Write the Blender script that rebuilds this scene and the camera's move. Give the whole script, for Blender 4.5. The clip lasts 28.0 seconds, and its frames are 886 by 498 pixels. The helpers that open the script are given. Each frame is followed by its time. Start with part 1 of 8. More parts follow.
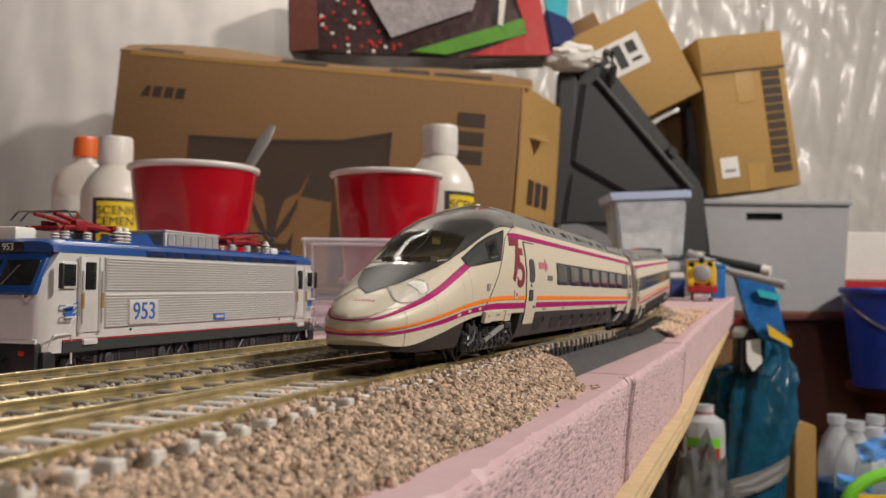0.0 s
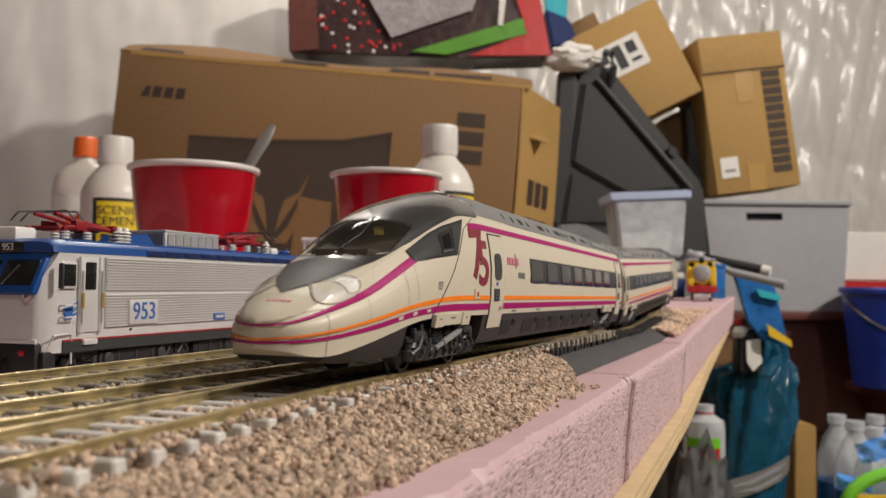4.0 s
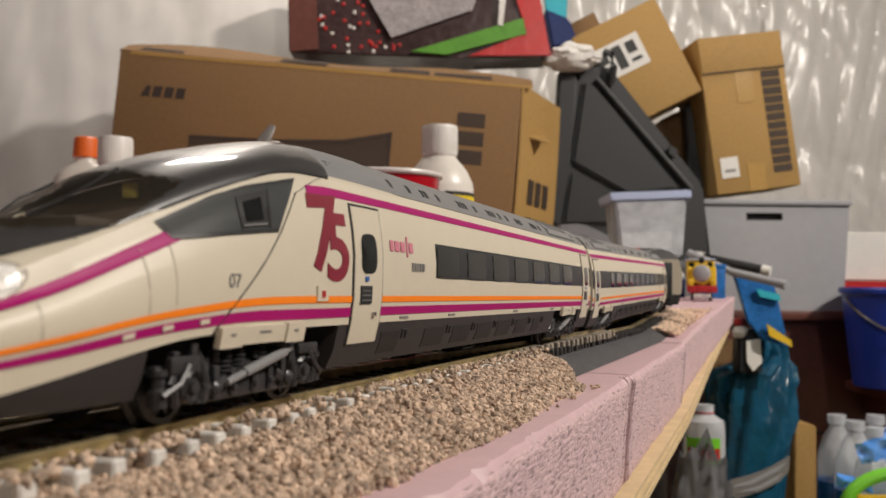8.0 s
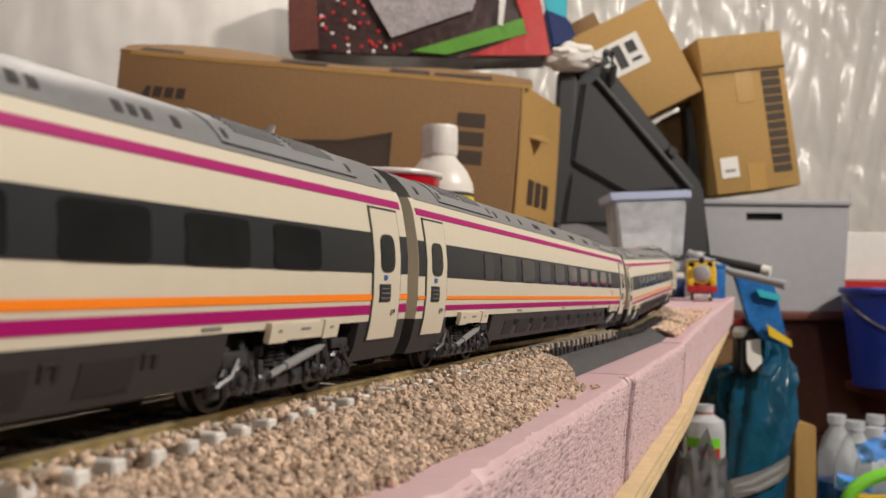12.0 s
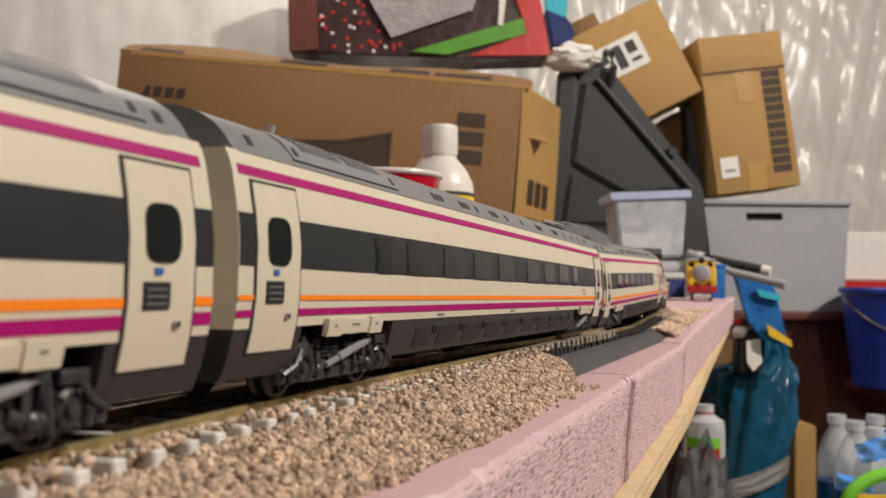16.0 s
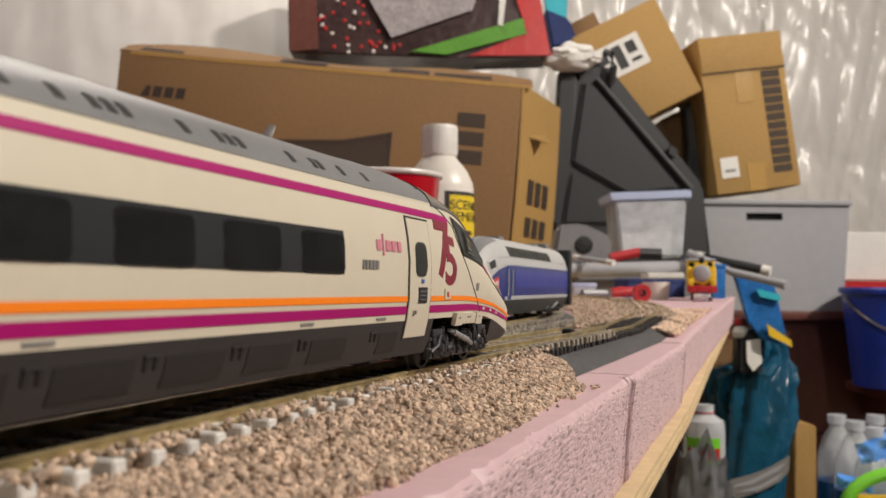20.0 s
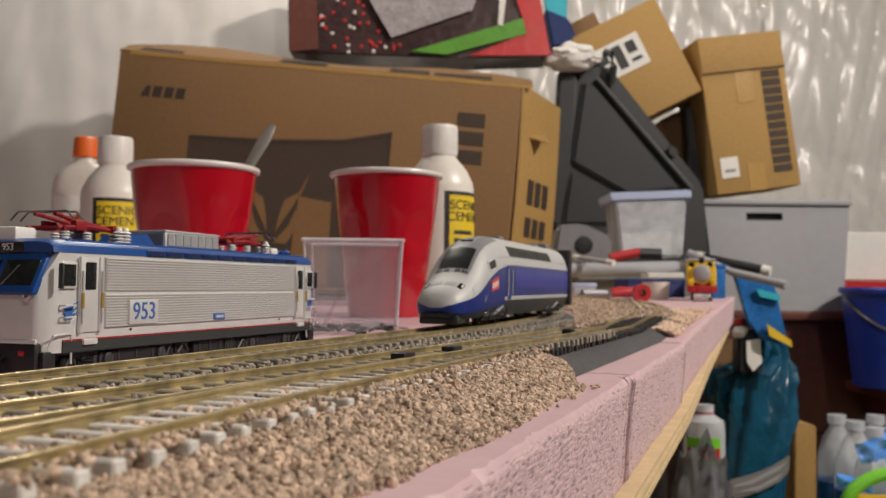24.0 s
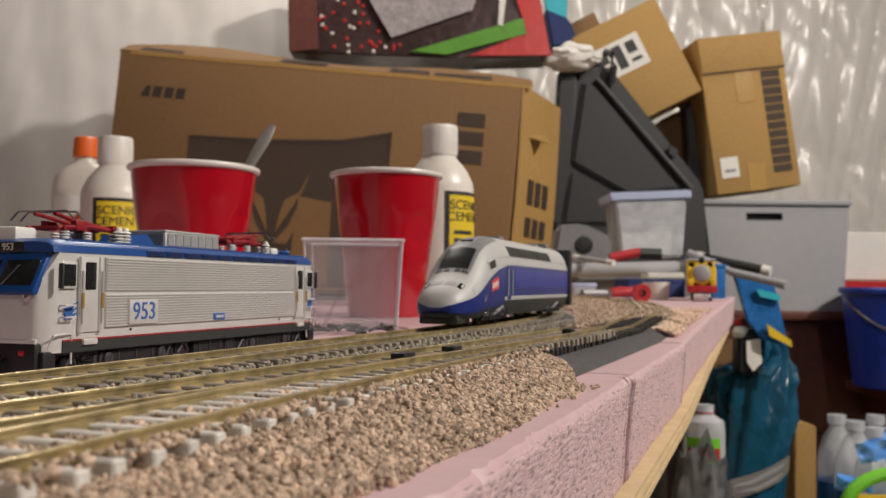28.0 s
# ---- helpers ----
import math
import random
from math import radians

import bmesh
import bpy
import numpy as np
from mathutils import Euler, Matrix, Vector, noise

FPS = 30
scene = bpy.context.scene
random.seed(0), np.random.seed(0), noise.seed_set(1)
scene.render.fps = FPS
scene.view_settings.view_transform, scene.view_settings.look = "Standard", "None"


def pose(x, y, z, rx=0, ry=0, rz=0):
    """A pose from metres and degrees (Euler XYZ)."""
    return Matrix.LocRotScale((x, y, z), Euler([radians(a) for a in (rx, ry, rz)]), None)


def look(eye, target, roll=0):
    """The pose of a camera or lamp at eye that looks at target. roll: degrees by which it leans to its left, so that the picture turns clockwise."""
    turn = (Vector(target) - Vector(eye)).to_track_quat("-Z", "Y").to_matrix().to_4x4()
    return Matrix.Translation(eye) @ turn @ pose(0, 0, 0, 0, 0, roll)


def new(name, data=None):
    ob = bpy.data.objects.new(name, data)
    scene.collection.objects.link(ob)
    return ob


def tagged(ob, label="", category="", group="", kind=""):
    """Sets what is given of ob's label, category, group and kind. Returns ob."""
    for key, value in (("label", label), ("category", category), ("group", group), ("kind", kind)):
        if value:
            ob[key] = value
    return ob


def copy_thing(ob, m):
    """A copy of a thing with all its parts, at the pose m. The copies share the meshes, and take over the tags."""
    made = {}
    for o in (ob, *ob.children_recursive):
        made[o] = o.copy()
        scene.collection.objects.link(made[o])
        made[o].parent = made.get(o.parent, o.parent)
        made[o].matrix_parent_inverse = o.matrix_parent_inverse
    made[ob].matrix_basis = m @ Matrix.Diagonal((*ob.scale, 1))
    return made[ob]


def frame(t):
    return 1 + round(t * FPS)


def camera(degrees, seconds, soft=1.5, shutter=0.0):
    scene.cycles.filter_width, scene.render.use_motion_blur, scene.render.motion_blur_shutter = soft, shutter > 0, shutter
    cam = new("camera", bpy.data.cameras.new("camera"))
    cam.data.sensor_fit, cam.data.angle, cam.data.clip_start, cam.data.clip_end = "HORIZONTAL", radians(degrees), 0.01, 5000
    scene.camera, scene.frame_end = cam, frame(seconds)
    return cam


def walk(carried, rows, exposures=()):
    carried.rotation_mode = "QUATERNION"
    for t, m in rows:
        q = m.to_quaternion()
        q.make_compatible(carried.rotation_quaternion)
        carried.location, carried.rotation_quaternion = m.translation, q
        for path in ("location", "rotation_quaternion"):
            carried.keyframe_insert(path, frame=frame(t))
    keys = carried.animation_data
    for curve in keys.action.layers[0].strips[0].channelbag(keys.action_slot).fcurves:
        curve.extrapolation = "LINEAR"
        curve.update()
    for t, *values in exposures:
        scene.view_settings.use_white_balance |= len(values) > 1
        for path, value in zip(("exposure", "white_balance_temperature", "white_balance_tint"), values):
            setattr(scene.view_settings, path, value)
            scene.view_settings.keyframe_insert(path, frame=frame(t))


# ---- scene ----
import functools

cam = camera(53.22, 28.0)
cam.data.dof.use_dof = True
cam.data.dof.focus_distance = 0.24
cam.data.dof.aperture_fstop = 34.0
TURN = 20.94                                    # the room's heading against the track, degrees
EYE_Z = 0.0295


def room(x, y, z, rx=0, ry=0, rz=0):
    """A pose in the room's own axes: x along the back wall, y towards it."""
    return Matrix.Rotation(radians(TURN), 4, "Z") @ pose(x, y, z, rx, ry, rz)


EYE = Vector((0, 0, EYE_Z))
AIM = EYE + Matrix.Rotation(radians(TURN), 3, "Z") @ Vector((0, 1, 0.0409))
walk(cam, [(0, look(EYE, AIM, 0.5)), (28, look(EYE, AIM, 0.5))], exposures=[(0, -0.2), (8, -0.2), (12, -0.07), (20, -0.07), (21.5, -0.24), (28, -0.24)])

# ---- light ----
world = bpy.data.worlds.new("world")
scene.world = world
world.use_nodes = True
world.node_tree.nodes["Background"].inputs[0].default_value = (1.0, 0.93, 0.86, 1)
world.node_tree.nodes["Background"].inputs[1].default_value = 0.008


def area_lamp(name, m, sx, sy, watts, colour):
    d = bpy.data.lights.new(name, "AREA")
    d.shape, d.size, d.size_y, d.energy, d.color = "RECTANGLE", sx, sy, watts, colour
    ob = new(name, d)
    ob.matrix_world = m
    return ob


WARM = (1.0, 0.915, 0.825)
area_lamp("ceiling_lamp_right", look(room(1.62, 0.22, 1.42).translation, room(0.1, 1.0, 0.1).translation), 0.15, 0.15, 53, WARM)
area_lamp("ceiling_lamp_front", look(room(0.75, -1.15, 1.20).translation, room(0, 1.0, 0.1).translation), 0.15, 0.15, 9, WARM)
area_lamp("ceiling_lamp_back", room(-0.30, 1.54, 1.36), 0.30, 0.18, 8.5, WARM)


# ---- materials ----
def mat(name, colour, rough=0.5, metal=0.0, vary=0.12, scale=60.0, bump=0.0, bump_scale=None, fine=6.0, coat=0.0, per_piece=0.0,
        alpha_glass=False, emit=0.0, spec=0.5):
    """A surface with colour variation at two sizes, uneven gloss and fine relief."""
    m = bpy.data.materials.new(name)
    m.use_nodes = True
    nt = m.node_tree
    b = nt.nodes["Principled BSDF"]
    b.inputs["Roughness"].default_value, b.inputs["Metallic"].default_value = rough, metal
    b.inputs["Coat Weight"].default_value = coat
    b.inputs["Specular IOR Level"].default_value = spec
    co = nt.nodes.new("ShaderNodeTexCoord")
    big, small = nt.nodes.new("ShaderNodeTexNoise"), nt.nodes.new("ShaderNodeTexNoise")
    big.inputs["Scale"].default_value, small.inputs["Scale"].default_value = scale, scale * fine
    big.inputs["Detail"].default_value, small.inputs["Detail"].default_value = 3, 2
    for n_ in (big, small):
        nt.links.new(co.outputs["Object"], n_.inputs["Vector"])
    add = nt.nodes.new("ShaderNodeMath")
    nt.links.new(big.outputs[0], add.inputs[0])
    nt.links.new(small.outputs[0], add.inputs[1])
    last = add.outputs[0]
    if per_piece:
        geo = nt.nodes.new("ShaderNodeNewGeometry")
        info = nt.nodes.new("ShaderNodeObjectInfo")
        s1 = nt.nodes.new("ShaderNodeMath")
        nt.links.new(geo.outputs["Random Per Island"], s1.inputs[0])
        nt.links.new(info.outputs["Random"], s1.inputs[1])
        s2 = nt.nodes.new("ShaderNodeMath")
        s2.operation = "MULTIPLY_ADD"
        nt.links.new(s1.outputs[0], s2.inputs[0])
        s2.inputs[1].default_value = per_piece
        nt.links.new(last, s2.inputs[2])
        s3 = nt.nodes.new("ShaderNodeMath")
        s3.operation = "SUBTRACT"
        nt.links.new(s2.outputs[0], s3.inputs[0])
        s3.inputs[1].default_value = per_piece
        last = s3.outputs[0]
    ramp = nt.nodes.new("ShaderNodeMapRange")
    ramp.inputs["From Min"].default_value, ramp.inputs["From Max"].default_value = 0.55, 1.45
    ramp.inputs["To Min"].default_value, ramp.inputs["To Max"].default_value = 1 - vary, 1 + vary
    ramp.clamp = False
    nt.links.new(last, ramp.inputs["Value"])
    mul = nt.nodes.new("ShaderNodeVectorMath")
    mul.operation = "MULTIPLY"
    mul.inputs[0].default_value = colour
    nt.links.new(ramp.outputs[0], mul.inputs[1])
    nt.links.new(mul.outputs[0], b.inputs["Base Color"])
    r2 = nt.nodes.new("ShaderNodeMapRange")
    r2.inputs["To Min"].default_value, r2.inputs["To Max"].default_value = rough * 0.85, min(1, rough * 1.2)
    nt.links.new(big.outputs[0], r2.inputs["Value"])
    nt.links.new(r2.outputs[0], b.inputs["Roughness"])
    if bump:
        bn = nt.nodes.new("ShaderNodeTexNoise")
        bn.inputs["Scale"].default_value = bump_scale or scale * 8
        bn.inputs["Detail"].default_value = 4
        nt.links.new(co.outputs["Object"], bn.inputs["Vector"])
        bp = nt.nodes.new("ShaderNodeBump")
        bp.inputs["Strength"].default_value = min(1.0, bump)
        bp.inputs["Distance"].default_value = 0.3 / (bump_scale or scale * 8)
        nt.links.new(bn.outputs[0], bp.inputs["Height"])
        nt.links.new(bp.outputs[0], b.inputs["Normal"])
    if emit:
        b.inputs["Emission Color"].default_value = (*colour, 1)
        b.inputs["Emission Strength"].default_value = emit
    return m


def glass(name, colour, rough=0.05, alpha=0.2, ior=1.45):
    """Thin clear plastic: mostly see-through with a glossy skin."""
    m = bpy.data.materials.new(name)
    m.use_nodes = True
    nt = m.node_tree
    out = nt.nodes["Material Output"]
    b = nt.nodes["Principled BSDF"]
    b.inputs["Base Color"].default_value, b.inputs["Roughness"].default_value = (*colour, 1), rough
    t = nt.nodes.new("ShaderNodeBsdfTransparent")
    t.inputs[0].default_value = tuple(0.55 + 0.45 * v for v in colour) + (1,)
    mix = nt.nodes.new("ShaderNodeMixShader")
    co = nt.nodes.new("ShaderNodeTexCoord")
    nz = nt.nodes.new("ShaderNodeTexNoise")
    nz.inputs["Scale"].default_value = 40
    nt.links.new(co.outputs["Object"], nz.inputs["Vector"])
    mr = nt.nodes.new("ShaderNodeMapRange")
    mr.inputs["To Min"].default_value, mr.inputs["To Max"].default_value = alpha * 0.6, alpha * 1.5
    nt.links.new(nz.outputs[0], mr.inputs["Value"])
    nt.links.new(mr.outputs[0], mix.inputs[0])
    nt.links.new(t.outputs[0], mix.inputs[1])
    nt.links.new(b.outputs[0], mix.inputs[2])
    nt.links.new(mix.outputs[0], out.inputs["Surface"])
    return m


M = {
    "cream": mat("cream_paint", (0.62, 0.56, 0.442), 0.42, vary=0.03, scale=40),
    "roof": mat("grey_roof_paint", (0.185, 0.186, 0.19), 0.42, vary=0.10, scale=90, bump=0.05),
    "roof_light": mat("pale_roof_panel", (0.21, 0.212, 0.217), 0.42, vary=0.08, scale=90),
    "hood": mat("black_gloss_hood", (0.026, 0.026, 0.027), 0.30, vary=0.05, coat=1.0, spec=0.45),
    "hood_satin": mat("dark_grey_satin_hood", (0.034, 0.032, 0.032), 0.46, vary=0.06, spec=0.2),
    "seam": mat("shadowed_joint", (0.36, 0.32, 0.25), 0.5, vary=0.05),
    "cab_glass": glass("windscreen_plastic", (0.20, 0.17, 0.13), 0.03, 0.10),
    "cab_dark": mat("dark_cab_interior", (0.06, 0.042, 0.03), 0.6, vary=0.2),
    "cab_brown": mat("brown_cab_seat", (0.16, 0.09, 0.055), 0.6, vary=0.2),
    "cab_window": mat("grey_window_plastic", (0.042, 0.045, 0.044), 0.5, vary=0.08, spec=0.3),
    "lamp_bowl": mat("pale_lamp_bowl", (0.66, 0.63, 0.57), 0.3, vary=0.1, scale=300),
    "lamp_clear": glass("clear_lamp_lens", (0.9, 0.88, 0.84), 0.04, 0.25),
    "pink_soft": mat("soft_pink_mark", (0.60, 0.20, 0.27), 0.4, vary=0.05),
    "pink_pale": mat("pale_pink_mark", (0.60, 0.24, 0.26), 0.4, vary=0.05),
    "skirt": mat("dark_grey_skirt", (0.030, 0.028, 0.029), 0.5, vary=0.10, scale=90),
    "vent": mat("black_grille", (0.017, 0.015, 0.015), 0.6, vary=0.1),
    "magenta": mat("magenta_stripe", (0.36, 0.003, 0.135), 0.5, vary=0.03, spec=0.3),
    "orange": mat("orange_stripe", (0.95, 0.24, 0.012), 0.5, vary=0.03, spec=0.3),
    "band_rim": mat("window_rubber", (0.016, 0.016, 0.017), 0.16, vary=0.05),
    "band": mat("window_band", (0.027, 0.029, 0.031), 0.34, vary=0.05, spec=0.35),
    "coach_pane": mat("grey_window_glazing", (0.012, 0.013, 0.013), 0.07, vary=0.4, scale=45, spec=0.5),
    "pane": mat("dark_window_pane", (0.014, 0.016, 0.016), 0.07, vary=0.3, scale=150, spec=0.4),
    "pink_mark": mat("pink_mark", (0.62, 0.10, 0.20), 0.4, vary=0.03),
    "maroon": mat("maroon_number", (0.22, 0.020, 0.038), 0.4, vary=0.15, scale=120),
    "grey_mark": mat("grey_mark", (0.20, 0.19, 0.18), 0.5, vary=0.03),
    "blue_mark": mat("blue_mark", (0.04, 0.125, 0.38), 0.4, vary=0.03),
    "bogie": mat("bogie_grey", (0.036, 0.035, 0.037), 0.36, vary=0.2, scale=300, bump=0.1),
    "bogie_light": mat("pale_grey_damper", (0.24, 0.24, 0.245), 0.28, vary=0.1, scale=200),
    "steel": mat("bare_steel", (0.42, 0.41, 0.40), 0.3, metal=1.0, vary=0.15, scale=200),
    "bright_metal": mat("bright_nickel", (0.80, 0.79, 0.77), 0.28, metal=0.7, vary=0.05, scale=200),
    "wheel": mat("blackened_wheel", (0.10, 0.095, 0.09), 0.4, metal=0.8, vary=0.2, scale=300),
    "lampglass": mat("headlamp_lens", (0.86, 0.85, 0.82), 0.2, vary=0.05, coat=0.6),
    "black": mat("black_plastic", (0.012, 0.012, 0.013), 0.45, vary=0.1),
    "silver": mat("silver_paint", (0.72, 0.71, 0.695), 0.36, metal=0.35, vary=0.05, scale=60),
    "silver_tgv": mat("silver_grey_paint", (0.47, 0.47, 0.465), 0.5, metal=0.1, vary=0.04),
    "blue_roof": mat("deep_blue_paint", (0.009, 0.062, 0.25), 0.34, vary=0.08),
    "blue_tgv": mat("navy_paint", (0.015, 0.030, 0.175), 0.3, vary=0.04),
    "blue_inset": mat("bright_navy_paint", (0.020, 0.036, 0.26), 0.3, vary=0.04),
    "badge_red": mat("coral_badge", (0.60, 0.07, 0.06), 0.4, vary=0.08),
    "dark_grey": mat("dark_grey_paint", (0.032, 0.036, 0.035), 0.45, vary=0.08),
    "red": mat("red_paint", (0.42, 0.02, 0.025), 0.4, vary=0.08),
    "panto_red": mat("dark_red_paint", (0.27, 0.012, 0.016), 0.4, vary=0.1),
    "white": mat("white_plastic", (0.74, 0.72, 0.68), 0.4, vary=0.04),
    "gold": mat("dull_gold_sleeve", (0.42, 0.27, 0.06), 0.5, vary=0.1),
    "screen_dark": mat("dull_dark_screen", (0.014, 0.016, 0.016), 0.3, vary=0.2, spec=0.2),
    "yellow": mat("yellow_plastic", (0.75, 0.50, 0.03), 0.4, vary=0.08),
    "brass": mat("nickel_brass_rail", (0.53, 0.435, 0.23), 0.30, metal=0.72, vary=0.6, scale=70, fine=3),
    "tie": mat("black_tie", (0.025, 0.022, 0.02), 0.6, vary=0.2, per_piece=0.2),
    "tie_dusty": mat("dusty_pale_tie", (0.60, 0.575, 0.54), 0.85, vary=0.24, scale=300, bump=0.3, per_piece=0.4),
    "tie_brown": mat("dusty_brown_tie", (0.26, 0.225, 0.18), 0.85, vary=0.35, scale=300, bump=0.3, per_piece=0.6),
    "roadbed": mat("grey_foam_roadbed", (0.062, 0.062, 0.066), 0.6, vary=0.9, scale=330, fine=2.6, bump=1.0, bump_scale=900),
    "grain": mat("tan_ballast_grain", (0.55, 0.41, 0.305), 0.75, vary=0.36, scale=500, per_piece=1.0),
    "grain_grey": mat("grey_ballast_grain", (0.42, 0.37, 0.30), 0.75, vary=0.30, scale=500, per_piece=1.0),
    "foam": mat("pink_foam_board", (0.57, 0.39, 0.42), 0.5, vary=0.08, scale=18, bump=0.12, bump_scale=300),
    # near-black colour for the painted shade in the foam joint
    "gap_shade": mat("joint_gap_shade", (0.035, 0.026, 0.024), 0.7, vary=0.3, scale=200, bump=0.3),
    "foam_cut": mat("pink_foam_cut_face", (0.62, 0.44, 0.46), 0.85, vary=0.14, scale=110, bump=0.7, bump_scale=420),
    "ply": mat("plywood", (0.62, 0.475, 0.28), 0.65, vary=0.16, scale=14, bump=0.2, bump_scale=200),
    "cup": mat("red_cup_plastic", (0.40, 0.004, 0.014), 0.17, vary=0.05, scale=30, coat=0.5),
    "cup_in": mat("white_cup_rim", (0.70, 0.66, 0.63), 0.3, vary=0.03),
    "bottle": mat("white_bottle", (0.70, 0.66, 0.60), 0.35, vary=0.04, scale=20),
    "label_yellow": mat("yellow_label", (0.70, 0.52, 0.02), 0.45, vary=0.05),
    "ink": mat("black_ink", (0.02, 0.02, 0.02), 0.55, vary=0.1),
    "orange_cap": mat("orange_cap", (0.75, 0.14, 0.02), 0.4, vary=0.04),
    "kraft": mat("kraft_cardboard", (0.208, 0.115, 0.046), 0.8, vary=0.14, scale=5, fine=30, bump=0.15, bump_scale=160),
    # pale cardboard; also paints the lit end of the monitor carton
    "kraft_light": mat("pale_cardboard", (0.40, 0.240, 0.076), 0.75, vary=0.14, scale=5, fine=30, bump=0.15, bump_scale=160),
    "kraft_print": mat("printed_cardboard", (0.055, 0.037, 0.025), 0.75, vary=0.2, scale=9, fine=20),
    "kraft_mark": mat("print_on_cardboard", (0.045, 0.03, 0.022), 0.75, vary=0.15, scale=30),
    "tape": mat("clear_tape", (0.44, 0.27, 0.09), 0.2, vary=0.1, scale=20),
    "paper": mat("white_label_paper", (0.72, 0.70, 0.66), 0.6, vary=0.05, scale=20),
    "case": mat("black_moulded_case", (0.024, 0.025, 0.027), 0.5, vary=0.15, scale=30, bump=0.25, bump_scale=500),
    "bin": mat("grey_plastic_bin", (0.34, 0.34, 0.36), 0.5, vary=0.06, scale=8),
    "gift_dark": mat("dark_print_film", (0.06, 0.035, 0.035), 0.25, vary=0.5, scale=14, bump=0.3, bump_scale=60),
    "gift_red": mat("red_gift_paper", (0.50, 0.03, 0.03), 0.3, vary=0.12, scale=12, bump=0.2, bump_scale=40),
    "gift_green": mat("green_gift_panel", (0.10, 0.30, 0.03), 0.4, vary=0.15, scale=20),
    "gift_grey": mat("silvery_gift_window", (0.34, 0.31, 0.32), 0.3, vary=0.35, scale=25, bump=0.4, bump_scale=70),
    "navy_cloth": mat("navy_cloth", (0.02, 0.035, 0.13), 0.8, vary=0.2, scale=30, bump=0.3),
    "cyan": mat("cyan_card", (0.03, 0.42, 0.52), 0.45, vary=0.08),
    "teal_bag": mat("teal_coated_paper", (0.007, 0.070, 0.130), 0.28, vary=0.2, scale=12, bump=0.6, bump_scale=26),
    "blue_print": mat("blue_printed_bag", (0.02, 0.14, 0.42), 0.35, vary=0.45, scale=25),
    "wood_dark": mat("dark_red_wood", (0.125, 0.040, 0.029), 0.45, vary=0.25, scale=6, fine=12, bump=0.1),
    "bucket": mat("blue_bucket_plastic", (0.014, 0.043, 0.35), 0.33, vary=0.08, scale=10),
    "floor": mat("grey_concrete", (0.17, 0.16, 0.15), 0.75, vary=0.25, scale=3, fine=20, bump=0.2, bump_scale=80),
    "wall": mat("plain_wall", (0.26, 0.25, 0.24), 0.8, vary=0.06, scale=3),
    "grey_plastic": mat("mid_grey_plastic", (0.20, 0.20, 0.21), 0.4, vary=0.1, scale=20),
    "green": mat("lime_green_plastic", (0.17, 0.55, 0.03), 0.4, vary=0.06),
    "clear": glass("clear_plastic", (0.88, 0.85, 0.88), 0.05, 0.09),
    "clear_edge": glass("thick_clear_edge", (0.92, 0.90, 0.93), 0.08, 0.55),
    "clear_milky": glass("milky_plastic", (0.80, 0.82, 0.86), 0.25, 0.50),
    "clear_bottle": glass("bottle_plastic", (0.92, 0.95, 0.98), 0.03, 0.36),
    "blue_film": glass("blue_printed_film", (0.10, 0.34, 0.92), 0.12, 0.72),
    "wrap_film": glass("crumpled_clear_film", (0.24, 0.24, 0.25), 0.06, 0.36),
    "spoon": mat("polished_spoon", (0.80, 0.78, 0.74), 0.22, metal=0.7, vary=0.05),
    "lid_blue": mat("blue_grey_lid", (0.42, 0.48, 0.66), 0.4, vary=0.05),
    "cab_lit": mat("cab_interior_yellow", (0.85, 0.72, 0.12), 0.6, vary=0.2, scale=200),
}


def pitted(m):
    """Torn cells in rows: a second, coarser relief stretched along the board, and the pits' shade put into the colour.
    """
    nt = m.node_tree
    co = [q for q in nt.nodes if q.type == "TEX_COORD"][0]
    bump = [q for q in nt.nodes if q.type == "BUMP"][0]
    mp = nt.nodes.new("ShaderNodeMapping")
    mp.inputs["Scale"].default_value = (1.0, 0.34, 1.5)
    vo = nt.nodes.new("ShaderNodeTexNoise")
    vo.inputs["Scale"].default_value, vo.inputs["Detail"].default_value = 620, 3
    nt.links.new(co.outputs["Object"], mp.inputs["Vector"])
    nt.links.new(mp.outputs[0], vo.inputs["Vector"])
    b2 = nt.nodes.new("ShaderNodeBump")
    b2.inputs["Strength"].default_value, b2.inputs["Distance"].default_value = 0.8, 0.0007
    nt.links.new(vo.outputs[0], b2.inputs["Height"])
    nt.links.new(b2.outputs[0], bump.inputs["Normal"])
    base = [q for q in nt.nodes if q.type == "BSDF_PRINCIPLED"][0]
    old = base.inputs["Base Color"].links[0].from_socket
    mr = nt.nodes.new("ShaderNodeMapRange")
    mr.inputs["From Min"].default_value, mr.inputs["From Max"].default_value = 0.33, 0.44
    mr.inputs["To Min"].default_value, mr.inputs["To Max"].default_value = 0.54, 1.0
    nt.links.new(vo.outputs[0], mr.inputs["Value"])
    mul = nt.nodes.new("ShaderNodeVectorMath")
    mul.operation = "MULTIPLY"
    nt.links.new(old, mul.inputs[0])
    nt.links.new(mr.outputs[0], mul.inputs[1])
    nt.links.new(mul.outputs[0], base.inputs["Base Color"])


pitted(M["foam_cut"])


# ---- mesh helpers ----
def mesh_of(name, bm, material, smooth=True):
    me = bpy.data.meshes.new(name)
    bmesh.ops.recalc_face_normals(bm, faces=bm.faces)
    bm.to_mesh(me)
    bm.free()
    me.materials.append(M[material])
    if smooth:
        me.shade_smooth()
        me.set_sharp_from_angle(angle=radians(35))
    return me


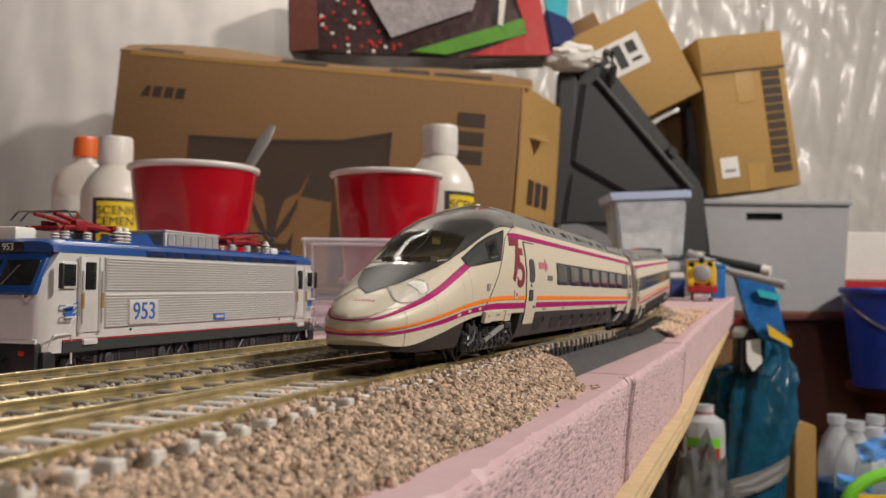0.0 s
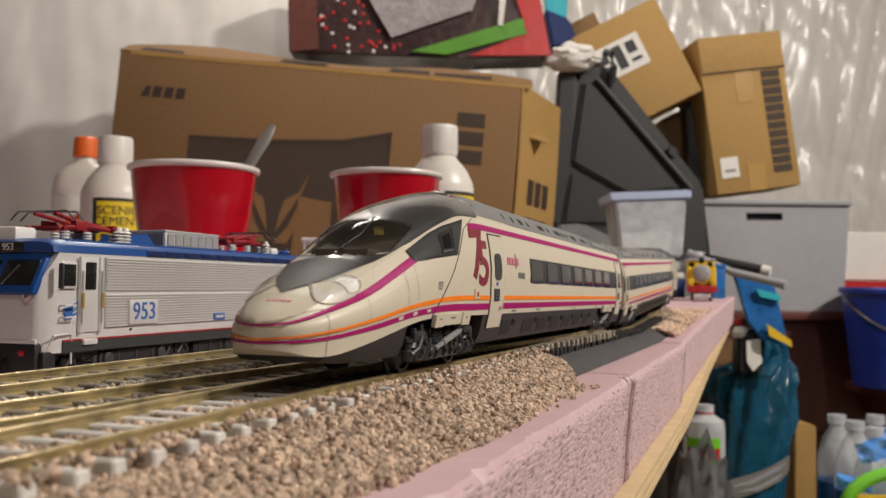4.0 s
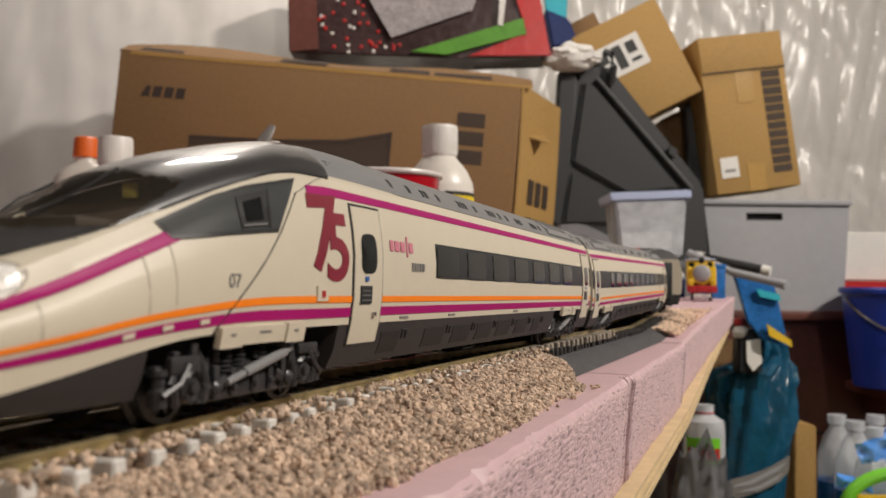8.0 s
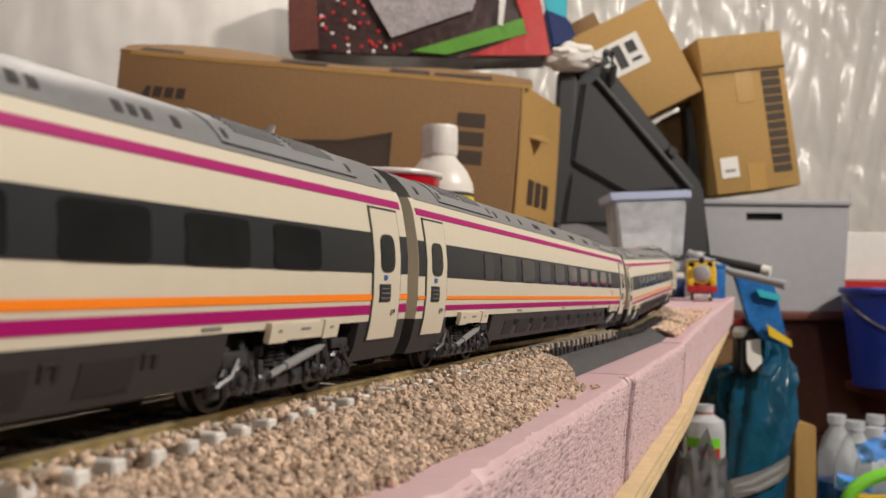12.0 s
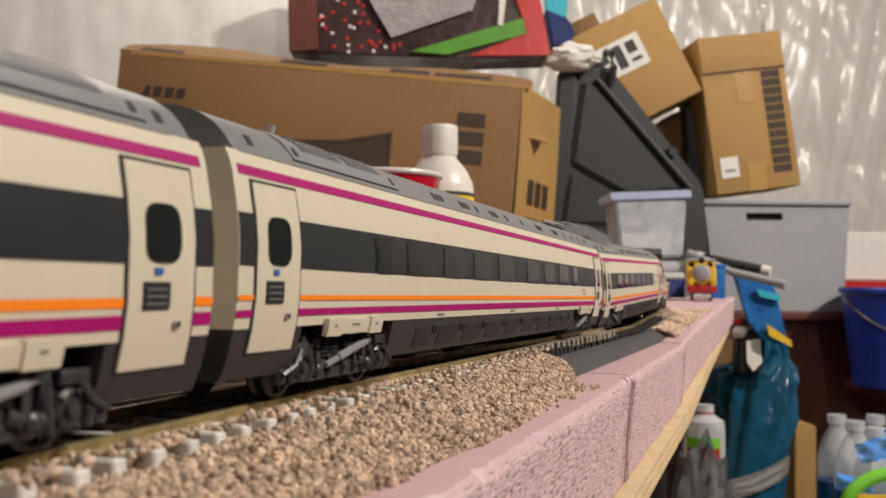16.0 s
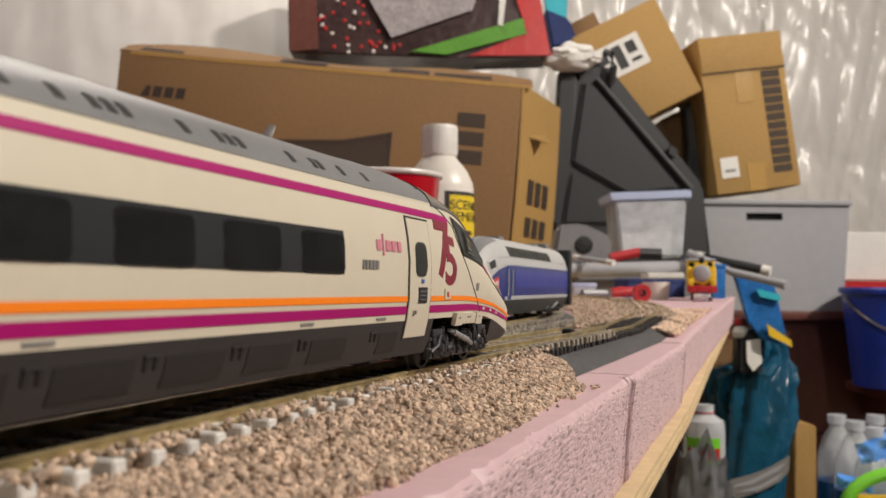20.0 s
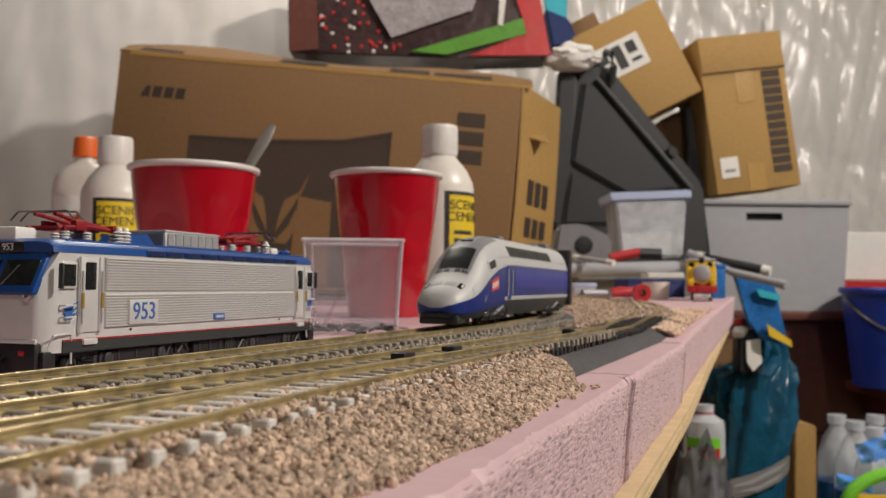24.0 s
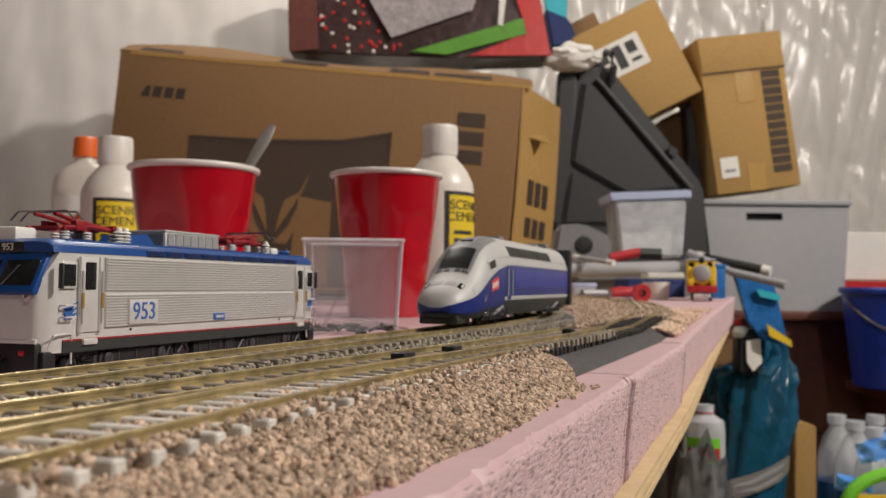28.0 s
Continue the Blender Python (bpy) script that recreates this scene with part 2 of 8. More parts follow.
def part(name, bm, material, parent, label="", m=None, smooth=True):
    """One bmesh as ONE mesh object under a thing or under a part."""
    ob = new(name, bm if isinstance(bm, bpy.types.Mesh) else mesh_of(name, bm, material, smooth))
    ob.parent = parent
    if m is not None:
        ob.matrix_basis = m
    if label:
        ob["label"] = label
    return ob


def thing(name, m, label, category, group="", kind=""):
    ob = new(name)
    ob.empty_display_size = 0.01
    ob.matrix_basis = m
    return tagged(ob, label, category, group, kind)


def solid(name, bm, material, m, label, category, group="", kind="", smooth=True):
    ob = new(name, mesh_of(name, bm, material, smooth))
    ob.matrix_basis = m
    return tagged(ob, label, category, group, kind)


def add_box(bm, x0, x1, y0, y1, z0, z1, bevel=0.0, m=None, seg=2):
    r = bmesh.ops.create_cube(bm, size=1.0)
    vs = r["verts"]
    for v in vs:
        v.co = Vector(((x0 + x1) / 2 + v.co.x * (x1 - x0), (y0 + y1) / 2 + v.co.y * (y1 - y0), (z0 + z1) / 2 + v.co.z * (z1 - z0)))
    if bevel:
        es = {e for v in vs for e in v.link_edges}
        out = bmesh.ops.bevel(bm, geom=list(es), offset=bevel, segments=seg, affect="EDGES", profile=0.5)
        vs = list({v for f_ in out["faces"] for v in f_.verts} | {v for v in vs if v.is_valid})
    if m is not None:
        bmesh.ops.transform(bm, matrix=m, verts=vs)
    return vs


def box(x0, x1, y0, y1, z0, z1, bevel=0.0, m=None, seg=2):
    bm = bmesh.new()
    add_box(bm, x0, x1, y0, y1, z0, z1, bevel, m, seg)
    return bm


def add_lathe(bm, prof, seg=32, m=None, cap=True):
    """Turn a profile of (radius, height) about z."""
    rings = []
    for r, z in prof:
        rings.append([bm.verts.new((r * math.cos(2 * math.pi * i / seg), r * math.sin(2 * math.pi * i / seg), z)) for i in range(seg)])
    for a, b in zip(rings, rings[1:]):
        for i in range(seg):
            bm.faces.new((a[i], a[(i + 1) % seg], b[(i + 1) % seg], b[i]))
    if cap:
        for ring in (rings[0], rings[-1]):
            if (ring[0].co - ring[seg // 2].co).length > 1e-6:
                bm.faces.new(ring)
    vs = [v for ring in rings for v in ring]
    if m is not None:
        bmesh.ops.transform(bm, matrix=m, verts=vs)
    return vs


def lathe(prof, seg=32, m=None, cap=True):
    bm = bmesh.new()
    add_lathe(bm, prof, seg, m, cap)
    return bm


def add_tube(bm, pts, r, seg=8):
    """A round bar along a line of points."""
    pts = [Vector(p) for p in pts]
    rings = []
    for i, p in enumerate(pts):
        d = (pts[min(i + 1, len(pts) - 1)] - pts[max(i - 1, 0)]).normalized()
        u = d.orthogonal().normalized() if abs(d.z) > 0.95 else Vector((0, 0, 1)).cross(d).normalized()
        w = d.cross(u)
        rings.append([bm.verts.new(p + r * (math.cos(2 * math.pi * k / seg) * u + math.sin(2 * math.pi * k / seg) * w)) for k in range(seg)])
    for a, b in zip(rings, rings[1:]):
        for k in range(seg):
            bm.faces.new((a[k], a[(k + 1) % seg], b[(k + 1) % seg], b[k]))
    bm.faces.new(rings[0])
    bm.faces.new(rings[-1])


def tube(pts, r, seg=8):
    bm = bmesh.new()
    add_tube(bm, pts, r, seg)
    return bm


def prism(outline, depth, bevel=0.0):
    """A flat outline in the xz plane, given depth along y."""
    bm = bmesh.new()
    a = [bm.verts.new((x, 0, z)) for x, z in outline]
    b = [bm.verts.new((x, depth, z)) for x, z in outline]
    bm.faces.new(a)
    bm.faces.new(b)
    for i in range(len(a)):
        j = (i + 1) % len(a)
        bm.faces.new((a[i], a[j], b[j], b[i]))
    if bevel:
        bmesh.ops.bevel(bm, geom=bm.edges[:], offset=bevel, segments=2, affect="EDGES")
    return bm


def text_mesh(words, size, material, deep=0.0001, wide=1.0, bold=0.0):
    """Raised lettering in the built-in font, reading along +x, upright in z, facing -y."""
    cu = bpy.data.curves.new("lettering", "FONT")
    cu.offset = size * bold
    cu.body, cu.size, cu.extrude, cu.align_x, cu.align_y = words, size, deep, "CENTER", "CENTER"
    tmp = new("lettering_source", cu)
    me = bpy.data.meshes.new_from_object(tmp.evaluated_get(bpy.context.evaluated_depsgraph_get()))
    bpy.data.objects.remove(tmp)
    me.transform(Matrix.Diagonal((wide, 1, 1, 1)))
    me.transform(Matrix.Rotation(radians(90), 4, "X"))
    me.materials.clear()
    me.materials.append(M[material])
    return me


# ---- layout: foam boards, plywood, room ----
FOAM_EDGE = -0.0440
RAMP_Y, RAMP = 0.556, 0.0225                   # the second board rises gently from its joint


SAG = 0.0118                                    # the near boards fall away from the camera along the front edge


def lift(y):
    return max(0.0, y - RAMP_Y) * RAMP


def sag(x, y):
    """How far the boards lie below level: along the front strip only, fading out on the board behind."""
    along = float(np.interp(y, [0.15, 0.55, 0.80], [0.0, -0.35 * SAG, 0.0]))
    return along * min(1.0, max(0.0, (x + 0.20) / 0.08))


def foam_board(name, y0, y1, label, slope, x_far=-1.3, edge=FOAM_EDGE, drift=0.0, torn=0.0):
    """A board of foam whose front edge is crumbled by a knife."""
    rnd = random.Random(7)
    bm = bmesh.new()
    n_ = max(20, int((y1 - y0) / 0.0022))
    ys = [y0 + (y1 - y0) * i / n_ for i in range(n_ + 1)]
    if torn:
        ys = [y for y in ys if y < y1 - torn] + [y1 - torn + torn * i / 18 for i in range(19)]
    n_ = len(ys) - 1
    rows = []
    walkx = 0.0
    for i, y in enumerate(ys):
        z = (y - y0) * slope
        tip = sag(-0.05, y)
        walkx = walkx * 0.9 + rnd.uniform(-0.00022, 0.00022)
        e = edge + drift * (y - y0) + walkx
        if torn and y > y1 - torn:                  # ragged end at the joint
            e -= rnd.uniform(0.0, 0.0012) + (0.0030 if rnd.random() < 0.35 else 0)
        chip = max(0, rnd.gauss(0, 0.0004)) + (0.0014 if rnd.random() < 0.05 else 0)
        row = [(x_far, y, z - tip), (-0.20, y, z - tip), (-0.12, y, z), (e - 0.03, y, z), (e - 0.0035, y, z), (e - 0.0012 - chip, y, z - 0.0001),
               (e - 0.0003, y, z - 0.0010 - chip), (e, y, z - 0.0025 - chip)]
        for k in range(1, 10):
            zz = 0.0025 + k * 0.0038
            row.append((e - 0.0030 * zz / 0.038 + rnd.uniform(-0.00022, 0.00022), y + rnd.uniform(-0.0005, 0.0005) * (0 < i < n_), z - zz))
        row += [(e - 0.0035, y, z - 0.038), (x_far, y, z - 0.038)]
        rows.append([bm.verts.new((p[0], p[1], p[2] + tip)) for p in row])
    for a, b in zip(rows, rows[1:]):
        for k in range(len(a)):
            f_ = bm.faces.new((a[k], a[(k + 1) % len(a)], b[(k + 1) % len(a)], b[k]))
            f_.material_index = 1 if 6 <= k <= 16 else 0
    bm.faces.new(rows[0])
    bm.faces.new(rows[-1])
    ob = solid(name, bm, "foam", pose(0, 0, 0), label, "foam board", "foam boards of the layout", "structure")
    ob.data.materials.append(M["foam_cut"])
    return ob


foam_board("foam_board_near", -2.6, 0.3185, "pink insulation foam board with a crumbled cut edge", 0.0, edge=0.0150, drift=-0.0217, torn=0.016)
foam_board("foam_board_middle", 0.3200, 0.5475, "pink insulation foam board with a crumbled cut edge", 0.0, edge=-0.0484, drift=-0.0240)
far_foam = foam_board("foam_board_far", 0.5520, 1.30, "smooth pink insulation foam board that rises gently", RAMP, edge=-0.0556, drift=-0.0068)


# dark strip put in for the shade in the joint between the two boards
glue = box(-0.090, -0.0537, 0.5478, 0.5517, -0.0400, -0.0050, 0.0002)
for v in glue.verts:
    v.co.x += 0.079 * (v.co.z + 0.005)
solid("trim_gap_shade", glue, "gap_shade", pose(0, 0, 0), "dark strip painted as the shade in the joint between foam boards", "joint", kind="structure")


def plywood():
    bm = bmesh.new()
    for k in range(5):
        z1 = -0.0385 - 0.0019 * k
        o = (0.0005, -0.0006, 0.0008, -0.0004, 0.0006)[k]
        rows = []
        for y in (-2.6, -0.2, 0.2, 0.55, 0.80, 1.30):
            e = -0.0400 - 0.0222 * y + o
            zz = lift(y) + sag(-0.05, y) + z1
            rows.append([bm.verts.new(q) for q in ((-1.3, y, zz), (e, y, zz), (e, y, zz - 0.00185), (-1.3, y, zz - 0.00185))])
        for a, b in zip(rows, rows[1:]):
            for j in range(4):
                bm.faces.new((a[j], a[(j + 1) % 4], b[(j + 1) % 4], b[j]))
        bm.faces.new(rows[0])
        bm.faces.new(rows[-1])
    return solid("plywood_top", bm, "ply", pose(0, 0, 0), "pale plywood table top with a rough sawn edge", "table top", kind="structure")


plywood()
solid("shelf_back", box(-1.7, -0.16, 1.33, 2.15, -0.068, -0.050, 0.001), "ply", pose(0, 0, 0), "plain plywood shelf behind the layout", "shelf", kind="structure")
solid("shelf_low", box(-1.3, -0.04, 0.2, 1.30, -0.45, -0.43, 0.001), "ply", pose(0, 0, 0), "plain plywood shelf under the layout", "shelf", kind="structure")


def rippled_sheet(name, x0, x1, y_of, z0, z1, nx, nz, seed, deep, label):
    """Plastic sheeting that hangs in long folds."""
    bm = bmesh.new()
    grid = []
    for i in range(nx + 1):
        col = []
        x = x0 + (x1 - x0) * i / nx
        for k in range(nz + 1):
            z = z0 + (z1 - z0) * k / nz
            fold = noise.noise(Vector((x * 4.0 + seed, z * 0.9, seed))) + 0.5 * noise.noise(Vector((x * 11 + z * 2.0, z * 2.0, seed + 3)))
            for q, size in ((Vector((x * 10 + 1.2 * z, z * 0.6, seed)), 0.50), (Vector((x * 15 - z * 3.5, z * 0.9, seed + 5)), 0.30), (Vector((x * 6 + z * 7, z * 1.2 - x * 2, seed + 8)), 0.28),
                            (Vector((x * 28 + z * 3, z * 2.5, seed + 2)), 0.12)):
                fold += size * (1 - abs(noise.noise(q)) * 2.2) ** 3      # sharp creases
            col.append(bm.verts.new((x, y_of(x) + deep * fold, z)))
        grid.append(col)
    for a, b in zip(grid, grid[1:]):
        for k in range(nz):
            bm.faces.new((a[k], b[k], b[k + 1], a[k + 1]))
    ob = solid(name, bm, "sheet" if deep > 0.02 else "sheet_smooth", room(0, 0, 0), label, "plastic sheet", kind="structure")
    return ob


M["sheet"] = mat("white_plastic_sheeting", (0.63, 0.61, 0.575), 0.28, vary=0.06, scale=4, bump=0.12, bump_scale=14, coat=0.05)
for node_ in [q for q in M["sheet"].node_tree.nodes if q.type == "TEX_NOISE"][-1:]:
    stretch = M["sheet"].node_tree.nodes.new("ShaderNodeMapping")
    stretch.inputs["Scale"].default_value = (3.2, 1.0, 0.7)
    coords = [q for q in M["sheet"].node_tree.nodes if q.type == "TEX_COORD"][0]
    M["sheet"].node_tree.links.new(coords.outputs["Object"], stretch.inputs["Vector"])
    M["sheet"].node_tree.links.new(stretch.outputs[0], node_.inputs["Vector"])
M["sheet_smooth"] = mat("smooth_plastic_sheeting", (0.80, 0.78, 0.75), 0.34, vary=0.05, scale=4, coat=0.2)
rippled_sheet("wall_sheet_left", -2.2, -0.30, lambda x: 1.885, -0.85, 1.5, 110, 120, 2.0, 0.007, "smooth white plastic sheeting on the wall")
rippled_sheet("wall_sheet_right", -0.335, 2.4, lambda x: 2.30 + 0.10 * x, -0.85, 1.5, 260, 170, 5.0, 0.026, "wrinkled glossy plastic sheeting on the wall")


def shell():
    """Plain walls, floor and ceiling that close the room."""
    def wall(name, x0, x1, y0, y1, z0, z1, material, cat_, lab):
        solid(name, box(x0, x1, y0, y1, z0, z1), material, room(0, 0, 0), lab, cat_, kind="structure", smooth=False)
    wall("floor", -2.4, 2.6, -2.6, 2.8, -0.95, -0.85, "floor", "floor", "grey concrete basement floor")
    wall("ceiling", -2.4, 2.6, -2.6, 2.8, 1.52, 1.62, "wall", "ceiling", "plain pale basement ceiling")
    wall("wall_back", -2.4, 2.6, 2.7, 2.8, -0.85, 1.52, "wall", "wall", "plain pale wall behind the sheeting")
    wall("wall_front", -2.4, 2.6, -2.7, -2.6, -0.85, 1.52, "wall", "wall", "plain pale wall")
    wall("wall_left", -2.5, -2.4, -2.6, 2.8, -0.85, 1.52, "wall", "wall", "plain pale wall")
    wall("wall_right", 2.6, 2.7, -2.6, 2.8, -0.85, 1.52, "wall", "wall", "plain pale wall")


shell()

# ---- track ----
RAIL_TOP, ROADBED = 0.0098, 0.0052


class Path:
    """A track's centre line: straight up to y0, then arcs to the left, given as (length, radius)."""

    def __init__(self, x, y_start, arcs, a=0.0, low=False):
        self.low = low
        self.pts = [(x, y_start, a)]
        self.a = a
        self.x, self.y_start = x, y_start
        step = 0.004
        px, py = x, y_start
        self.s = [0.0]
        for length, radius in arcs:
            n_ = max(1, round(length / step))
            for _ in range(n_):
                d = length / n_
                if radius:
                    a += d / radius / 2
                px -= math.sin(a) * d
                py += math.cos(a) * d
                if radius:
                    a += d / radius / 2
                self.pts.append((px, py, a))
                self.s.append(self.s[-1] + d)

    def at(self, s):
        """Place and heading s metres past the start; before it the track is straight."""
        if s <= 0:
            return self.x - math.sin(self.a) * s, self.y_start + math.cos(self.a) * s, self.a
        i = min(len(self.s) - 2, max(0, int(np.searchsorted(self.s, s)) - 1))
        u = (s - self.s[i]) / (self.s[i + 1] - self.s[i])
        a, b = self.pts[i], self.pts[i + 1]
        return tuple(p + (q - p) * u for p, q in zip(a, b))

    def spot(self, s):
        x, y, a = self.at(s)
        return Vector((x, y, lift(y) + (sag(x, y) if self.low else 0.0) + RAIL_TOP)), a


PASS_X = -0.1470
MAIN_TURN = 0.012                              # radians by which the near track leans to the left


def main_x(y):
    """The near track's centre line where it runs straight."""
    return -0.0907 - math.tan(MAIN_TURN) * (y - 0.2)



main_line = Path(main_x(0.675), 0.675, [(0.84, 0.46)], MAIN_TURN, True)
pass_line = Path(PASS_X, 0.34, [(0.28, 2.6), (0.66, 0.42)])
cross_line = Path(-0.1394, -0.22, [(0.50, 0), (0.185, 2.2)], radians(-4.8))


def rail_mesh(path, s0, s1, off, material="brass", top=RAIL_TOP, parent=None):
    """One rail: foot, web and head, swept along its line."""
    prof = [(-0.0011, -0.0025), (0.0011, -0.0025), (0.0011, -0.0021), (0.00035, -0.0017), (0.00035, -0.0008), (0.00062, -0.0006),
            (0.00062, -0.0001), (0.0004, 0), (-0.0004, 0), (-0.00062, -0.0001), (-0.00062, -0.0006), (-0.00035, -0.0008), (-0.00035, -0.0017), (-0.0011, -0.0021)]
    bm = bmesh.new()
    n_ = max(2, int((s1 - s0) / 0.012))
    rings = []
    for i in range(n_ + 1):
        p, a = path.spot(s0 + (s1 - s0) * i / n_)
        r = Vector((math.cos(a), math.sin(a), 0))
        rings.append([bm.verts.new(p + r * (off + q[0]) + Vector((0, 0, q[1]))) for q in prof])
    for a, b in zip(rings, rings[1:]):
        for k in range(len(prof)):
            bm.faces.new((a[k], a[(k + 1) % len(prof)], b[(k + 1) % len(prof)], b[k]))
    bm.faces.new(rings[0])
    bm.faces.new(rings[-1])
    return part("rail", bm, material, parent, smooth=False)


def roadbed_mesh(path, s0, s1, parent, half=0.0262):
    prof = [(-half, 0.0), (-half + 0.0098, ROADBED), (half - 0.0098, ROADBED), (half, 0.0)]
    bm = bmesh.new()
    n_ = max(2, int((s1 - s0) / 0.01))
    rings = []
    for i in range(n_ + 1):
        p, a = path.spot(s0 + (s1 - s0) * i / n_)
        r = Vector((math.cos(a), math.sin(a), 0))
        rings.append([bm.verts.new(p + r * q[0] + Vector((0, 0, q[1] - RAIL_TOP + 0.0002))) for q in prof])
    for a, b in zip(rings, rings[1:]):
        for k in range(4):
            bm.faces.new((a[k], a[(k + 1) % 4], b[(k + 1) % 4], b[k]))
    bm.faces.new(rings[0])
    bm.faces.new(rings[-1])
    return part("roadbed", bm, "roadbed", parent)


TIE = {}


def tie_mesh(material):
    if material not in TIE:
        TIE[material] = mesh_of("tie", box(-0.0150, 0.0150, -0.0013, 0.0013, -0.0045, -0.0016, 0.0003, seg=1), material)
    return TIE[material]


def tie_row(path, s0, s1, parent, pitch=0.0069, dusty=None, near=(0.0, 0.75), pale="tie_dusty"):
    rnd = random.Random(3)
    n_ = int((s1 - s0) / pitch)
    rest = []
    for i in range(n_):
        s = s0 + (i + 0.5) * pitch
        p, a = path.spot(s)
        m = Matrix.Translation(p) @ pose(rnd.uniform(-0.0004, 0.0004), 0, rnd.uniform(-0.0001, 0.0001), 0, 0, math.degrees(a) + rnd.uniform(-1, 1))
        material = pale if dusty and dusty[0] < p.y < dusty[1] else "tie"
        if near[0] < p.y < near[1]:
            part("tie", tie_mesh(material), material, parent, m=m)
        else:
            rest.append(m)
    if rest:
        bm = bmesh.new()
        for m in rest:
            add_box(bm, -0.0150, 0.0150, -0.0013, 0.0013, -0.0045, -0.0016, m=m)
        tagged(part("far_ties", bm, "tie", parent), kind="stuff")


def track(name, path, s0, s1, label, dusty=None, bed=True, ties=True, pale="tie_dusty"):
    ob = thing(name, pose(0, 0, 0), label, "model track", "tracks of the layout")
    if bed:
        roadbed_mesh(path, s0, s1, ob)
    for off in (-0.00825, 0.00825):
        rail_mesh(path, s0, s1, off, parent=ob)
    if ties:
        tie_row(path, s0, s1, ob, dusty=dusty, pale=pale)
    return ob


track("model_track", main_line, -3.2, 0.84, "brass-coloured model railway track on a grey roadbed", dusty=(-1.0, 0.285))
track("model_track", pass_line, -2.9, 0.92, "brass-coloured model railway track partly bedded in ballast", dusty=(-1.0, 0.9), pale="tie_brown")

crossover = track("model_track", cross_line, 0.06, 0.660, "brass-coloured model railway turnout track between two lines", bed=False, dusty=(-1.0, 0.9), pale="tie_brown")
part("roadbed", box(-0.132, -0.103, -0.30, 0.40, 0.0003, ROADBED - 0.0006), "roadbed", crossover)
for y_ in (0.235, 0.268, 0.400):
    part("switch_box", box(-0.0022, 0.0022, -0.004, 0.004, -0.0045, 0.0004, 0.0004), "black", crossover, "small black turnout part", Matrix.Translation(cross_line.spot(y_ + 0.22)[0]))


# ---- the moving train ----
SIDE = [(4.9, 13.2), (8.0, 14.6), (12.6, 15.7), (17.5, 16.3), (25.5, 16.4), (30.2, 15.9), (35.8, 14.9), (37.7, 14.3), (39.6, 13.4),
        (41.7, 12.0), (43.7, 10.0), (45.4, 7.2), (46.5, 4.0), (47.1, 0.0)]          # height and half width in mm
SIDE_Z, SIDE_X = [p[0] for p in SIDE], [p[1] for p in SIDE]
# the cab end: half width by distance from the coupling (mm)
WIDE = [(0, 16.4), (236, 16.4), (252, 16.2), (262, 15.9), (272, 15.6), (284, 15.0), (293, 14.5), (303, 13.5), (312, 12.0), (318, 10.4), (322.5, 8.5), (325.8, 6.2), (327.7, 3.8), (328.6, 0.4)]
# heights that the levels of the plain section take towards the nose: bottom edge, skirt edge, stripes, flank, upper stripe, shoulder, crown
GUIDE = {
    4.9: [(214, 4.9), (303, 4.3), (312, 4.2), (317, 4.5), (322, 5.6), (326, 7.0), (328.6, 7.6)],
    12.6: [(214, 12.6), (268, 12.6), (278, 12.3), (284, 11.7), (290, 10.7), (296, 9.6), (303, 8.2), (309, 7.2), (315, 6.0), (319, 5.6), (322, 6.0), (326, 7.2), (328.6, 7.8)],
    14.9: [(214, 14.9), (268, 14.8), (286, 13.6), (303, 11.2), (317, 9.5), (325, 9.0), (328.6, 8.8)],
    17.25: [(214, 17.25), (256, 17.2), (268, 16.9), (288, 15.1), (303, 12.7), (317, 10.7), (325, 9.9), (328.6, 9.4)],
    25.5: [(214, 25.5), (252, 25.2), (265, 23.4), (283, 19.6), (303, 15.0), (317, 12.4), (325, 11.2), (328.6, 10.8)],
    31.0: [(214, 31.0), (248, 30.8), (265, 27.5), (283, 22.5), (303, 16.5), (317, 13.3), (325, 11.7), (328.6, 11.3)],
    36.5: [(214, 36.5), (245, 36.4), (255, 35.2), (265, 32.2), (272, 29.8), (283, 25.7), (303, 18.2), (317, 14.4), (325, 12.4), (328.6, 11.9)],
    38.6: [(214, 38.6), (240, 38.8), (255, 38.3), (265, 35.7), (272.5, 33.2), (283.5, 29.1), (291.5, 25.9), (299, 23.2), (305, 20.9), (311, 18.5), (317, 16.2), (322, 14.4), (326, 13.0), (328.6, 12.1)],
    47.1: [(214, 47.1), (228, 47.0), (240, 46.2), (250, 44.3), (256, 42.9), (270, 39.4), (282, 35.0), (285, 33.4), (296, 27.0), (300, 25.0), (311, 20.7), (317, 18.0), (322, 15.9), (325.5, 14.5), (327.5, 13.4), (328.6, 12.6)],
}
LEVELS = sorted(GUIDE)


@functools.lru_cache(maxsize=None)
def section(d):
    """Half width and the heights of all levels at one distance."""
    r = min(5.0, (328.6 - d) * 0.5)
    ds = [d + r * q for q in (-1, -0.6, -0.2, 0.2, 0.6, 1)]
    return tuple(float(np.mean(np.interp(ds, [q[0] for q in g], [q[1] for q in g]))) for g in (WIDE,))[0], [float(np.mean(np.interp(ds, [q[0] for q in GUIDE[k]], [q[1] for q in GUIDE[k]]))) for k in LEVELS]


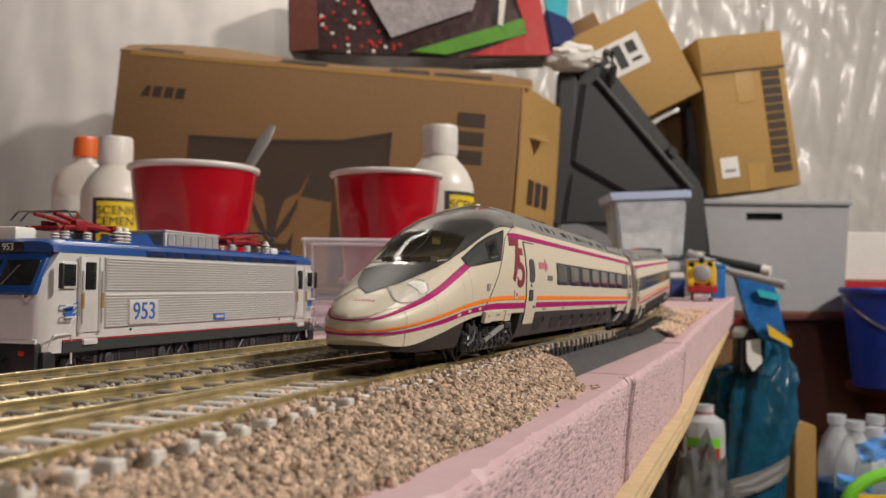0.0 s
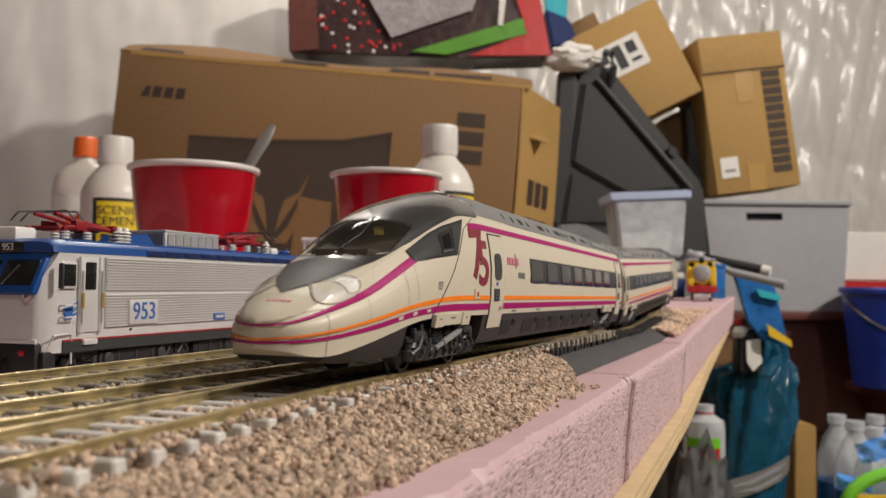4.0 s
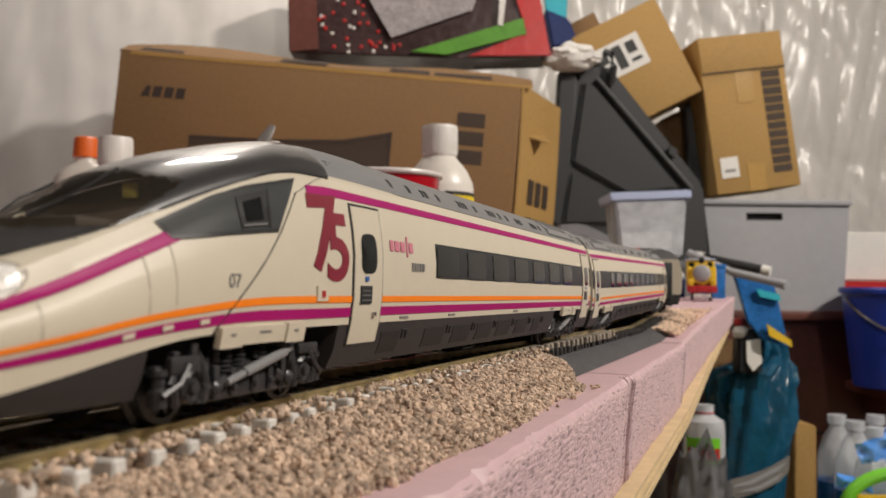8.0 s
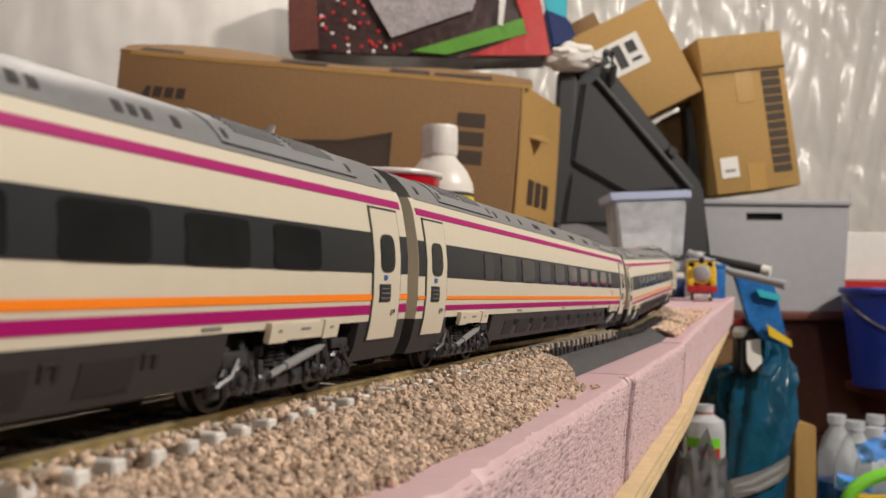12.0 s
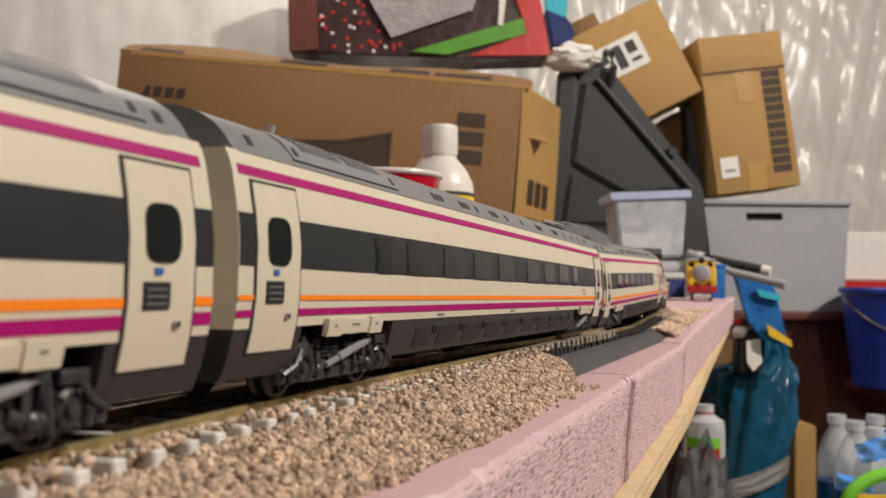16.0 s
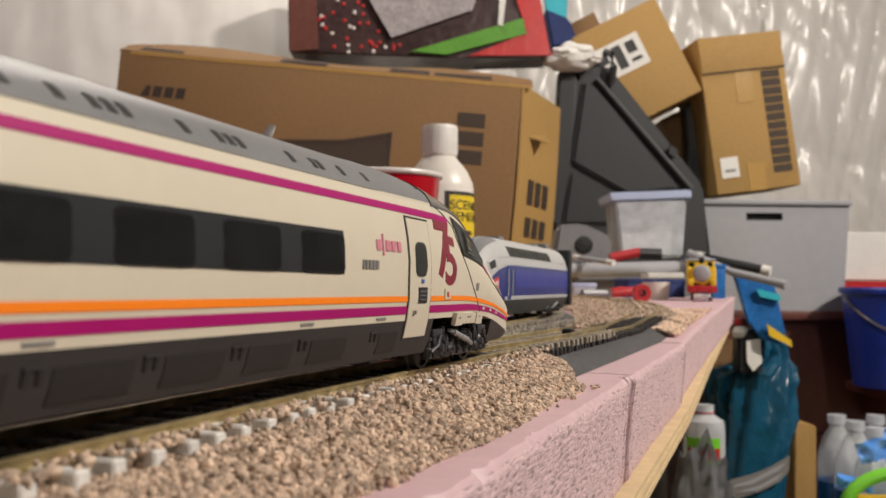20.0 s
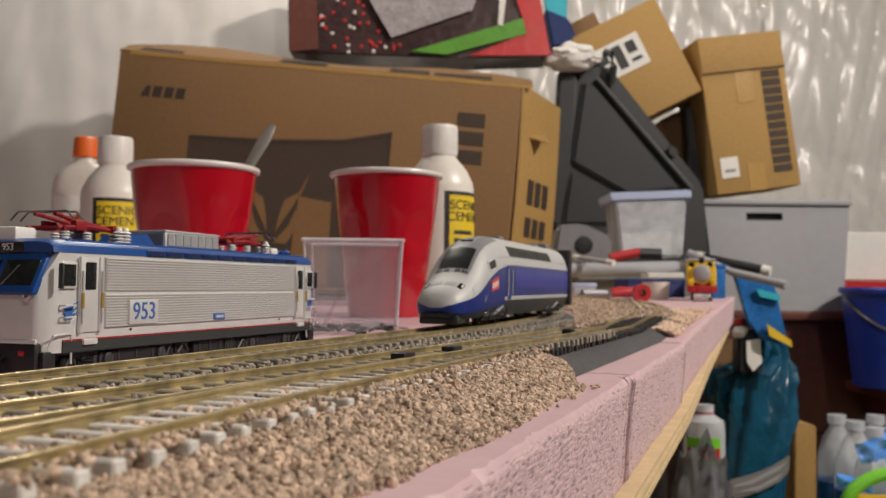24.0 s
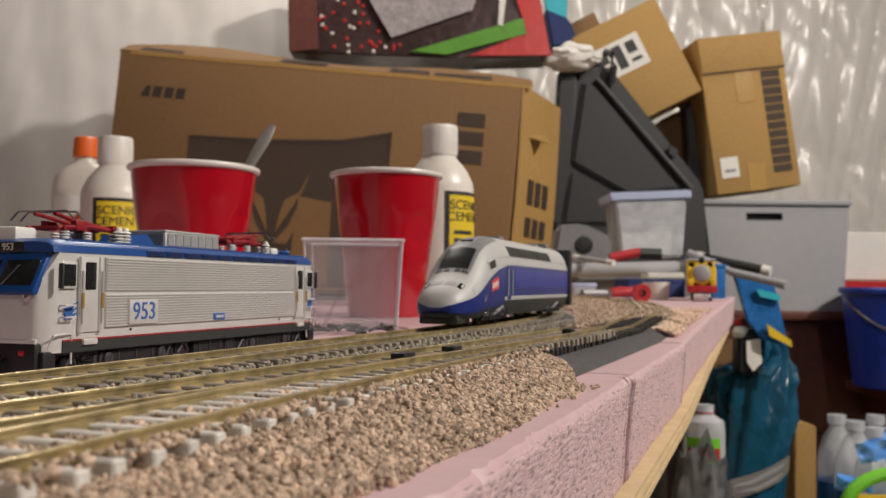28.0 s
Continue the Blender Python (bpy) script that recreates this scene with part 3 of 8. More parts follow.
def cab_point(d, zp):
    w, zs = section(round(d, 3))
    if zp <= 38.6:
        slim = 1 - 0.13 * 0.6 * min(1.0, max(0.0, (d - 262) / 30)) * max(0.0, (zp - 34.0) / 4.6)
        return float(np.interp(zp, SIDE_Z, SIDE_X)) * w / 16.4 * slim, float(np.interp(zp, LEVELS, zs))
    a = min(1.0, (zp - 38.6) / 8.5) * math.pi / 2
    return 13.93 * math.cos(a) * w / 16.4 * (1 - 0.13 * min(1.0, max(0.0, (d - 262) / 30)) * min(1.0, (zp - 38.6) / 0.6 + 0.6)), zs[-2] + (zs[-1] - zs[-2]) * math.sin(a) ** 1.25


def level_at(d, z):
    """The level of the plain section that lies at the true height z."""
    ks = [4.9 + 0.4 * i for i in range(106)]
    return float(np.interp(z, [cab_point(d, k)[1] for k in ks], ks))


def blunt(d):
    """The nose tip is foreshortened: distances past 317 mm are drawn in."""
    return d if d < 317 else 317 + (d - 317) * 0.80


def skin(d, zp, side=1.0, off=0.0, cab=True):
    """A point of a car's outside: d mm from the coupling, at the level zp of the plain section; off: mm outwards."""
    if cab and d > 214:
        zp = min(zp, 47.1)
        x, z = cab_point(d, zp)
        if off:
            xa, za = cab_point(d, zp - 0.5)
            xb, zb = cab_point(d, min(47.1, zp + 0.5))
            xc, zc = cab_point(d + 0.6, zp)
            up, on = Vector((xb - xa, 0, zb - za)), Vector((xc - x, 0.6, zc - z))
            no = on.cross(up).normalized() if zp < 47.0 else Vector((0, (zc - z) * -1, 0.6)).normalized()
            if no.x < -0.01 or no.z < -0.9:
                no = -no
            return Vector((side * (x + off * no.x), -(blunt(d) + off * no.y), z + off * no.z)) / 1000
        return Vector((side * x, -blunt(d), z)) / 1000
    i = float(np.interp(zp, SIDE_Z, SIDE_X))
    i2 = float(np.interp(zp + 0.4, SIDE_Z, SIDE_X))
    i1 = float(np.interp(zp - 0.4, SIDE_Z, SIDE_X))
    nx, nz = 0.8, (i1 - i2)
    ln = math.hypot(nx, nz)
    return Vector((side * (i + off * nx / ln), -d, zp + off * nz / ln)) / 1000


def panel(d0, d1, z0, z1, side=1.0, off=0.1, cab=True, nd=None, nz=None, bm=None, thick=0.5, lean=0.0, zs=None):
    """A piece of skin with a rim: between two distances and two heights. lean: mm by which its top runs on."""
    bm = bm or bmesh.new()
    nd = nd or max(1, int(abs(d1 - d0) / (6 if cab and max(d0, d1) > 205 else 60)) + 1)
    zs = zs or sorted({z0, z1, *[z for z in SIDE_Z if z0 < z < z1]})
    grid = [[bm.verts.new(skin(d0 + (d1 - d0) * i / nd + lean * (z - z0) / max(1e-6, z1 - z0), z, side, off, cab)) for z in zs] for i in range(nd + 1)]
    low = [[bm.verts.new(skin(d0 + (d1 - d0) * i / nd + lean * (z - z0) / max(1e-6, z1 - z0), z, side, off - thick, cab)) for z in zs] for i in range(nd + 1)]
    for i in range(nd):
        for k in range(len(zs) - 1):
            bm.faces.new((grid[i][k], grid[i + 1][k], grid[i + 1][k + 1], grid[i][k + 1]))
        for k in (0, len(zs) - 1):
            bm.faces.new((grid[i][k], grid[i + 1][k], low[i + 1][k], low[i][k]))
    for i in (0, nd):
        for k in range(len(zs) - 1):
            bm.faces.new((grid[i][k], grid[i][k + 1], low[i][k + 1], low[i][k]))
    return bm


def rounded(d0, d1, z0, z1, side=1.0, off=0.3, cab=True, thick=0.3, n_=28, power=5.0):
    """A piece of skin with rounded corners."""
    bm = bmesh.new()
    cd, cz, rd, rz = (d0 + d1) / 2, (z0 + z1) / 2, abs(d1 - d0) / 2, abs(z1 - z0) / 2
    rings = []
    for q, o in ((0.5, off), (1.0, off), (1.0, off - thick)):
        ring = []
        for k in range(n_):
            a = 2 * math.pi * (k + 0.5) / n_
            c, s = math.cos(a), math.sin(a)
            ring.append(bm.verts.new(skin(cd + q * rd * math.copysign(abs(c) ** (2 / power), c), cz + q * rz * math.copysign(abs(s) ** (2 / power), s), side, o, cab)))
        rings.append(ring)
    bm.faces.new(rings[0])
    for a, b in zip(rings, rings[1:]):
        for k in range(n_):
            bm.faces.new((a[k], a[(k + 1) % n_], b[(k + 1) % n_], b[k]))
    return bm


def both_rounded(d0, d1, z0, z1, **kw):
    return rounded(d0, d1, z0, z1, 1.0, **kw), rounded(d0, d1, z0, z1, -1.0, **kw)


def both(d0, d1, z0, z1, **kw):
    """The same piece of skin for the two sides of a car."""
    return panel(d0, d1, z0, z1, 1.0, **kw), panel(d0, d1, z0, z1, -1.0, **kw)


def sides(name, pair, material, parent, label=""):
    """Two parts, one a side; under a pair of parents each goes to its own."""
    owners = parent if isinstance(parent, tuple) else (parent, parent)
    return tuple(part(name, bm, material, o, label) for bm, o in zip(pair, owners))


def hull(d0, d1, z0, z1, cab, closed_top=False, nd=None):
    """A full length of body between two heights, both sides, closed at the ends."""
    bm = bmesh.new()
    zs = sorted({z0, z1, *[z for z in SIDE_Z if z0 < z < z1], *([z for z in LEVELS + [39.6, 40.8, 44.5, 45.8] if z0 < z < z1] if cab else [])})
    ds = [d0 + (d1 - d0) * i / (nd or 40) for i in range((nd or 40) + 1)]
    rings = []
    for d in ds:
        right = [skin(d, z, 1.0, 0, cab) for z in zs]
        left = [skin(d, z, -1.0, 0, cab) for z in reversed(zs)]
        if closed_top:
            left = left[1:]
        rings.append([bm.verts.new(p) for p in right + left])
    for a, b in zip(rings, rings[1:]):
        for k in range(len(a)):
            bm.faces.new((a[k], a[(k + 1) % len(a)], b[(k + 1) % len(a)], b[k]))
    bm.faces.new(rings[0])
    bm.faces.new(rings[-1])
    return bm


COWL = [(240, 38.6), (282, 38.7), (290, 39.2), (296, 40.2), (300, 41.2), (303, 42.0), (306, 42.6), (309, 43.2), (312, 44.2), (315, 45.8), (317.2, 47.0)]


def cowl(d0, d1, nd, hole=False):
    """A length of the black upper shell of the cab, which narrows to a point; hole leaves out the windscreen."""
    bm = bmesh.new()
    rows = []
    n_ = 22
    for i in range(nd + 1):
        d = d0 + (d1 - d0) * i / nd
        low = float(np.interp(d, [c[0] for c in COWL], [c[1] for c in COWL]))
        zs = [low + (47.1 - low) * k / n_ for k in range(n_ + 1)]
        rows.append([(d, z, sd) for sd, z in [(1, z) for z in zs] + [(-1, z) for z in reversed(zs[:-1])]])
    vs = [[bm.verts.new(skin(d, z, sd, 0.22)) for d, z, sd in row] for row in rows]
    for i in range(nd):
        for k in range(2 * n_):
            d = d0 + (d1 - d0) * (i + 0.5) / nd
            z = (rows[i][k][1] + rows[i][k + 1][1]) / 2
            if hole and in_screen(d, z):
                continue
            bm.faces.new((vs[i][k], vs[i][k + 1], vs[i + 1][k + 1], vs[i + 1][k]))
    return bm


SCREEN_LOW = 39.7


def screen_edges(zp):
    """Upper and lower edge of the windscreen at a level: both bow back towards its corners."""
    u = (47.1 - zp) / 8.5
    return max(281.5 - 9.0 * u * u, 290.5 - max(0.0, zp - SCREEN_LOW) / 0.13), 298.5 - 9.5 * u ** 2.0


def in_screen(d, zp):
    a, b = screen_edges(zp)
    return zp > SCREEN_LOW and a < d < b


WHEEL_R = 0.0053
def wheelset_mesh():
    bm = bmesh.new()
    turn = Matrix.Rotation(radians(90), 4, "Y")
    for s in (-1, 1):
        m = Matrix.Translation((s * 0.0074, 0, 0)) @ turn
        add_lathe(bm, [(WHEEL_R + 0.0008, -0.0008 * s), (WHEEL_R + 0.0008, -0.0004 * s), (WHEEL_R, 0), (WHEEL_R, 0.0017 * s), (WHEEL_R - 0.0008, 0.0018 * s),
                       (WHEEL_R - 0.001, 0.0010 * s), (0.0016, 0.0012 * s), (0.0013, 0.0022 * s), (0.0001, 0.0023 * s)], 20, m)
        for k in range(3):
            q = m @ Matrix.Rotation(radians(120 * k), 4, "Z")
            add_box(bm, 0.0017, 0.0042, -0.0004, 0.0004, 0.0010 * s, 0.0016 * s, m=q)
    add_tube(bm, [(-0.008, 0, 0), (0.008, 0, 0)], 0.0009)
    return mesh_of("wheelset", bm, "wheel")


WHEELSET = wheelset_mesh()


def bogie(parent, y):
    """Side frames with axle boxes, springs and dampers; the wheelsets turn."""
    bm = bmesh.new()
    rnd = random.Random(2)
    for s in (-1, 1):
        x = s * 0.0118
        add_box(bm, x - 0.0009, x + 0.0009, -0.0215, 0.0215, 0.0066, 0.0084, 0.0004)
        add_box(bm, x - 0.0011, x + 0.0011, -0.0075, 0.0075, 0.0040, 0.0068, 0.0005)
        # fish-bellied lower frame, hanger brackets and brake gear
        add_box(bm, x + s * 0.0004 - 0.0008, x + s * 0.0004 + 0.0008, -0.0128, 0.0128, 0.0026, 0.0056, 0.0005)
        for q, h in ((-0.0118, 0.0092), (-0.0090, 0.0078), (-0.0046, 0.0072), (0.0012, 0.0070), (0.0058, 0.0074), (0.0096, 0.0084), (0.0122, 0.0096)):
            add_box(bm, x + s * 0.0013 - 0.0005, x + s * 0.0013 + 0.0005, q - 0.0007, q + 0.0007, 0.0030, h, 0.0002)
            add_lathe(bm, [(0.0006, 0), (0.0006, 0.0005), (0.0001, 0.0007)], 8, Matrix.Translation((x + s * 0.0016, q, 0.0044)) @ Matrix.Rotation(radians(90 * s), 4, "Y"))
        add_box(bm, x + s * 0.0016 - 0.0006, x + s * 0.0016 + 0.0006, -0.0200, -0.0135, 0.0072, 0.0096, 0.0003)
        add_box(bm, x + s * 0.0016 - 0.0006, x + s * 0.0016 + 0.0006, 0.0140, 0.0205, 0.0080, 0.0098, 0.0003)
        out = Matrix.Rotation(radians(90 * s), 4, "Y")
        for e in (-1, 1):
            # axle box with its round cover and bolts
            add_box(bm, x - 0.0012, x + 0.0012, e * 0.0155 - 0.0026, e * 0.0155 + 0.0026, 0.0028, 0.0078, 0.0008)
            c = Matrix.Translation((x + s * 0.0010, e * 0.0155, 0.0053))
            add_lathe(bm, [(0.0023, 0), (0.0024, 0.0011), (0.0019, 0.0015), (0.0018, 0.0011), (0.0011, 0.0012), (0.0009, 0.0019), (0.0001, 0.0020)], 16, c @ out)
            for k in range(5):
                a = 2 * math.pi * k / 5
                add_lathe(bm, [(0.0003, 0), (0.0003, 0.0019), (0.0001, 0.0020)], 6, c @ Matrix.Translation((0, 0.0021 * math.cos(a), 0.0021 * math.sin(a))) @ out)
            # swing arm and yoke
            add_tube(bm, [(x + s * 0.0012, e * 0.0132, 0.0050), (x + s * 0.0014, e * 0.0100, 0.0044), (x + s * 0.0012, e * 0.0070, 0.0056)], 0.0010, 8)
            add_tube(bm, [(x + s * 0.0016, e * 0.0186, 0.0030), (x + s * 0.0019, e * 0.0192, 0.0060), (x + s * 0.0012, e * 0.0180, 0.0094)], 0.0007, 6)
            add_tube(bm, [(x + s * 0.0018, e * 0.0128, 0.0028), (x + s * 0.0020, e * 0.0122, 0.0062), (x + s * 0.0010, e * 0.0128, 0.0098)], 0.0006, 6)
            add_lathe(bm, [(0.0012, 0), (0.0013, 0.0022), (0.0009, 0.0026), (0.0009, 0.0040), (0.0013, 0.0042), (0.0012, 0.0050)], 10, pose(x + s * 0.0008, e * 0.0210, 0.0030))
            add_tube(bm, [(x + s * 0.0020, e * 0.0216, 0.0046), (x + s * 0.0026, e * 0.0186, 0.0060), (x + s * 0.0024, e * 0.0166, 0.0084)], 0.0005, 6)
            add_lathe(bm, [(0.0010, 0), (0.0011, 0.0009), (0.0006, 0.0013), (0.0001, 0.0014)], 10, Matrix.Translation((x + s * 0.0016, e * 0.0100, 0.0046)) @ out)
            # coil springs
            for q in (0.0030, 0.0066):
                for k in range(7):
                    add_lathe(bm, [(0.0012, -0.00026), (0.0016, 0), (0.0012, 0.00026)], 12, pose(x + s * 0.0008, e * q, 0.0068 + 0.0007 * k))
                add_lathe(bm, [(0.0019, 0), (0.0019, 0.0006)], 12, pose(x + s * 0.0008, e * q, 0.0118))
            for k in range(3):
                q = rnd.uniform(0.001, 0.019)
                add_box(bm, x + s * 0.0010 - 0.0006, x + s * 0.0010 + 0.0006, e * q - 0.0007, e * q + 0.0007, 0.0082, 0.0090 + rnd.uniform(0.0002, 0.0022), 0.0002)
    add_box(bm, -0.0100, 0.0100, -0.005, 0.005, 0.006, 0.010)
    b = part("bogie", bm, "bogie", parent, "dark grey bogie with springs and axle boxes", pose(0, y, 0))
    for s in (-1, 1):
        dm = tube([(s * 0.0140, -0.0072, 0.0052), (s * 0.0143, -0.0035, 0.0062), (s * 0.0143, -0.0030, 0.0063)], 0.0006, 8)
        add_tube(dm, [(s * 0.0143, -0.0032, 0.0063), (s * 0.0145, 0.0082, 0.0088)], 0.0008, 10)
        add_tube(dm, [(s * 0.0145, 0.0082, 0.0088), (s * 0.0143, 0.0105, 0.0093)], 0.0005, 8)
        part("damper", dm, "bogie_light", b, "bright grey damper tube")
    for e in (-1, 1):
        part("wheelset", WHEELSET, "wheel", b, "blackened metal wheelset", pose(0, e * 0.0155, WHEEL_R))
    return b


def coach_door(parent, d0, d1, cab, flip):
    door = sides("door", both(d0, d1, 9.0, 34.6, off=0.30, cab=cab, nd=2), "cream", parent, "cream plug door with a small window")
    sides("door_seam", both(min(d0, d1) - 0.5, max(d0, d1) + 0.5, 8.6, 35.1, off=0.17, cab=cab, nd=2), "band", parent)
    w = abs(d1 - d0)
    a = min(d0, d1)
    sides("door_window", both_rounded(a + w * 0.24, a + w * 0.78, 22.2, 29.7, off=0.5, cab=cab, thick=0.2, power=3.6), "pane", door, "dark rounded door window")
    sides("door_panel", both(a + w * 0.40, a + w * 0.80, 16.4, 19.8, off=0.5, cab=cab, nd=1, thick=0.2), "band", door, "dark notice panel")
    for k in range(3):
        sides("notice_bar", both(a + w * 0.45, a + w * 0.75, 17.0 + k * 0.9, 17.2 + k * 0.9, off=0.58, cab=cab, nd=1, thick=0.1), "grey_mark", door)
    sides("door_sign", both(a + w * 0.52, a + w * 0.64, 20.7, 21.6, off=0.5, cab=cab, nd=1, thick=0.2), "blue_mark", door, "small blue sign")
    sides("door_handle", both(a + w * 0.22, a + w * 0.30, 14.0, 14.8, off=0.8, cab=cab, nd=1, thick=0.5), "steel", door)


def side_lettering(parent, d, z, words, size, material, cab=True, wide=1.0, label="", sides_=(1, -1), bold=0.0):
    """Lettering on a car's sides, laid on the skin."""
    for side in sides_:
        me = text_mesh(words, size, material, 0.00004, wide, bold)
        if size > 0.01:                              # cut the tall figures so that they follow the curve
            bt = bmesh.new()
            bt.from_mesh(me)
            for k in range(-8, 9):
                bmesh.ops.bisect_plane(bt, geom=bt.verts[:] + bt.edges[:] + bt.faces[:], plane_co=(0, 0, k * 0.0011), plane_no=(0, 0, 1))
            bt.to_mesh(me)
            bt.free()
        for v in me.vertices:
            dd = d - side * v.co.x * 1000
            zz = level_at(dd, cab_point(d, z)[1] + v.co.z * 1000) if cab and d > 260 else z + v.co.z * 1000
            v.co = skin(dd, zz, side, (0.15 if size > 0.01 else 0.12) if v.co.y < 0 else 0.0, cab)
        if side < 0:
            me.flip_normals()
        part("number", me, material, parent, label)


def low_stripe(end, mid, half, s, cab):
    bm = bmesh.new()
    rows = []
    ds = [3, 100, 200] + [210 + (end - 210) * k / 40 for k in range(41)] if cab else [3, end / 2, end]
    for d in ds:
        h = half * float(np.interp(d, [0, 262, 303, 317, 327], [1, 0.95, 0.58, 0.36, 0.30]))
        if cab and d > 214:
            z = cab_point(d, mid)[1]
            lv = [level_at(d, z + w) for w in (-h, 0, h)]
        else:
            lv = [mid - h, mid, mid + h]
        rows.append([bm.verts.new(skin(d, q, s, 0.12 if d < 296 else 0.17 if d < 312 else 0.26, cab)) for q in lv])
    if cab and s > 0:
        # across the tip of the nose
        rows.append([bm.verts.new(skin(end, q, -s, 0.26, cab)) for q in lv])
    for a, b in zip(rows, rows[1:]):
        for k in range(2):
            bm.faces.new((a[k], a[k + 1], b[k + 1], b[k]))
    return bm


def nose_stripe(s):
    bm = bmesh.new()
    rows = []
    for i in range(31):
        d = 281.5 + (328.4 - 281.5) * i / 30
        z = cab_point(d, 36.5)[1]
        h = float(np.interp(d, [282, 303, 317, 326.5], [0.95, 0.66, 0.36, 0.2]))
        lv = [level_at(d, z + w) for w in (-h, 0, h)]
        rows.append([bm.verts.new(skin(d, q, s, 0.13 if d < 300 else 0.17 if d < 312 else 0.26)) for q in lv])
    if s > 0:
        rows.append([bm.verts.new(skin(328.4, q, -s, 0.26)) for q in lv])
    for a, b in zip(rows, rows[1:]):
        for k in range(2):
            bm.faces.new((a[k], a[k + 1], b[k + 1], b[k]))
    return bm


def coach(name, cab, label, windows, vents, roof_panels):
    """A car from its coupling end (d = 6 mm) to its cab, or to its other coupling. Its length runs along -y from the coupling."""
    car = thing(name, pose(0, 0, 0), label, "model train", "cars of the model train")
    end = 328.6 if cab else 300
    nd = 110 if cab else 30
    body = part("body", hull(3, end, 12.6, 38.5 if cab else 39.4, cab, nd=nd), "cream", car, "glossy cream plastic side")
    for a, b in ((3, 25), (68, 238), (288, 318)) if cab else ((3, 23), (61, end - 58), (end - 20, end)):
        part("skirt", hull(a, b, 4.9, 12.6, cab, nd=max(4, int((b - a) / 5))), "skirt", car, "dark grey lower skirt")
    if cab:
        part("roof", hull(5, 239.7, 39.4, 47.1, True, True, nd=28), "roof", car, "grey roof with vents")
        part("roof_edge", hull(3, 239.7, 38.5, 39.4, True, nd=28), "cream", car, "cream edge below the roof")
        part("nose_top", hull(299.5, 328.6, 38.5, 47.1, True, True, nd=40), "cream", car, "cream nose tip")
        part("cowl", cowl(240, 299.5, 60, True), "hood", car, "glossy black cowl round the windscreen")
        part("hood", cowl(299.5, 317.2, 18), "hood_satin", car, "dark grey hood below the windscreen")
        part("cab_shoulder", shoulder(), "cream", car, "cream edge under the cowl")
    else:
        part("roof", hull(5, end - 2, 39.4, 47.1, False, True, nd=24), "roof", car, "grey roof with vents")
    # stripes
    e2 = 328.5 if cab else end
    sides("orange_stripe", tuple(low_stripe(e2, 17.25, 0.62, q, cab) for q in (1, -1)), "orange", car, "thin orange stripe")
    sides("magenta_stripe", tuple(low_stripe(e2, 14.9, 0.88, q, cab) for q in (1, -1)), "magenta", car, "magenta stripe")
    if cab:
        sides("upper_stripe", both(4.5, 249, 35.6, 37.1, off=0.12, cab=cab), "magenta", car, "magenta stripe under the roof edge")
        sides("upper_stripe", tuple(nose_stripe(q) for q in (1, -1)), "magenta", car, "magenta stripe down the nose")
    else:
        sides("upper_stripe", both(4.5, end - 1.5, 35.6, 37.1, off=0.12, cab=cab), "magenta", car, "magenta stripe under the roof edge")
    # windows
    w0, w1 = 20.8, (190.6 if cab else end - 17.8)
    sides("window_band", both(w0, w1, 22.0, 29.8, off=0.14, cab=False), "band", car, "black window band")
    for a, b in ((3.2, 7.2),) if cab else ((3.2, 7.2), (end - 4.2, end - 0.2)):
        sides("window_band", both(a, b, 22.0, 29.8, off=0.14, cab=False), "band", car, "black window band")
    for a, b in windows:
        fr = sides("window_frame", both_rounded(a - 0.4, b + 0.4, 22.05, 29.15, off=0.30, cab=False, thick=0.3, power=9.0), "band_rim", car)
        sides("pane", both_rounded(a, b, 22.4, 28.8, off=0.34, cab=False, thick=0.3, power=9.0), "coach_pane", fr, "dark glossy window")
    # doors
    coach_door(car, 7.6, 20.4, False, False)
    if cab:
        coach_door(car, 221.3, 233.6, True, True)
    else:
        coach_door(car, end - 17.4, end - 4.6, False, True)
    # skirt boxes and grilles
    ds = [87, 103.6, 123.1, 142.3, 161.6, 181, 209] if cab else [72, 87, 103.6, 123.1, 142.3, 161.6, 181, 200, 219]
    for i, d in enumerate(ds):
        w = 9.3 if i == 0 or d > 200 else 13.4
        sides("skirt_grille", both(d, d + w, 6.3, 10.5, off=0.12, cab=False, nd=1), "vent", car, "dark grille on the skirt")
        for q in (2.2, 4.2):
            sides("skirt_latch", both(d - q, d - q + 0.9, 8.9, 10.6, off=0.22, cab=False, nd=1), "vent", car)
        sides("skirt_hook", both(d - 4.4, d - 1.2, 10.6, 10.9, off=0.3, cab=False, nd=1), "skirt", car)
    for d in (70, 118, 176, 206) if cab else (90, 150, 212):
        sides("sill_print", both(d, d + 4.5, 13.1, 13.6, off=0.16, cab=False, nd=1, thick=0.2), "grey_mark", car, "small grey printed marks")
    for d in ((46.7, 263) if cab else (42, end + 3 - 42)):
        sides("bogie_cover", both(d - 11, d + 11, 10.9, 13.5, off=0.8, cab=cab and d > 100, nd=2, thick=1.0), "cream", car, "cream box above the bogie")
        sides("cover_end", both(d - 11.4, d - 6, 10.7, 13.7, off=1.1, cab=cab and d > 100, nd=1, thick=1.0), "cream", car)
        sides("cover_end", both(d + 6, d + 11.4, 10.7, 13.7, off=1.1, cab=cab and d > 100, nd=1, thick=1.0), "cream", car)
        for q in (-8.6, 0.0, 8.6):
            sides("cover_print", both(d + q - (1.6 if q == 0 else 0.6), d + q + (1.6 if q == 0 else 0.6), 12.3, 12.7, off=1.14 if q else 0.84, cab=cab and d > 100, nd=1, thick=0.1), "grey_mark", car)
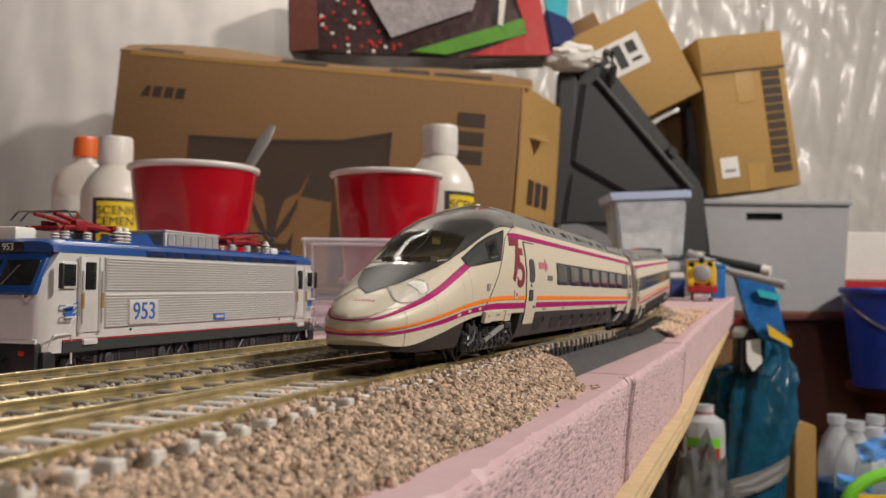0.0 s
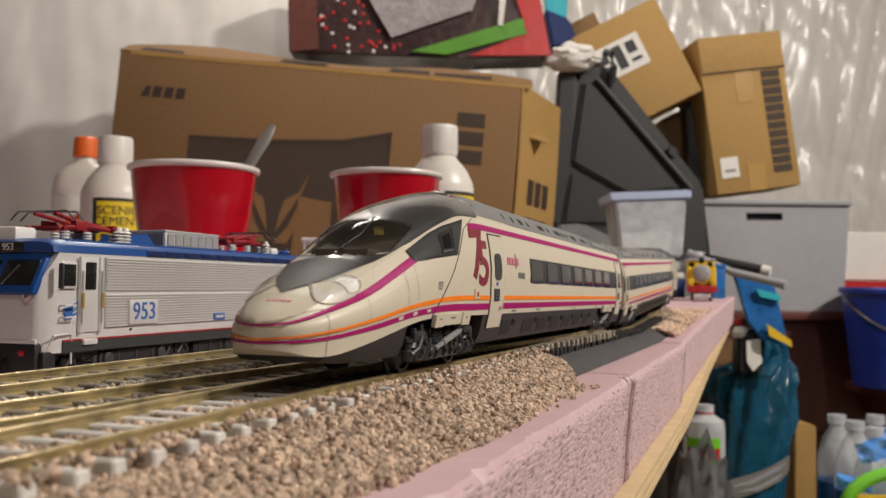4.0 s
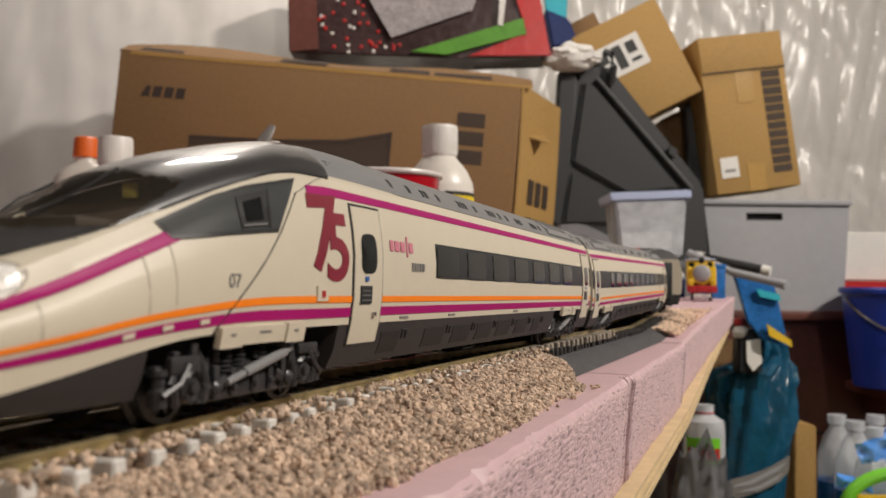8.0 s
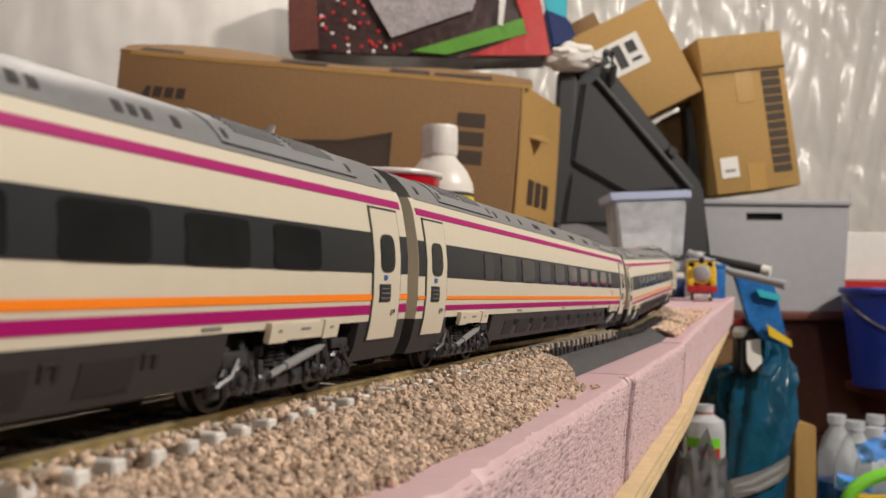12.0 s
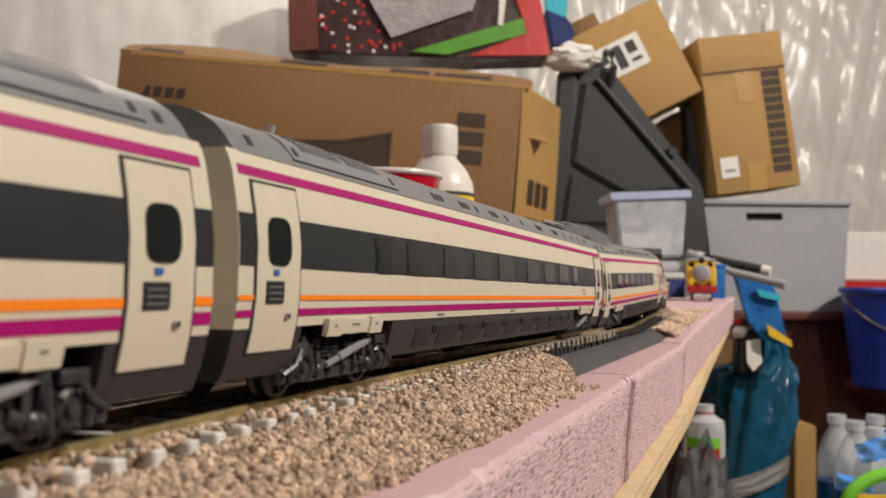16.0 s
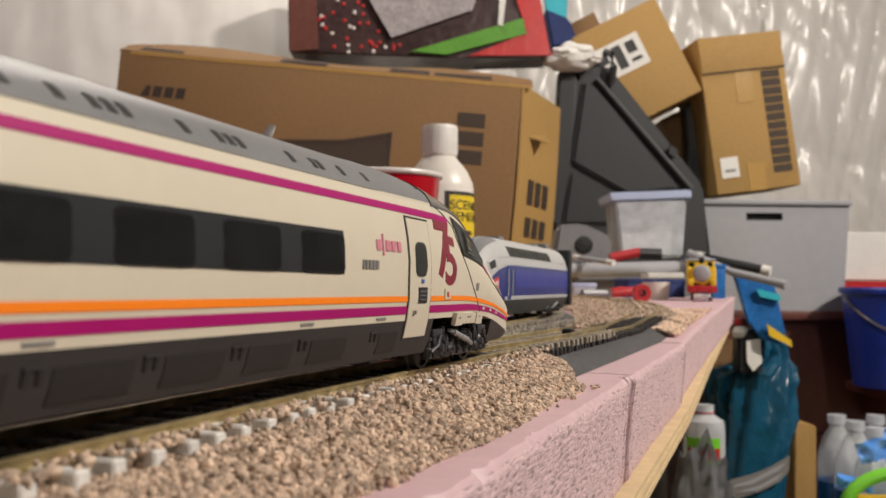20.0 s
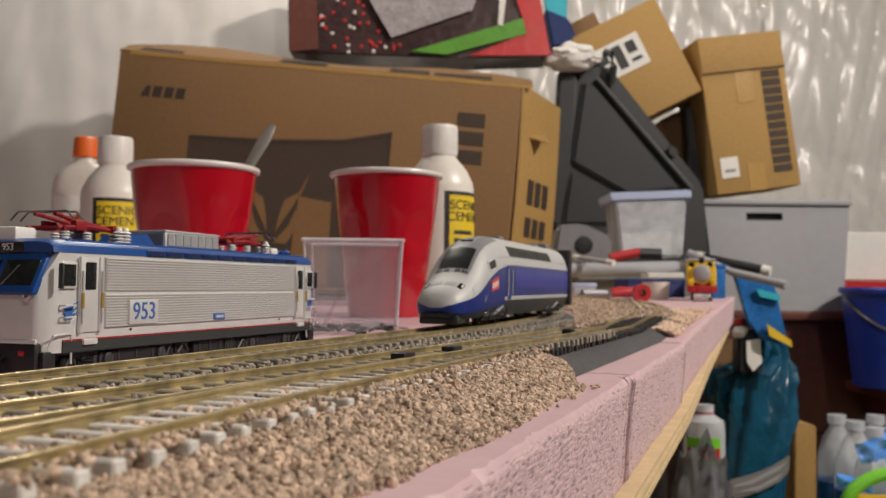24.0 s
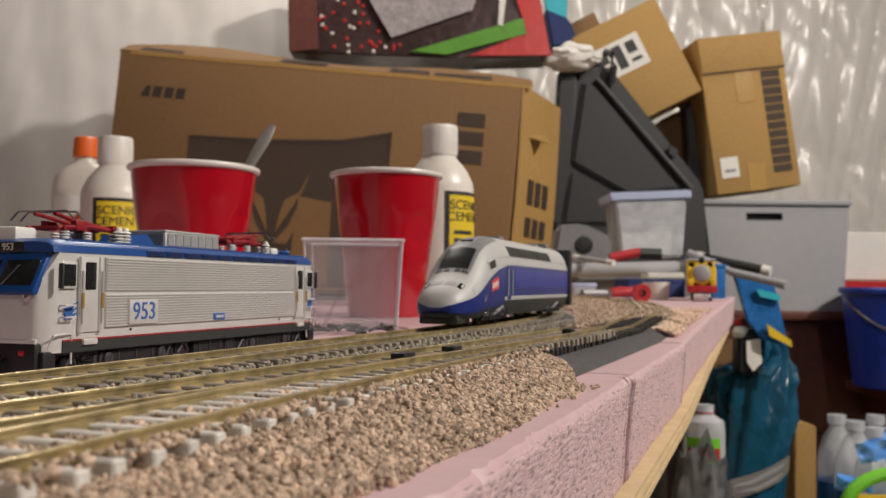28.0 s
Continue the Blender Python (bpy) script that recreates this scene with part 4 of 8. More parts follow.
        # black block put in for the shade inside the bogie recess
        part("bogie_well", box(-0.0100, 0.0100, -(d + 24) / 1000, -(d - 20) / 1000, 0.0060, 0.0129), "black", car)
        bogie(car, -d / 1000)
    if not cab:
        sides("sill_print", both(44, 49.5, 20.0, 20.7, off=0.16, cab=False, nd=1, thick=0.2), "pink_soft", car, "small pink printed mark")
        sides("sill_print", both(42.5, 46, 18.7, 19.3, off=0.16, cab=False, nd=1, thick=0.2), "grey_mark", car, "small grey printed marks")
    # roof edge, joints and vents
    r_end = 239 if cab else end - 3.5
    sides("gutter", both(9.5, r_end, 39.25, 39.45, off=0.16, cab=False, nd=1, thick=0.3), "grey_mark", car)
    for d in vents:
        sides("roof_vent", both(d, d + 1.5, 40.9, 42.6, off=0.15, cab=False, nd=1, thick=0.3, lean=-0.6), "vent", car, "small black roof vent")
    for a, b in roof_panels:
        rp = sides("roof_panel", both(a, b, 40.5, 45.9, off=0.24, cab=False, nd=1, thick=0.4, zs=[40.5, 41.3, 42.4, 43.5, 44.6, 45.9]), "roof_light", car, "raised grey roof panel")
        sides("panel_joint", both(a, b, 40.28, 40.42, off=0.20, cab=False, nd=1, thick=0.3), "vent", rp)
        for e in (a + 1.2, b - 2.4):
            sides("roof_vent", both(e, e + 1.2, 41.2, 42.8, off=0.32, cab=False, nd=1, thick=0.3, lean=-0.6), "vent", rp)
        mid = (a + b) / 2
        for c0, c1 in ((a + 6, mid - 1.5), (mid + 1.5, b - 6)):
            for k in range(5):
                sides("rib", both(c0, c1, 42.9 + 0.62 * k, 43.15 + 0.62 * k, off=0.46, cab=False, nd=1, thick=0.4), "roof", rp)
    # ends and gangway
    for d, s in (((3, 1),) if cab else ((3, 1), (end, -1))):
        y = -d / 1000
        part("gangway", box(-0.0085, 0.0085, y - (0.0024 if s < 0 else 0), y + (0.0024 if s > 0 else 0), 0.009, 0.037, 0.0008), "dark_grey", car, "dark rubber gangway")
        part("coupling", box(-0.003, 0.003, min(y, y + s * 0.0029), max(y, y + s * 0.0029), 0.0065, 0.0088, 0.0005), "red", car, "red coupling bar")
    if cab:
        cab_front(car)
    return car


def shoulder():
    """The strip between the flank and the cowl, both sides."""
    bm = bmesh.new()
    for sd in (1, -1):
        panel(240, 284, 37.6, 38.75, sd, off=0.02, thick=0.4, nd=22, bm=bm)
        for a, b, top in ((284, 290, 39.5), (290, 293, 39.75), (293, 296.5, 40.6), (296.5, 299.6, 41.4)):
            panel(a, b, 37.6, top, sd, off=0.03, thick=0.3, nd=3, bm=bm, zs=[37.6, 38.6, 39.2, top])
    return bm


def outline_panel(points, s, off, rows=5, thick=0.3):
    """A piece of skin inside an outline of (d, true height), top edge first and then the lower edge, both running forwards."""
    bm = bmesh.new()
    top, low = points
    n_ = 16
    grid = []
    for i in range(n_ + 1):
        u = i / n_
        line = []
        pt = [float(np.interp(u, np.linspace(0, 1, len(top)), [q[k] for q in top])) for k in (0, 1)]
        pl = [float(np.interp(u, np.linspace(0, 1, len(low)), [q[k] for q in low])) for k in (0, 1)]
        for k in range(rows + 1):
            d, z = (pt[j] + (pl[j] - pt[j]) * k / rows for j in (0, 1))
            line.append(bm.verts.new(skin(d, level_at(d, z), s, off)))
        grid.append(line)
    for a, b in zip(grid, grid[1:]):
        for k in range(rows):
            bm.faces.new((a[k], a[k + 1], b[k + 1], b[k]))
    return bm


def lamp_ring(s, q, off, rows):
    """Points of the drop-shaped headlamp at the share q of its size."""
    ring = []
    for k in range(rows):
        a = 2 * math.pi * k / rows
        c, t = math.cos(a), math.sin(a)
        d = 311.0 - 6.3 * q * c
        z = 18.40 + 2.0 * q * c + 2.0 * q * t * (1 + 0.35 * c)
        ring.append(skin(d, level_at(d, z), s, off))
    return ring


def lamp_disc(s, q0, off0, q1, off1):
    bm = bmesh.new()
    a, b = ([bm.verts.new(p) for p in lamp_ring(s, q, o, 24)] for q, o in ((q0, off0), (q1, off1)))
    for k in range(24):
        bm.faces.new((a[k], a[(k + 1) % 24], b[(k + 1) % 24], b[k]))
    if q1 < 0.5 or off1 == off0:
        bm.faces.new(b)
    return bm


def cab_front(car):
    # windscreen with the cab behind it
    ws = bmesh.new()
    n_ = 16
    cols = [SCREEN_LOW - 0.1 + (47.2 - SCREEN_LOW) * k / n_ for k in range(n_ + 1)]
    line = [(z, 1) for z in cols] + [(z, -1) for z in reversed(cols[:-1])]
    rows = []
    for z, sd in line:
        a, b = screen_edges(z)
        rows.append([ws.verts.new(skin(a - 0.9 + (b - a + 1.8) * k / 8, z, sd, 0.30)) for k in range(9)])
    for a, b in zip(rows, rows[1:]):
        for k in range(8):
            ws.faces.new((a[k], a[k + 1], b[k + 1], b[k]))
    wsc = part("windscreen", ws, "cab_glass", car, "clear raked windscreen")
    wsc.visible_shadow = False
    for s in (-1, 1):
        part("wiper", tube([skin(296, 46.2 if s > 0 else 45.0, s, 0.6), skin(289, 45.4 if s > 0 else 43.5, s, 0.7), skin(281, 45.9 if s > 0 else 42.8, s, 0.6)], 0.00022, 5), "black", wsc)
    fl = bmesh.new()
    rows = [[fl.verts.new(skin(250 + 49 * k / 14, 38.8, sd, -0.3)) for sd in (1, -1)] for k in range(15)]
    for a, b in zip(rows, rows[1:]):
        fl.faces.new((a[0], a[1], b[1], b[0]))
    part("cab_floor", fl, "cab_dark", car, "dark brown cab interior")
    part("dashboard", box(-0.0070, 0.0070, -0.2935, -0.2860, 0.0262, 0.0278, 0.0004), "cab_dark", car, "dark cab dashboard")
    part("cab_back", box(-0.0105, 0.0105, -0.2600, -0.2585, 0.0290, 0.0385), "cab_dark", car)
    for x in (-0.0048, 0.0048):
        part("driver_seat", box(x - 0.0024, x + 0.0024, -0.2690, -0.2670, 0.0295, 0.0355, 0.0006), "cab_brown", car, "brown cab seat")
    part("cab_panel", box(0.0016, 0.0040, -0.2790, -0.2782, 0.0316, 0.0338, 0.0002), "cab_lit", car, "yellow panel inside the cab")
    for s in (1, -1):
        # raking side window
        sw = part("cab_side_window", outline_panel(([(253, 36.6), (266, 34.0), (273.5, 31.7), (284.3, 27.4)], [(259.5, 28.4), (266, 27.7), (273, 27.0), (282.3, 25.9)]), s, 0.25), "cab_window", car, "dark raked cab side window")
        part("window_rim", outline_panel(([(252.2, 37.4), (266, 34.6), (273.5, 32.3), (285.2, 27.6)], [(259.3, 27.9), (266, 27.2), (273, 26.5), (282.6, 25.3)]), s, 0.20), "black", sw)
        part("window_frame", outline_panel(([(262.0, 34.2), (268.8, 32.5)], [(262.2, 28.6), (268.8, 27.8)]), s, 0.42), "black", sw)
        part("pane", outline_panel(([(263.2, 33.0), (267.6, 31.8)], [(263.3, 29.5), (267.6, 28.9)]), s, 0.55), "coach_pane", sw)
        part("frame_edge", outline_panel(([(262.6, 29.0), (268.4, 28.3)], [(262.6, 28.75), (268.4, 28.05)]), s, 0.56, 1), "grey_mark", sw)
        part("window_bar", outline_panel(([(260.6, 34.6), (261.3, 34.4)], [(261.2, 28.5), (261.9, 28.4)]), s, 0.36), "black", sw)
        # headlamp: bowl, reflector, clear lens and rim
        part("lamp_bowl", lamp_disc(s, 1.0, 0.10, 0.3, 0.12), "lamp_bowl", car)
        lens = part("headlamp", lamp_disc(s, 1.02, 0.12, 0.35, 0.62), "lamp_clear", car, "clear drop-shaped headlamp lens")
        part("rim", lamp_disc(s, 1.05, 0.14, 0.99, 0.22), "seam", lens)
        part("reflector", outline_panel(([(305.6, 20.6), (307.6, 20.9), (309.6, 20.2)], [(306.0, 18.7), (307.6, 18.2), (309.4, 18.0)]), s, 0.36), "lampglass", lens, "bright reflector")
        part("cab_seam", panel(275.0, 275.3, 12.8, 36, s, off=0.16, thick=0.3, nd=1, lean=-22.5, zs=[12.8 + 23.2 * k / 12 for k in range(13)]), "vent", car)
        part("cab_seam", panel(252.3, 252.6, 36, 38.7, s, off=0.2, thick=0.3, nd=1, lean=-10), "vent", car)
        for d, z0, z1 in ((288.5, 15.5, 24), (283.5, 16.5, 24.5), (304.5, 12.6, 17)):
            part("hatch_seam", outline_panel(([(d, z1), (d + 0.14, z1)], [(d, z0), (d + 0.14, z0)]), s, 0.05), "seam", car)
        # the nose flap's joint
        part("flap_seam", outline_panel(([(316.8, 15.1), (322, 14.4), (325.8, 13.2), (328.2, 12.6)], [(316.8, 14.9), (322, 14.2), (325.8, 13.0), (328.2, 12.4)]), s, 0.06, 1), "seam", car)
        part("flap_seam", outline_panel(([(316.8, 15.0), (317.0, 15.0)], [(317.6, 6.0), (317.8, 6.0)]), s, 0.06, 8), "seam", car)
        # cream patches painted as highlights on the stripe's recess
        for d in (276.5, 284.0, 291.0):
            part("stripe_glint", panel(d, d + 2.0, 14.6, 15.4, s, off=0.3, thick=0.3, nd=1), "cream", car)
        part("fill_flap", panel(243.6, 247.4, 17.0, 19.6, s, off=0.3, thick=0.4, nd=1), "cream", car)
        part("red_dot", panel(244.8, 246.0, 17.6, 18.8, s, off=0.4, thick=0.3, nd=1), "red", car)
        # plain bars for the operator's mark
        for a, b, z0, z1 in ((215.9, 214.2, 27.0, 29.1), (213.4, 211.2, 27.0, 29.1), (210.4, 208.3, 27.0, 29.1), (207.3, 206.6, 26.0, 30.3), (205.8, 203.8, 27.0, 29.1)):
            part("operator_mark", panel(a + 1.0, b + 1.0, z0, z1, s, off=0.22, thick=0.2, nd=1, cab=False), "pink_soft", car, "pink printed mark")
        for a, b in ((204.4, 203.2), (202.8, 201.8), (201.4, 200.2), (199.7, 198.6), (198.1, 197.2)):
            part("operator_mark", panel(a + 1.0, b + 1.0, 23.2, 24.9, s, off=0.22, thick=0.2, nd=1, cab=False), "grey_mark", car, "grey printed mark")
    for z0, z1, sd in ((44.3, 44.8, 1), (45.1, 45.6, 1), (45.9, 46.3, 1), (46.6, 47.0, 1), (46.6, 46.9, -1), (45.8, 46.3, -1)):
        part("nose_mark", panel(320.0, 320.9, z0, z1, sd, off=0.12, thick=0.2, nd=1), "pink_pale", car, "pink printed mark")
    for q, seven, five in ((1, 246.6, 241.0), (-1, 241.4, 247.0)):
        side_lettering(car, seven - 1.8 * q, 28.4, "7", 0.0186, "maroon", wide=1.16, bold=0.02, label="tall maroon figure", sides_=(q,))
        side_lettering(car, five - 1.3 * q, 26.0, "5", 0.0168, "maroon", wide=1.12, bold=0.02, label="tall red figure", sides_=(q,))
    side_lettering(car, 271.0, level_at(271.0, 19.9), "07", 0.0030, "grey_mark")
    part("roof_lamp", lathe([(0.0001, 0.0006), (0.0012, 0.0004), (0.0014, 0)], 10, Matrix.Translation(skin(236, 47.0, 1, 0))), "lampglass", car)


def run(first, step, count, width=14.7):
    return [(first + step * k, first + step * k + width) for k in range(count)]


def trio(*starts):
    return [d + q for d in starts for q in (0, 2.8, 5.6)]


def folded_pantograph(car, a, b):
    """A bright folded pantograph lying along the roof between two distances."""
    pg = part("pantograph", box(-0.0052, 0.0052, -b / 1000 + 0.006, -a / 1000 - 0.004, 0.0469, 0.0473, 0.0002), "roof", car, "bright metal pantograph folded on the roof")
    for x in (-0.0042, 0.0042):
        part("arm", tube([(x, -b / 1000, 0.0479), (x * 0.8, -(a + 14) / 1000, 0.0488), (x * 0.7, -(a + 8) / 1000, 0.0492)], 0.00034, 6), "bright_metal", pg)
        part("insulator", lathe([(0.0008, 0), (0.0010, 0.0006), (0.0006, 0.0010), (0.0001, 0.0011)], 8, pose(x, -(a + 20) / 1000, 0.0470)), "dark_grey", pg)
    for k in (0, 3.2):
        y = -(a + 4 + k) / 1000
        part("contact_strip", tube([(-0.0098, y, 0.0482), (-0.0078, y, 0.0494), (-0.0050, y, 0.0499), (0.0050, y, 0.0499), (0.0078, y, 0.0494), (0.0098, y, 0.0482)], 0.00030, 6), "bright_metal", pg)
    part("link", tube([(0, -(a + 12) / 1000, 0.0484), (0.0010, -(a + 6) / 1000, 0.0497), (0.0030, -a / 1000, 0.0490)], 0.0003, 6), "bright_metal", pg)


head = coach("model_train_head_car", True, "cream high-speed model train head car with magenta and orange stripes", run(42.2, 22.2, 7),
             trio(81.6, 100.8, 131, 157) + [75.5, 117, 125, 148.7, 178, 186, 188.5, 197, 207.5, 217.3, 219.8, 222.3, 233.8, 236.2, 8.5], [(21.5, 66.5)])
second = coach("model_train_coach", False, "cream model train coach with magenta and orange stripes", [(50.2, 56.2), *run(64.4, 22.45, 8), (244.7, 252.5)],
               trio(88, 116.8, 150, 176) + [9.5, 70, 200, 214, 228, 291], [(13.5, 61.5), (234, 279)])
third = coach("model_train_coach", False, "cream model train coach with magenta stripes and a folded pantograph", [(60.6, 68.5), *run(77.8, 22.6, 3), *run(154.5, 22.45, 4), (244.7, 252.5)],
              trio(77.2, 102.2, 157, 183.6, 204) + [22.4, 36, 50, 64.5, 128, 146, 176, 291], [(234, 279)])
folded_pantograph(third, 24.9, 67)
tail = copy_thing(head, pose(0, 0, 0))
WHEELSETS = []
for car_ in (head, second, third, tail):
    for b_ in car_.children:
        if b_.name.startswith("bogie") and not b_.name.startswith(("bogie_cover", "bogie_well")):
            WHEELSETS += [w_ for w_ in b_.children if w_.name.startswith("wheelset")]


# ---- the parked electric locomotive ----
def sweep_hull(sections):
    """A closed body through outlines of equal length."""
    bm = bmesh.new()
    rings = [[bm.verts.new(p) for p in sec] for sec in sections]
    for a, b in zip(rings, rings[1:]):
        for k in range(len(a)):
            bm.faces.new((a[k], a[(k + 1) % len(a)], b[(k + 1) % len(a)], b[k]))
    bm.faces.new(rings[0])
    bm.faces.new(rings[-1])
    return bm


def pantograph(parent, y, flip):
    p = thing("pantograph", pose(0, y, 0.0425, 0, 0, 180 if flip else 0), "", "")
    p.parent = parent
    bm = bmesh.new()
    for s in (-1, 1):
        add_tube(bm, [(s * 0.006, -0.013, 0.004), (s * 0.0065, 0.0, 0.0050), (s * 0.006, 0.016, 0.004)], 0.0008, 6)
        add_tube(bm, [(s * 0.005, 0.014, 0.0045), (s * 0.003, -0.004, 0.0072), (s * 0.004, -0.012, 0.0085)], 0.0007, 6)
        add_box(bm, s * 0.006 - 0.0012, s * 0.006 + 0.0012, -0.006, -0.001, 0.0035, 0.0068, 0.0003)
    add_tube(bm, [(-0.0075, 0.012, 0.005), (0.0075, 0.012, 0.005)], 0.0011, 6)
    add_tube(bm, [(-0.0075, -0.011, 0.004), (0.0075, -0.011, 0.004)], 0.0008, 6)
    add_box(bm, -0.003, 0.003, 0.002, 0.010, 0.0035, 0.0062, 0.0005)
    part("frame", bm, "panto_red", p, "folded red pantograph frame")
    bm = bmesh.new()
    for yy in (-0.009, -0.013):
        add_tube(bm, [(-0.0125, yy, 0.0065), (-0.0095, yy, 0.0092), (0.0095, yy, 0.0092), (0.0125, yy, 0.0065)], 0.00035, 5)
    part("contact_shoe", bm, "steel", p, "thin bare metal contact shoe")
    for s in (-1, 1):
        for yy in (-0.010, 0.0, 0.012):
            bm = bmesh.new()
            for k in range(4):
                add_lathe(bm, [(0.0008, 0.0009 * k), (0.0016, 0.0009 * k + 0.0004), (0.0008, 0.0009 * k + 0.0009)], 10, pose(s * 0.0064, yy, -0.0004))
            part("insulator", bm, "white", p, "white ribbed insulator")


def locomotive():
    lo = thing("model_locomotive", pose(-0.2195, 0.2830, 0, 0, 0, 2.1), "silver and blue model electric locomotive with red pantographs", "model train")
    def outline(y, z0, z1, w, w_top=None):
        wt = w if w_top is None else w_top
        return [(w, y, z0), (wt, y, z1), (-wt, y, z1), (-w, y, z0)]
    # body with raked cab fronts
    bm = sweep_hull([outline(-0.0858, 0.0085, 0.0262, 0.0130), outline(-0.0846, 0.0085, 0.0300, 0.0150, 0.0148), outline(-0.0800, 0.0085, 0.0383, 0.0178, 0.0174), outline(0.0800, 0.0085, 0.0383, 0.0178, 0.0174),
                     outline(0.0846, 0.0085, 0.0300, 0.0150, 0.0148), outline(0.0858, 0.0085, 0.0262, 0.0130)])
    part("body", bm, "silver", lo, "silver painted body side")
    def roof_line(y, w, z0, z1):
        return [(w, y, z0), (w - 0.0004, y, z0 + (z1 - z0) * 0.5), (w - 0.0022, y, z0 + (z1 - z0) * 0.85), (w - 0.006, y, z1), (-w + 0.006, y, z1), (-w + 0.0022, y, z0 + (z1 - z0) * 0.85),
                (-w + 0.0004, y, z0 + (z1 - z0) * 0.5), (-w, y, z0)]
    part("roof", sweep_hull([roof_line(-0.0818, 0.0168, 0.0383, 0.0415), roof_line(-0.0790, 0.0176, 0.0383, 0.0426), roof_line(0.0790, 0.0176, 0.0383, 0.0426), roof_line(0.0818, 0.0168, 0.0383, 0.0415)]),
         "blue_roof", lo, "deep blue roof")
    for s in (-1, 1):
        for k in range(10):
            y = -0.040 + k * 0.0106
            lv = part("louver", box(s * 0.0176 - 0.0004, s * 0.0176 + 0.0004, y, y + 0.0096, 0.0385, 0.0404, 0.0002), "blue_roof", lo, "blue louvred roof vent")
            bm = bmesh.new()
            for q in range(4):
                add_box(bm, s * 0.0181 - 0.0002, s * 0.0181 + 0.0002, y + 0.0004, y + 0.0092, 0.0387 + q * 0.00042, 0.0389 + q * 0.00042)
            part("louver_slat", bm, "navy_cloth", lv)
    # lower trim
    for s in (-1, 1):
        part("sill", box(s * 0.0180 - 0.0003, s * 0.0180 + 0.0003, -0.0788, 0.0788, 0.0084, 0.0117), "dark_grey", lo, "dark grey sill band")
        part("red_line", box(s * 0.0180 - 0.0002, s * 0.0180 + 0.0002, -0.0788, 0.0788, 0.0118, 0.0123), "panto_red", lo, "thin red line")
        x0, x1 = sorted((s * 0.0177, s * 0.01835))
        rib = mesh_of("rib", box(-0.00050, 0.00050, -0.0616, 0.0616, -0.00025, 0.00025, 0.00012, seg=1), "silver")
        for k in range(25):
            z = 0.01560 + k * 0.00089
            if k == 12:
                continue
            part("rib", rib, "silver", lo, m=pose(s * 0.0180, 0.0010, z))
        part("rib_backing", box(s * 0.0178 - 0.0001, s * 0.0178 + 0.0001, -0.0606, 0.0626, 0.0152, 0.0375), "silver", lo)
        # cab doors and windows at both ends
        for e in (-1, 1):
            y0, y1 = sorted((e * 0.0714, e * 0.0642))
            dr = part("cab_door", box(*sorted((s * 0.0178, s * 0.0183)), y0, y1, 0.0142, 0.0370, 0.0002), "silver", lo, "silver cab door")
            part("door_window", box(*sorted((s * 0.0182, s * 0.0185)), y0 + 0.0013, y1 - 0.0013, 0.0272, 0.0356, 0.0003), "pane", dr)
            for yy in (y0 - 0.0007, y1 + 0.0007):
                part("door_jamb", box(*sorted((s * 0.0178, s * 0.0190)), yy - 0.0006, yy + 0.0006, 0.0140, 0.0372, 0.0002), "silver", dr)
                part("grab_rail", tube([(s * 0.0194, yy, 0.017), (s * 0.0194, yy, 0.033)], 0.0003, 6), "silver", dr, "thin grab rail")
                part("rail_sleeve", tube([(s * 0.0194, yy, 0.0215), (s * 0.0194, yy, 0.0262)], 0.00042, 6), "gold", dr)
            a, b = sorted((e * 0.0799, e * 0.0737))
            w = part("cab_window", box(*sorted((s * 0.0178, s * 0.0184)), a, b, 0.0275, 0.0356, 0.0003), "silver", lo, "silver framed cab window")
            part("pane", box(*sorted((s * 0.0183, s * 0.0186)), a + 0.0007, b - 0.0007, 0.0283, 0.0348, 0.0001), "pane", w)
            part("mirror", box(*sorted((s * 0.0184, s * 0.0200)), e * 0.0812 - 0.0004, e * 0.0812 + 0.0004, 0.0275, 0.0350, 0.0002), "dark_grey", lo, "folded side mirror")
            for z in (0.0190, 0.0225):
                part("grab_iron", tube([(s * 0.0178, e * 0.0798, z), (s * 0.0196, e * 0.0796, z), (s * 0.0196, e * 0.0752, z), (s * 0.0178, e * 0.0750, z)], 0.0003, 6), "silver", lo)
            part("corner_rail", tube([(s * 0.0172, e * 0.0838, 0.0100), (s * 0.0184, e * 0.0830, 0.0138), (s * 0.0186, e * 0.0780, 0.0140), (s * 0.0180, e * 0.0752, 0.0138), (s * 0.0180, e * 0.0752, 0.0050)], 0.0003, 6), "silver", lo, "thin bent corner rail")
            part("step", box(*sorted((s * 0.0165, s * 0.0192)), e * 0.0680 - 0.0030, e * 0.0680 + 0.0030, 0.0104, 0.0122, 0.0003), "silver", lo, "cab door step")
            # printed arrow-like mark
            for k in range(3):
                bm = prism([(0, 0.0010), (0.0014, 0.0), (0.0034, 0.0003), (0.0062, 0.0030 - 0.0004 * k), (0.0020, 0.0014)], 0.0001)
                part("railway_mark", bm, "blue_mark", lo, "blue swept mark", Matrix.Translation((s * 0.0181, e * 0.0770 - (0.002 if s > 0 else -0.002), 0.0206 - k * 0.0012)) @ pose(0, 0, 0, 0, 0, 90 * s))
        pl = part("number_plate", box(*sorted((s * 0.0182, s * 0.0190)), -0.0500, -0.0352, 0.0158, 0.0238, 0.0002), "silver", lo, "raised number plate with blue figures")
        part("number", text_mesh("953", 0.0082, "blue_mark", 0.0001, 0.98), "blue_mark", pl, "", Matrix.Translation((s * 0.0191, -0.0426, 0.0198)) @ pose(0, 0, 0, 0, 0, 90 * s))
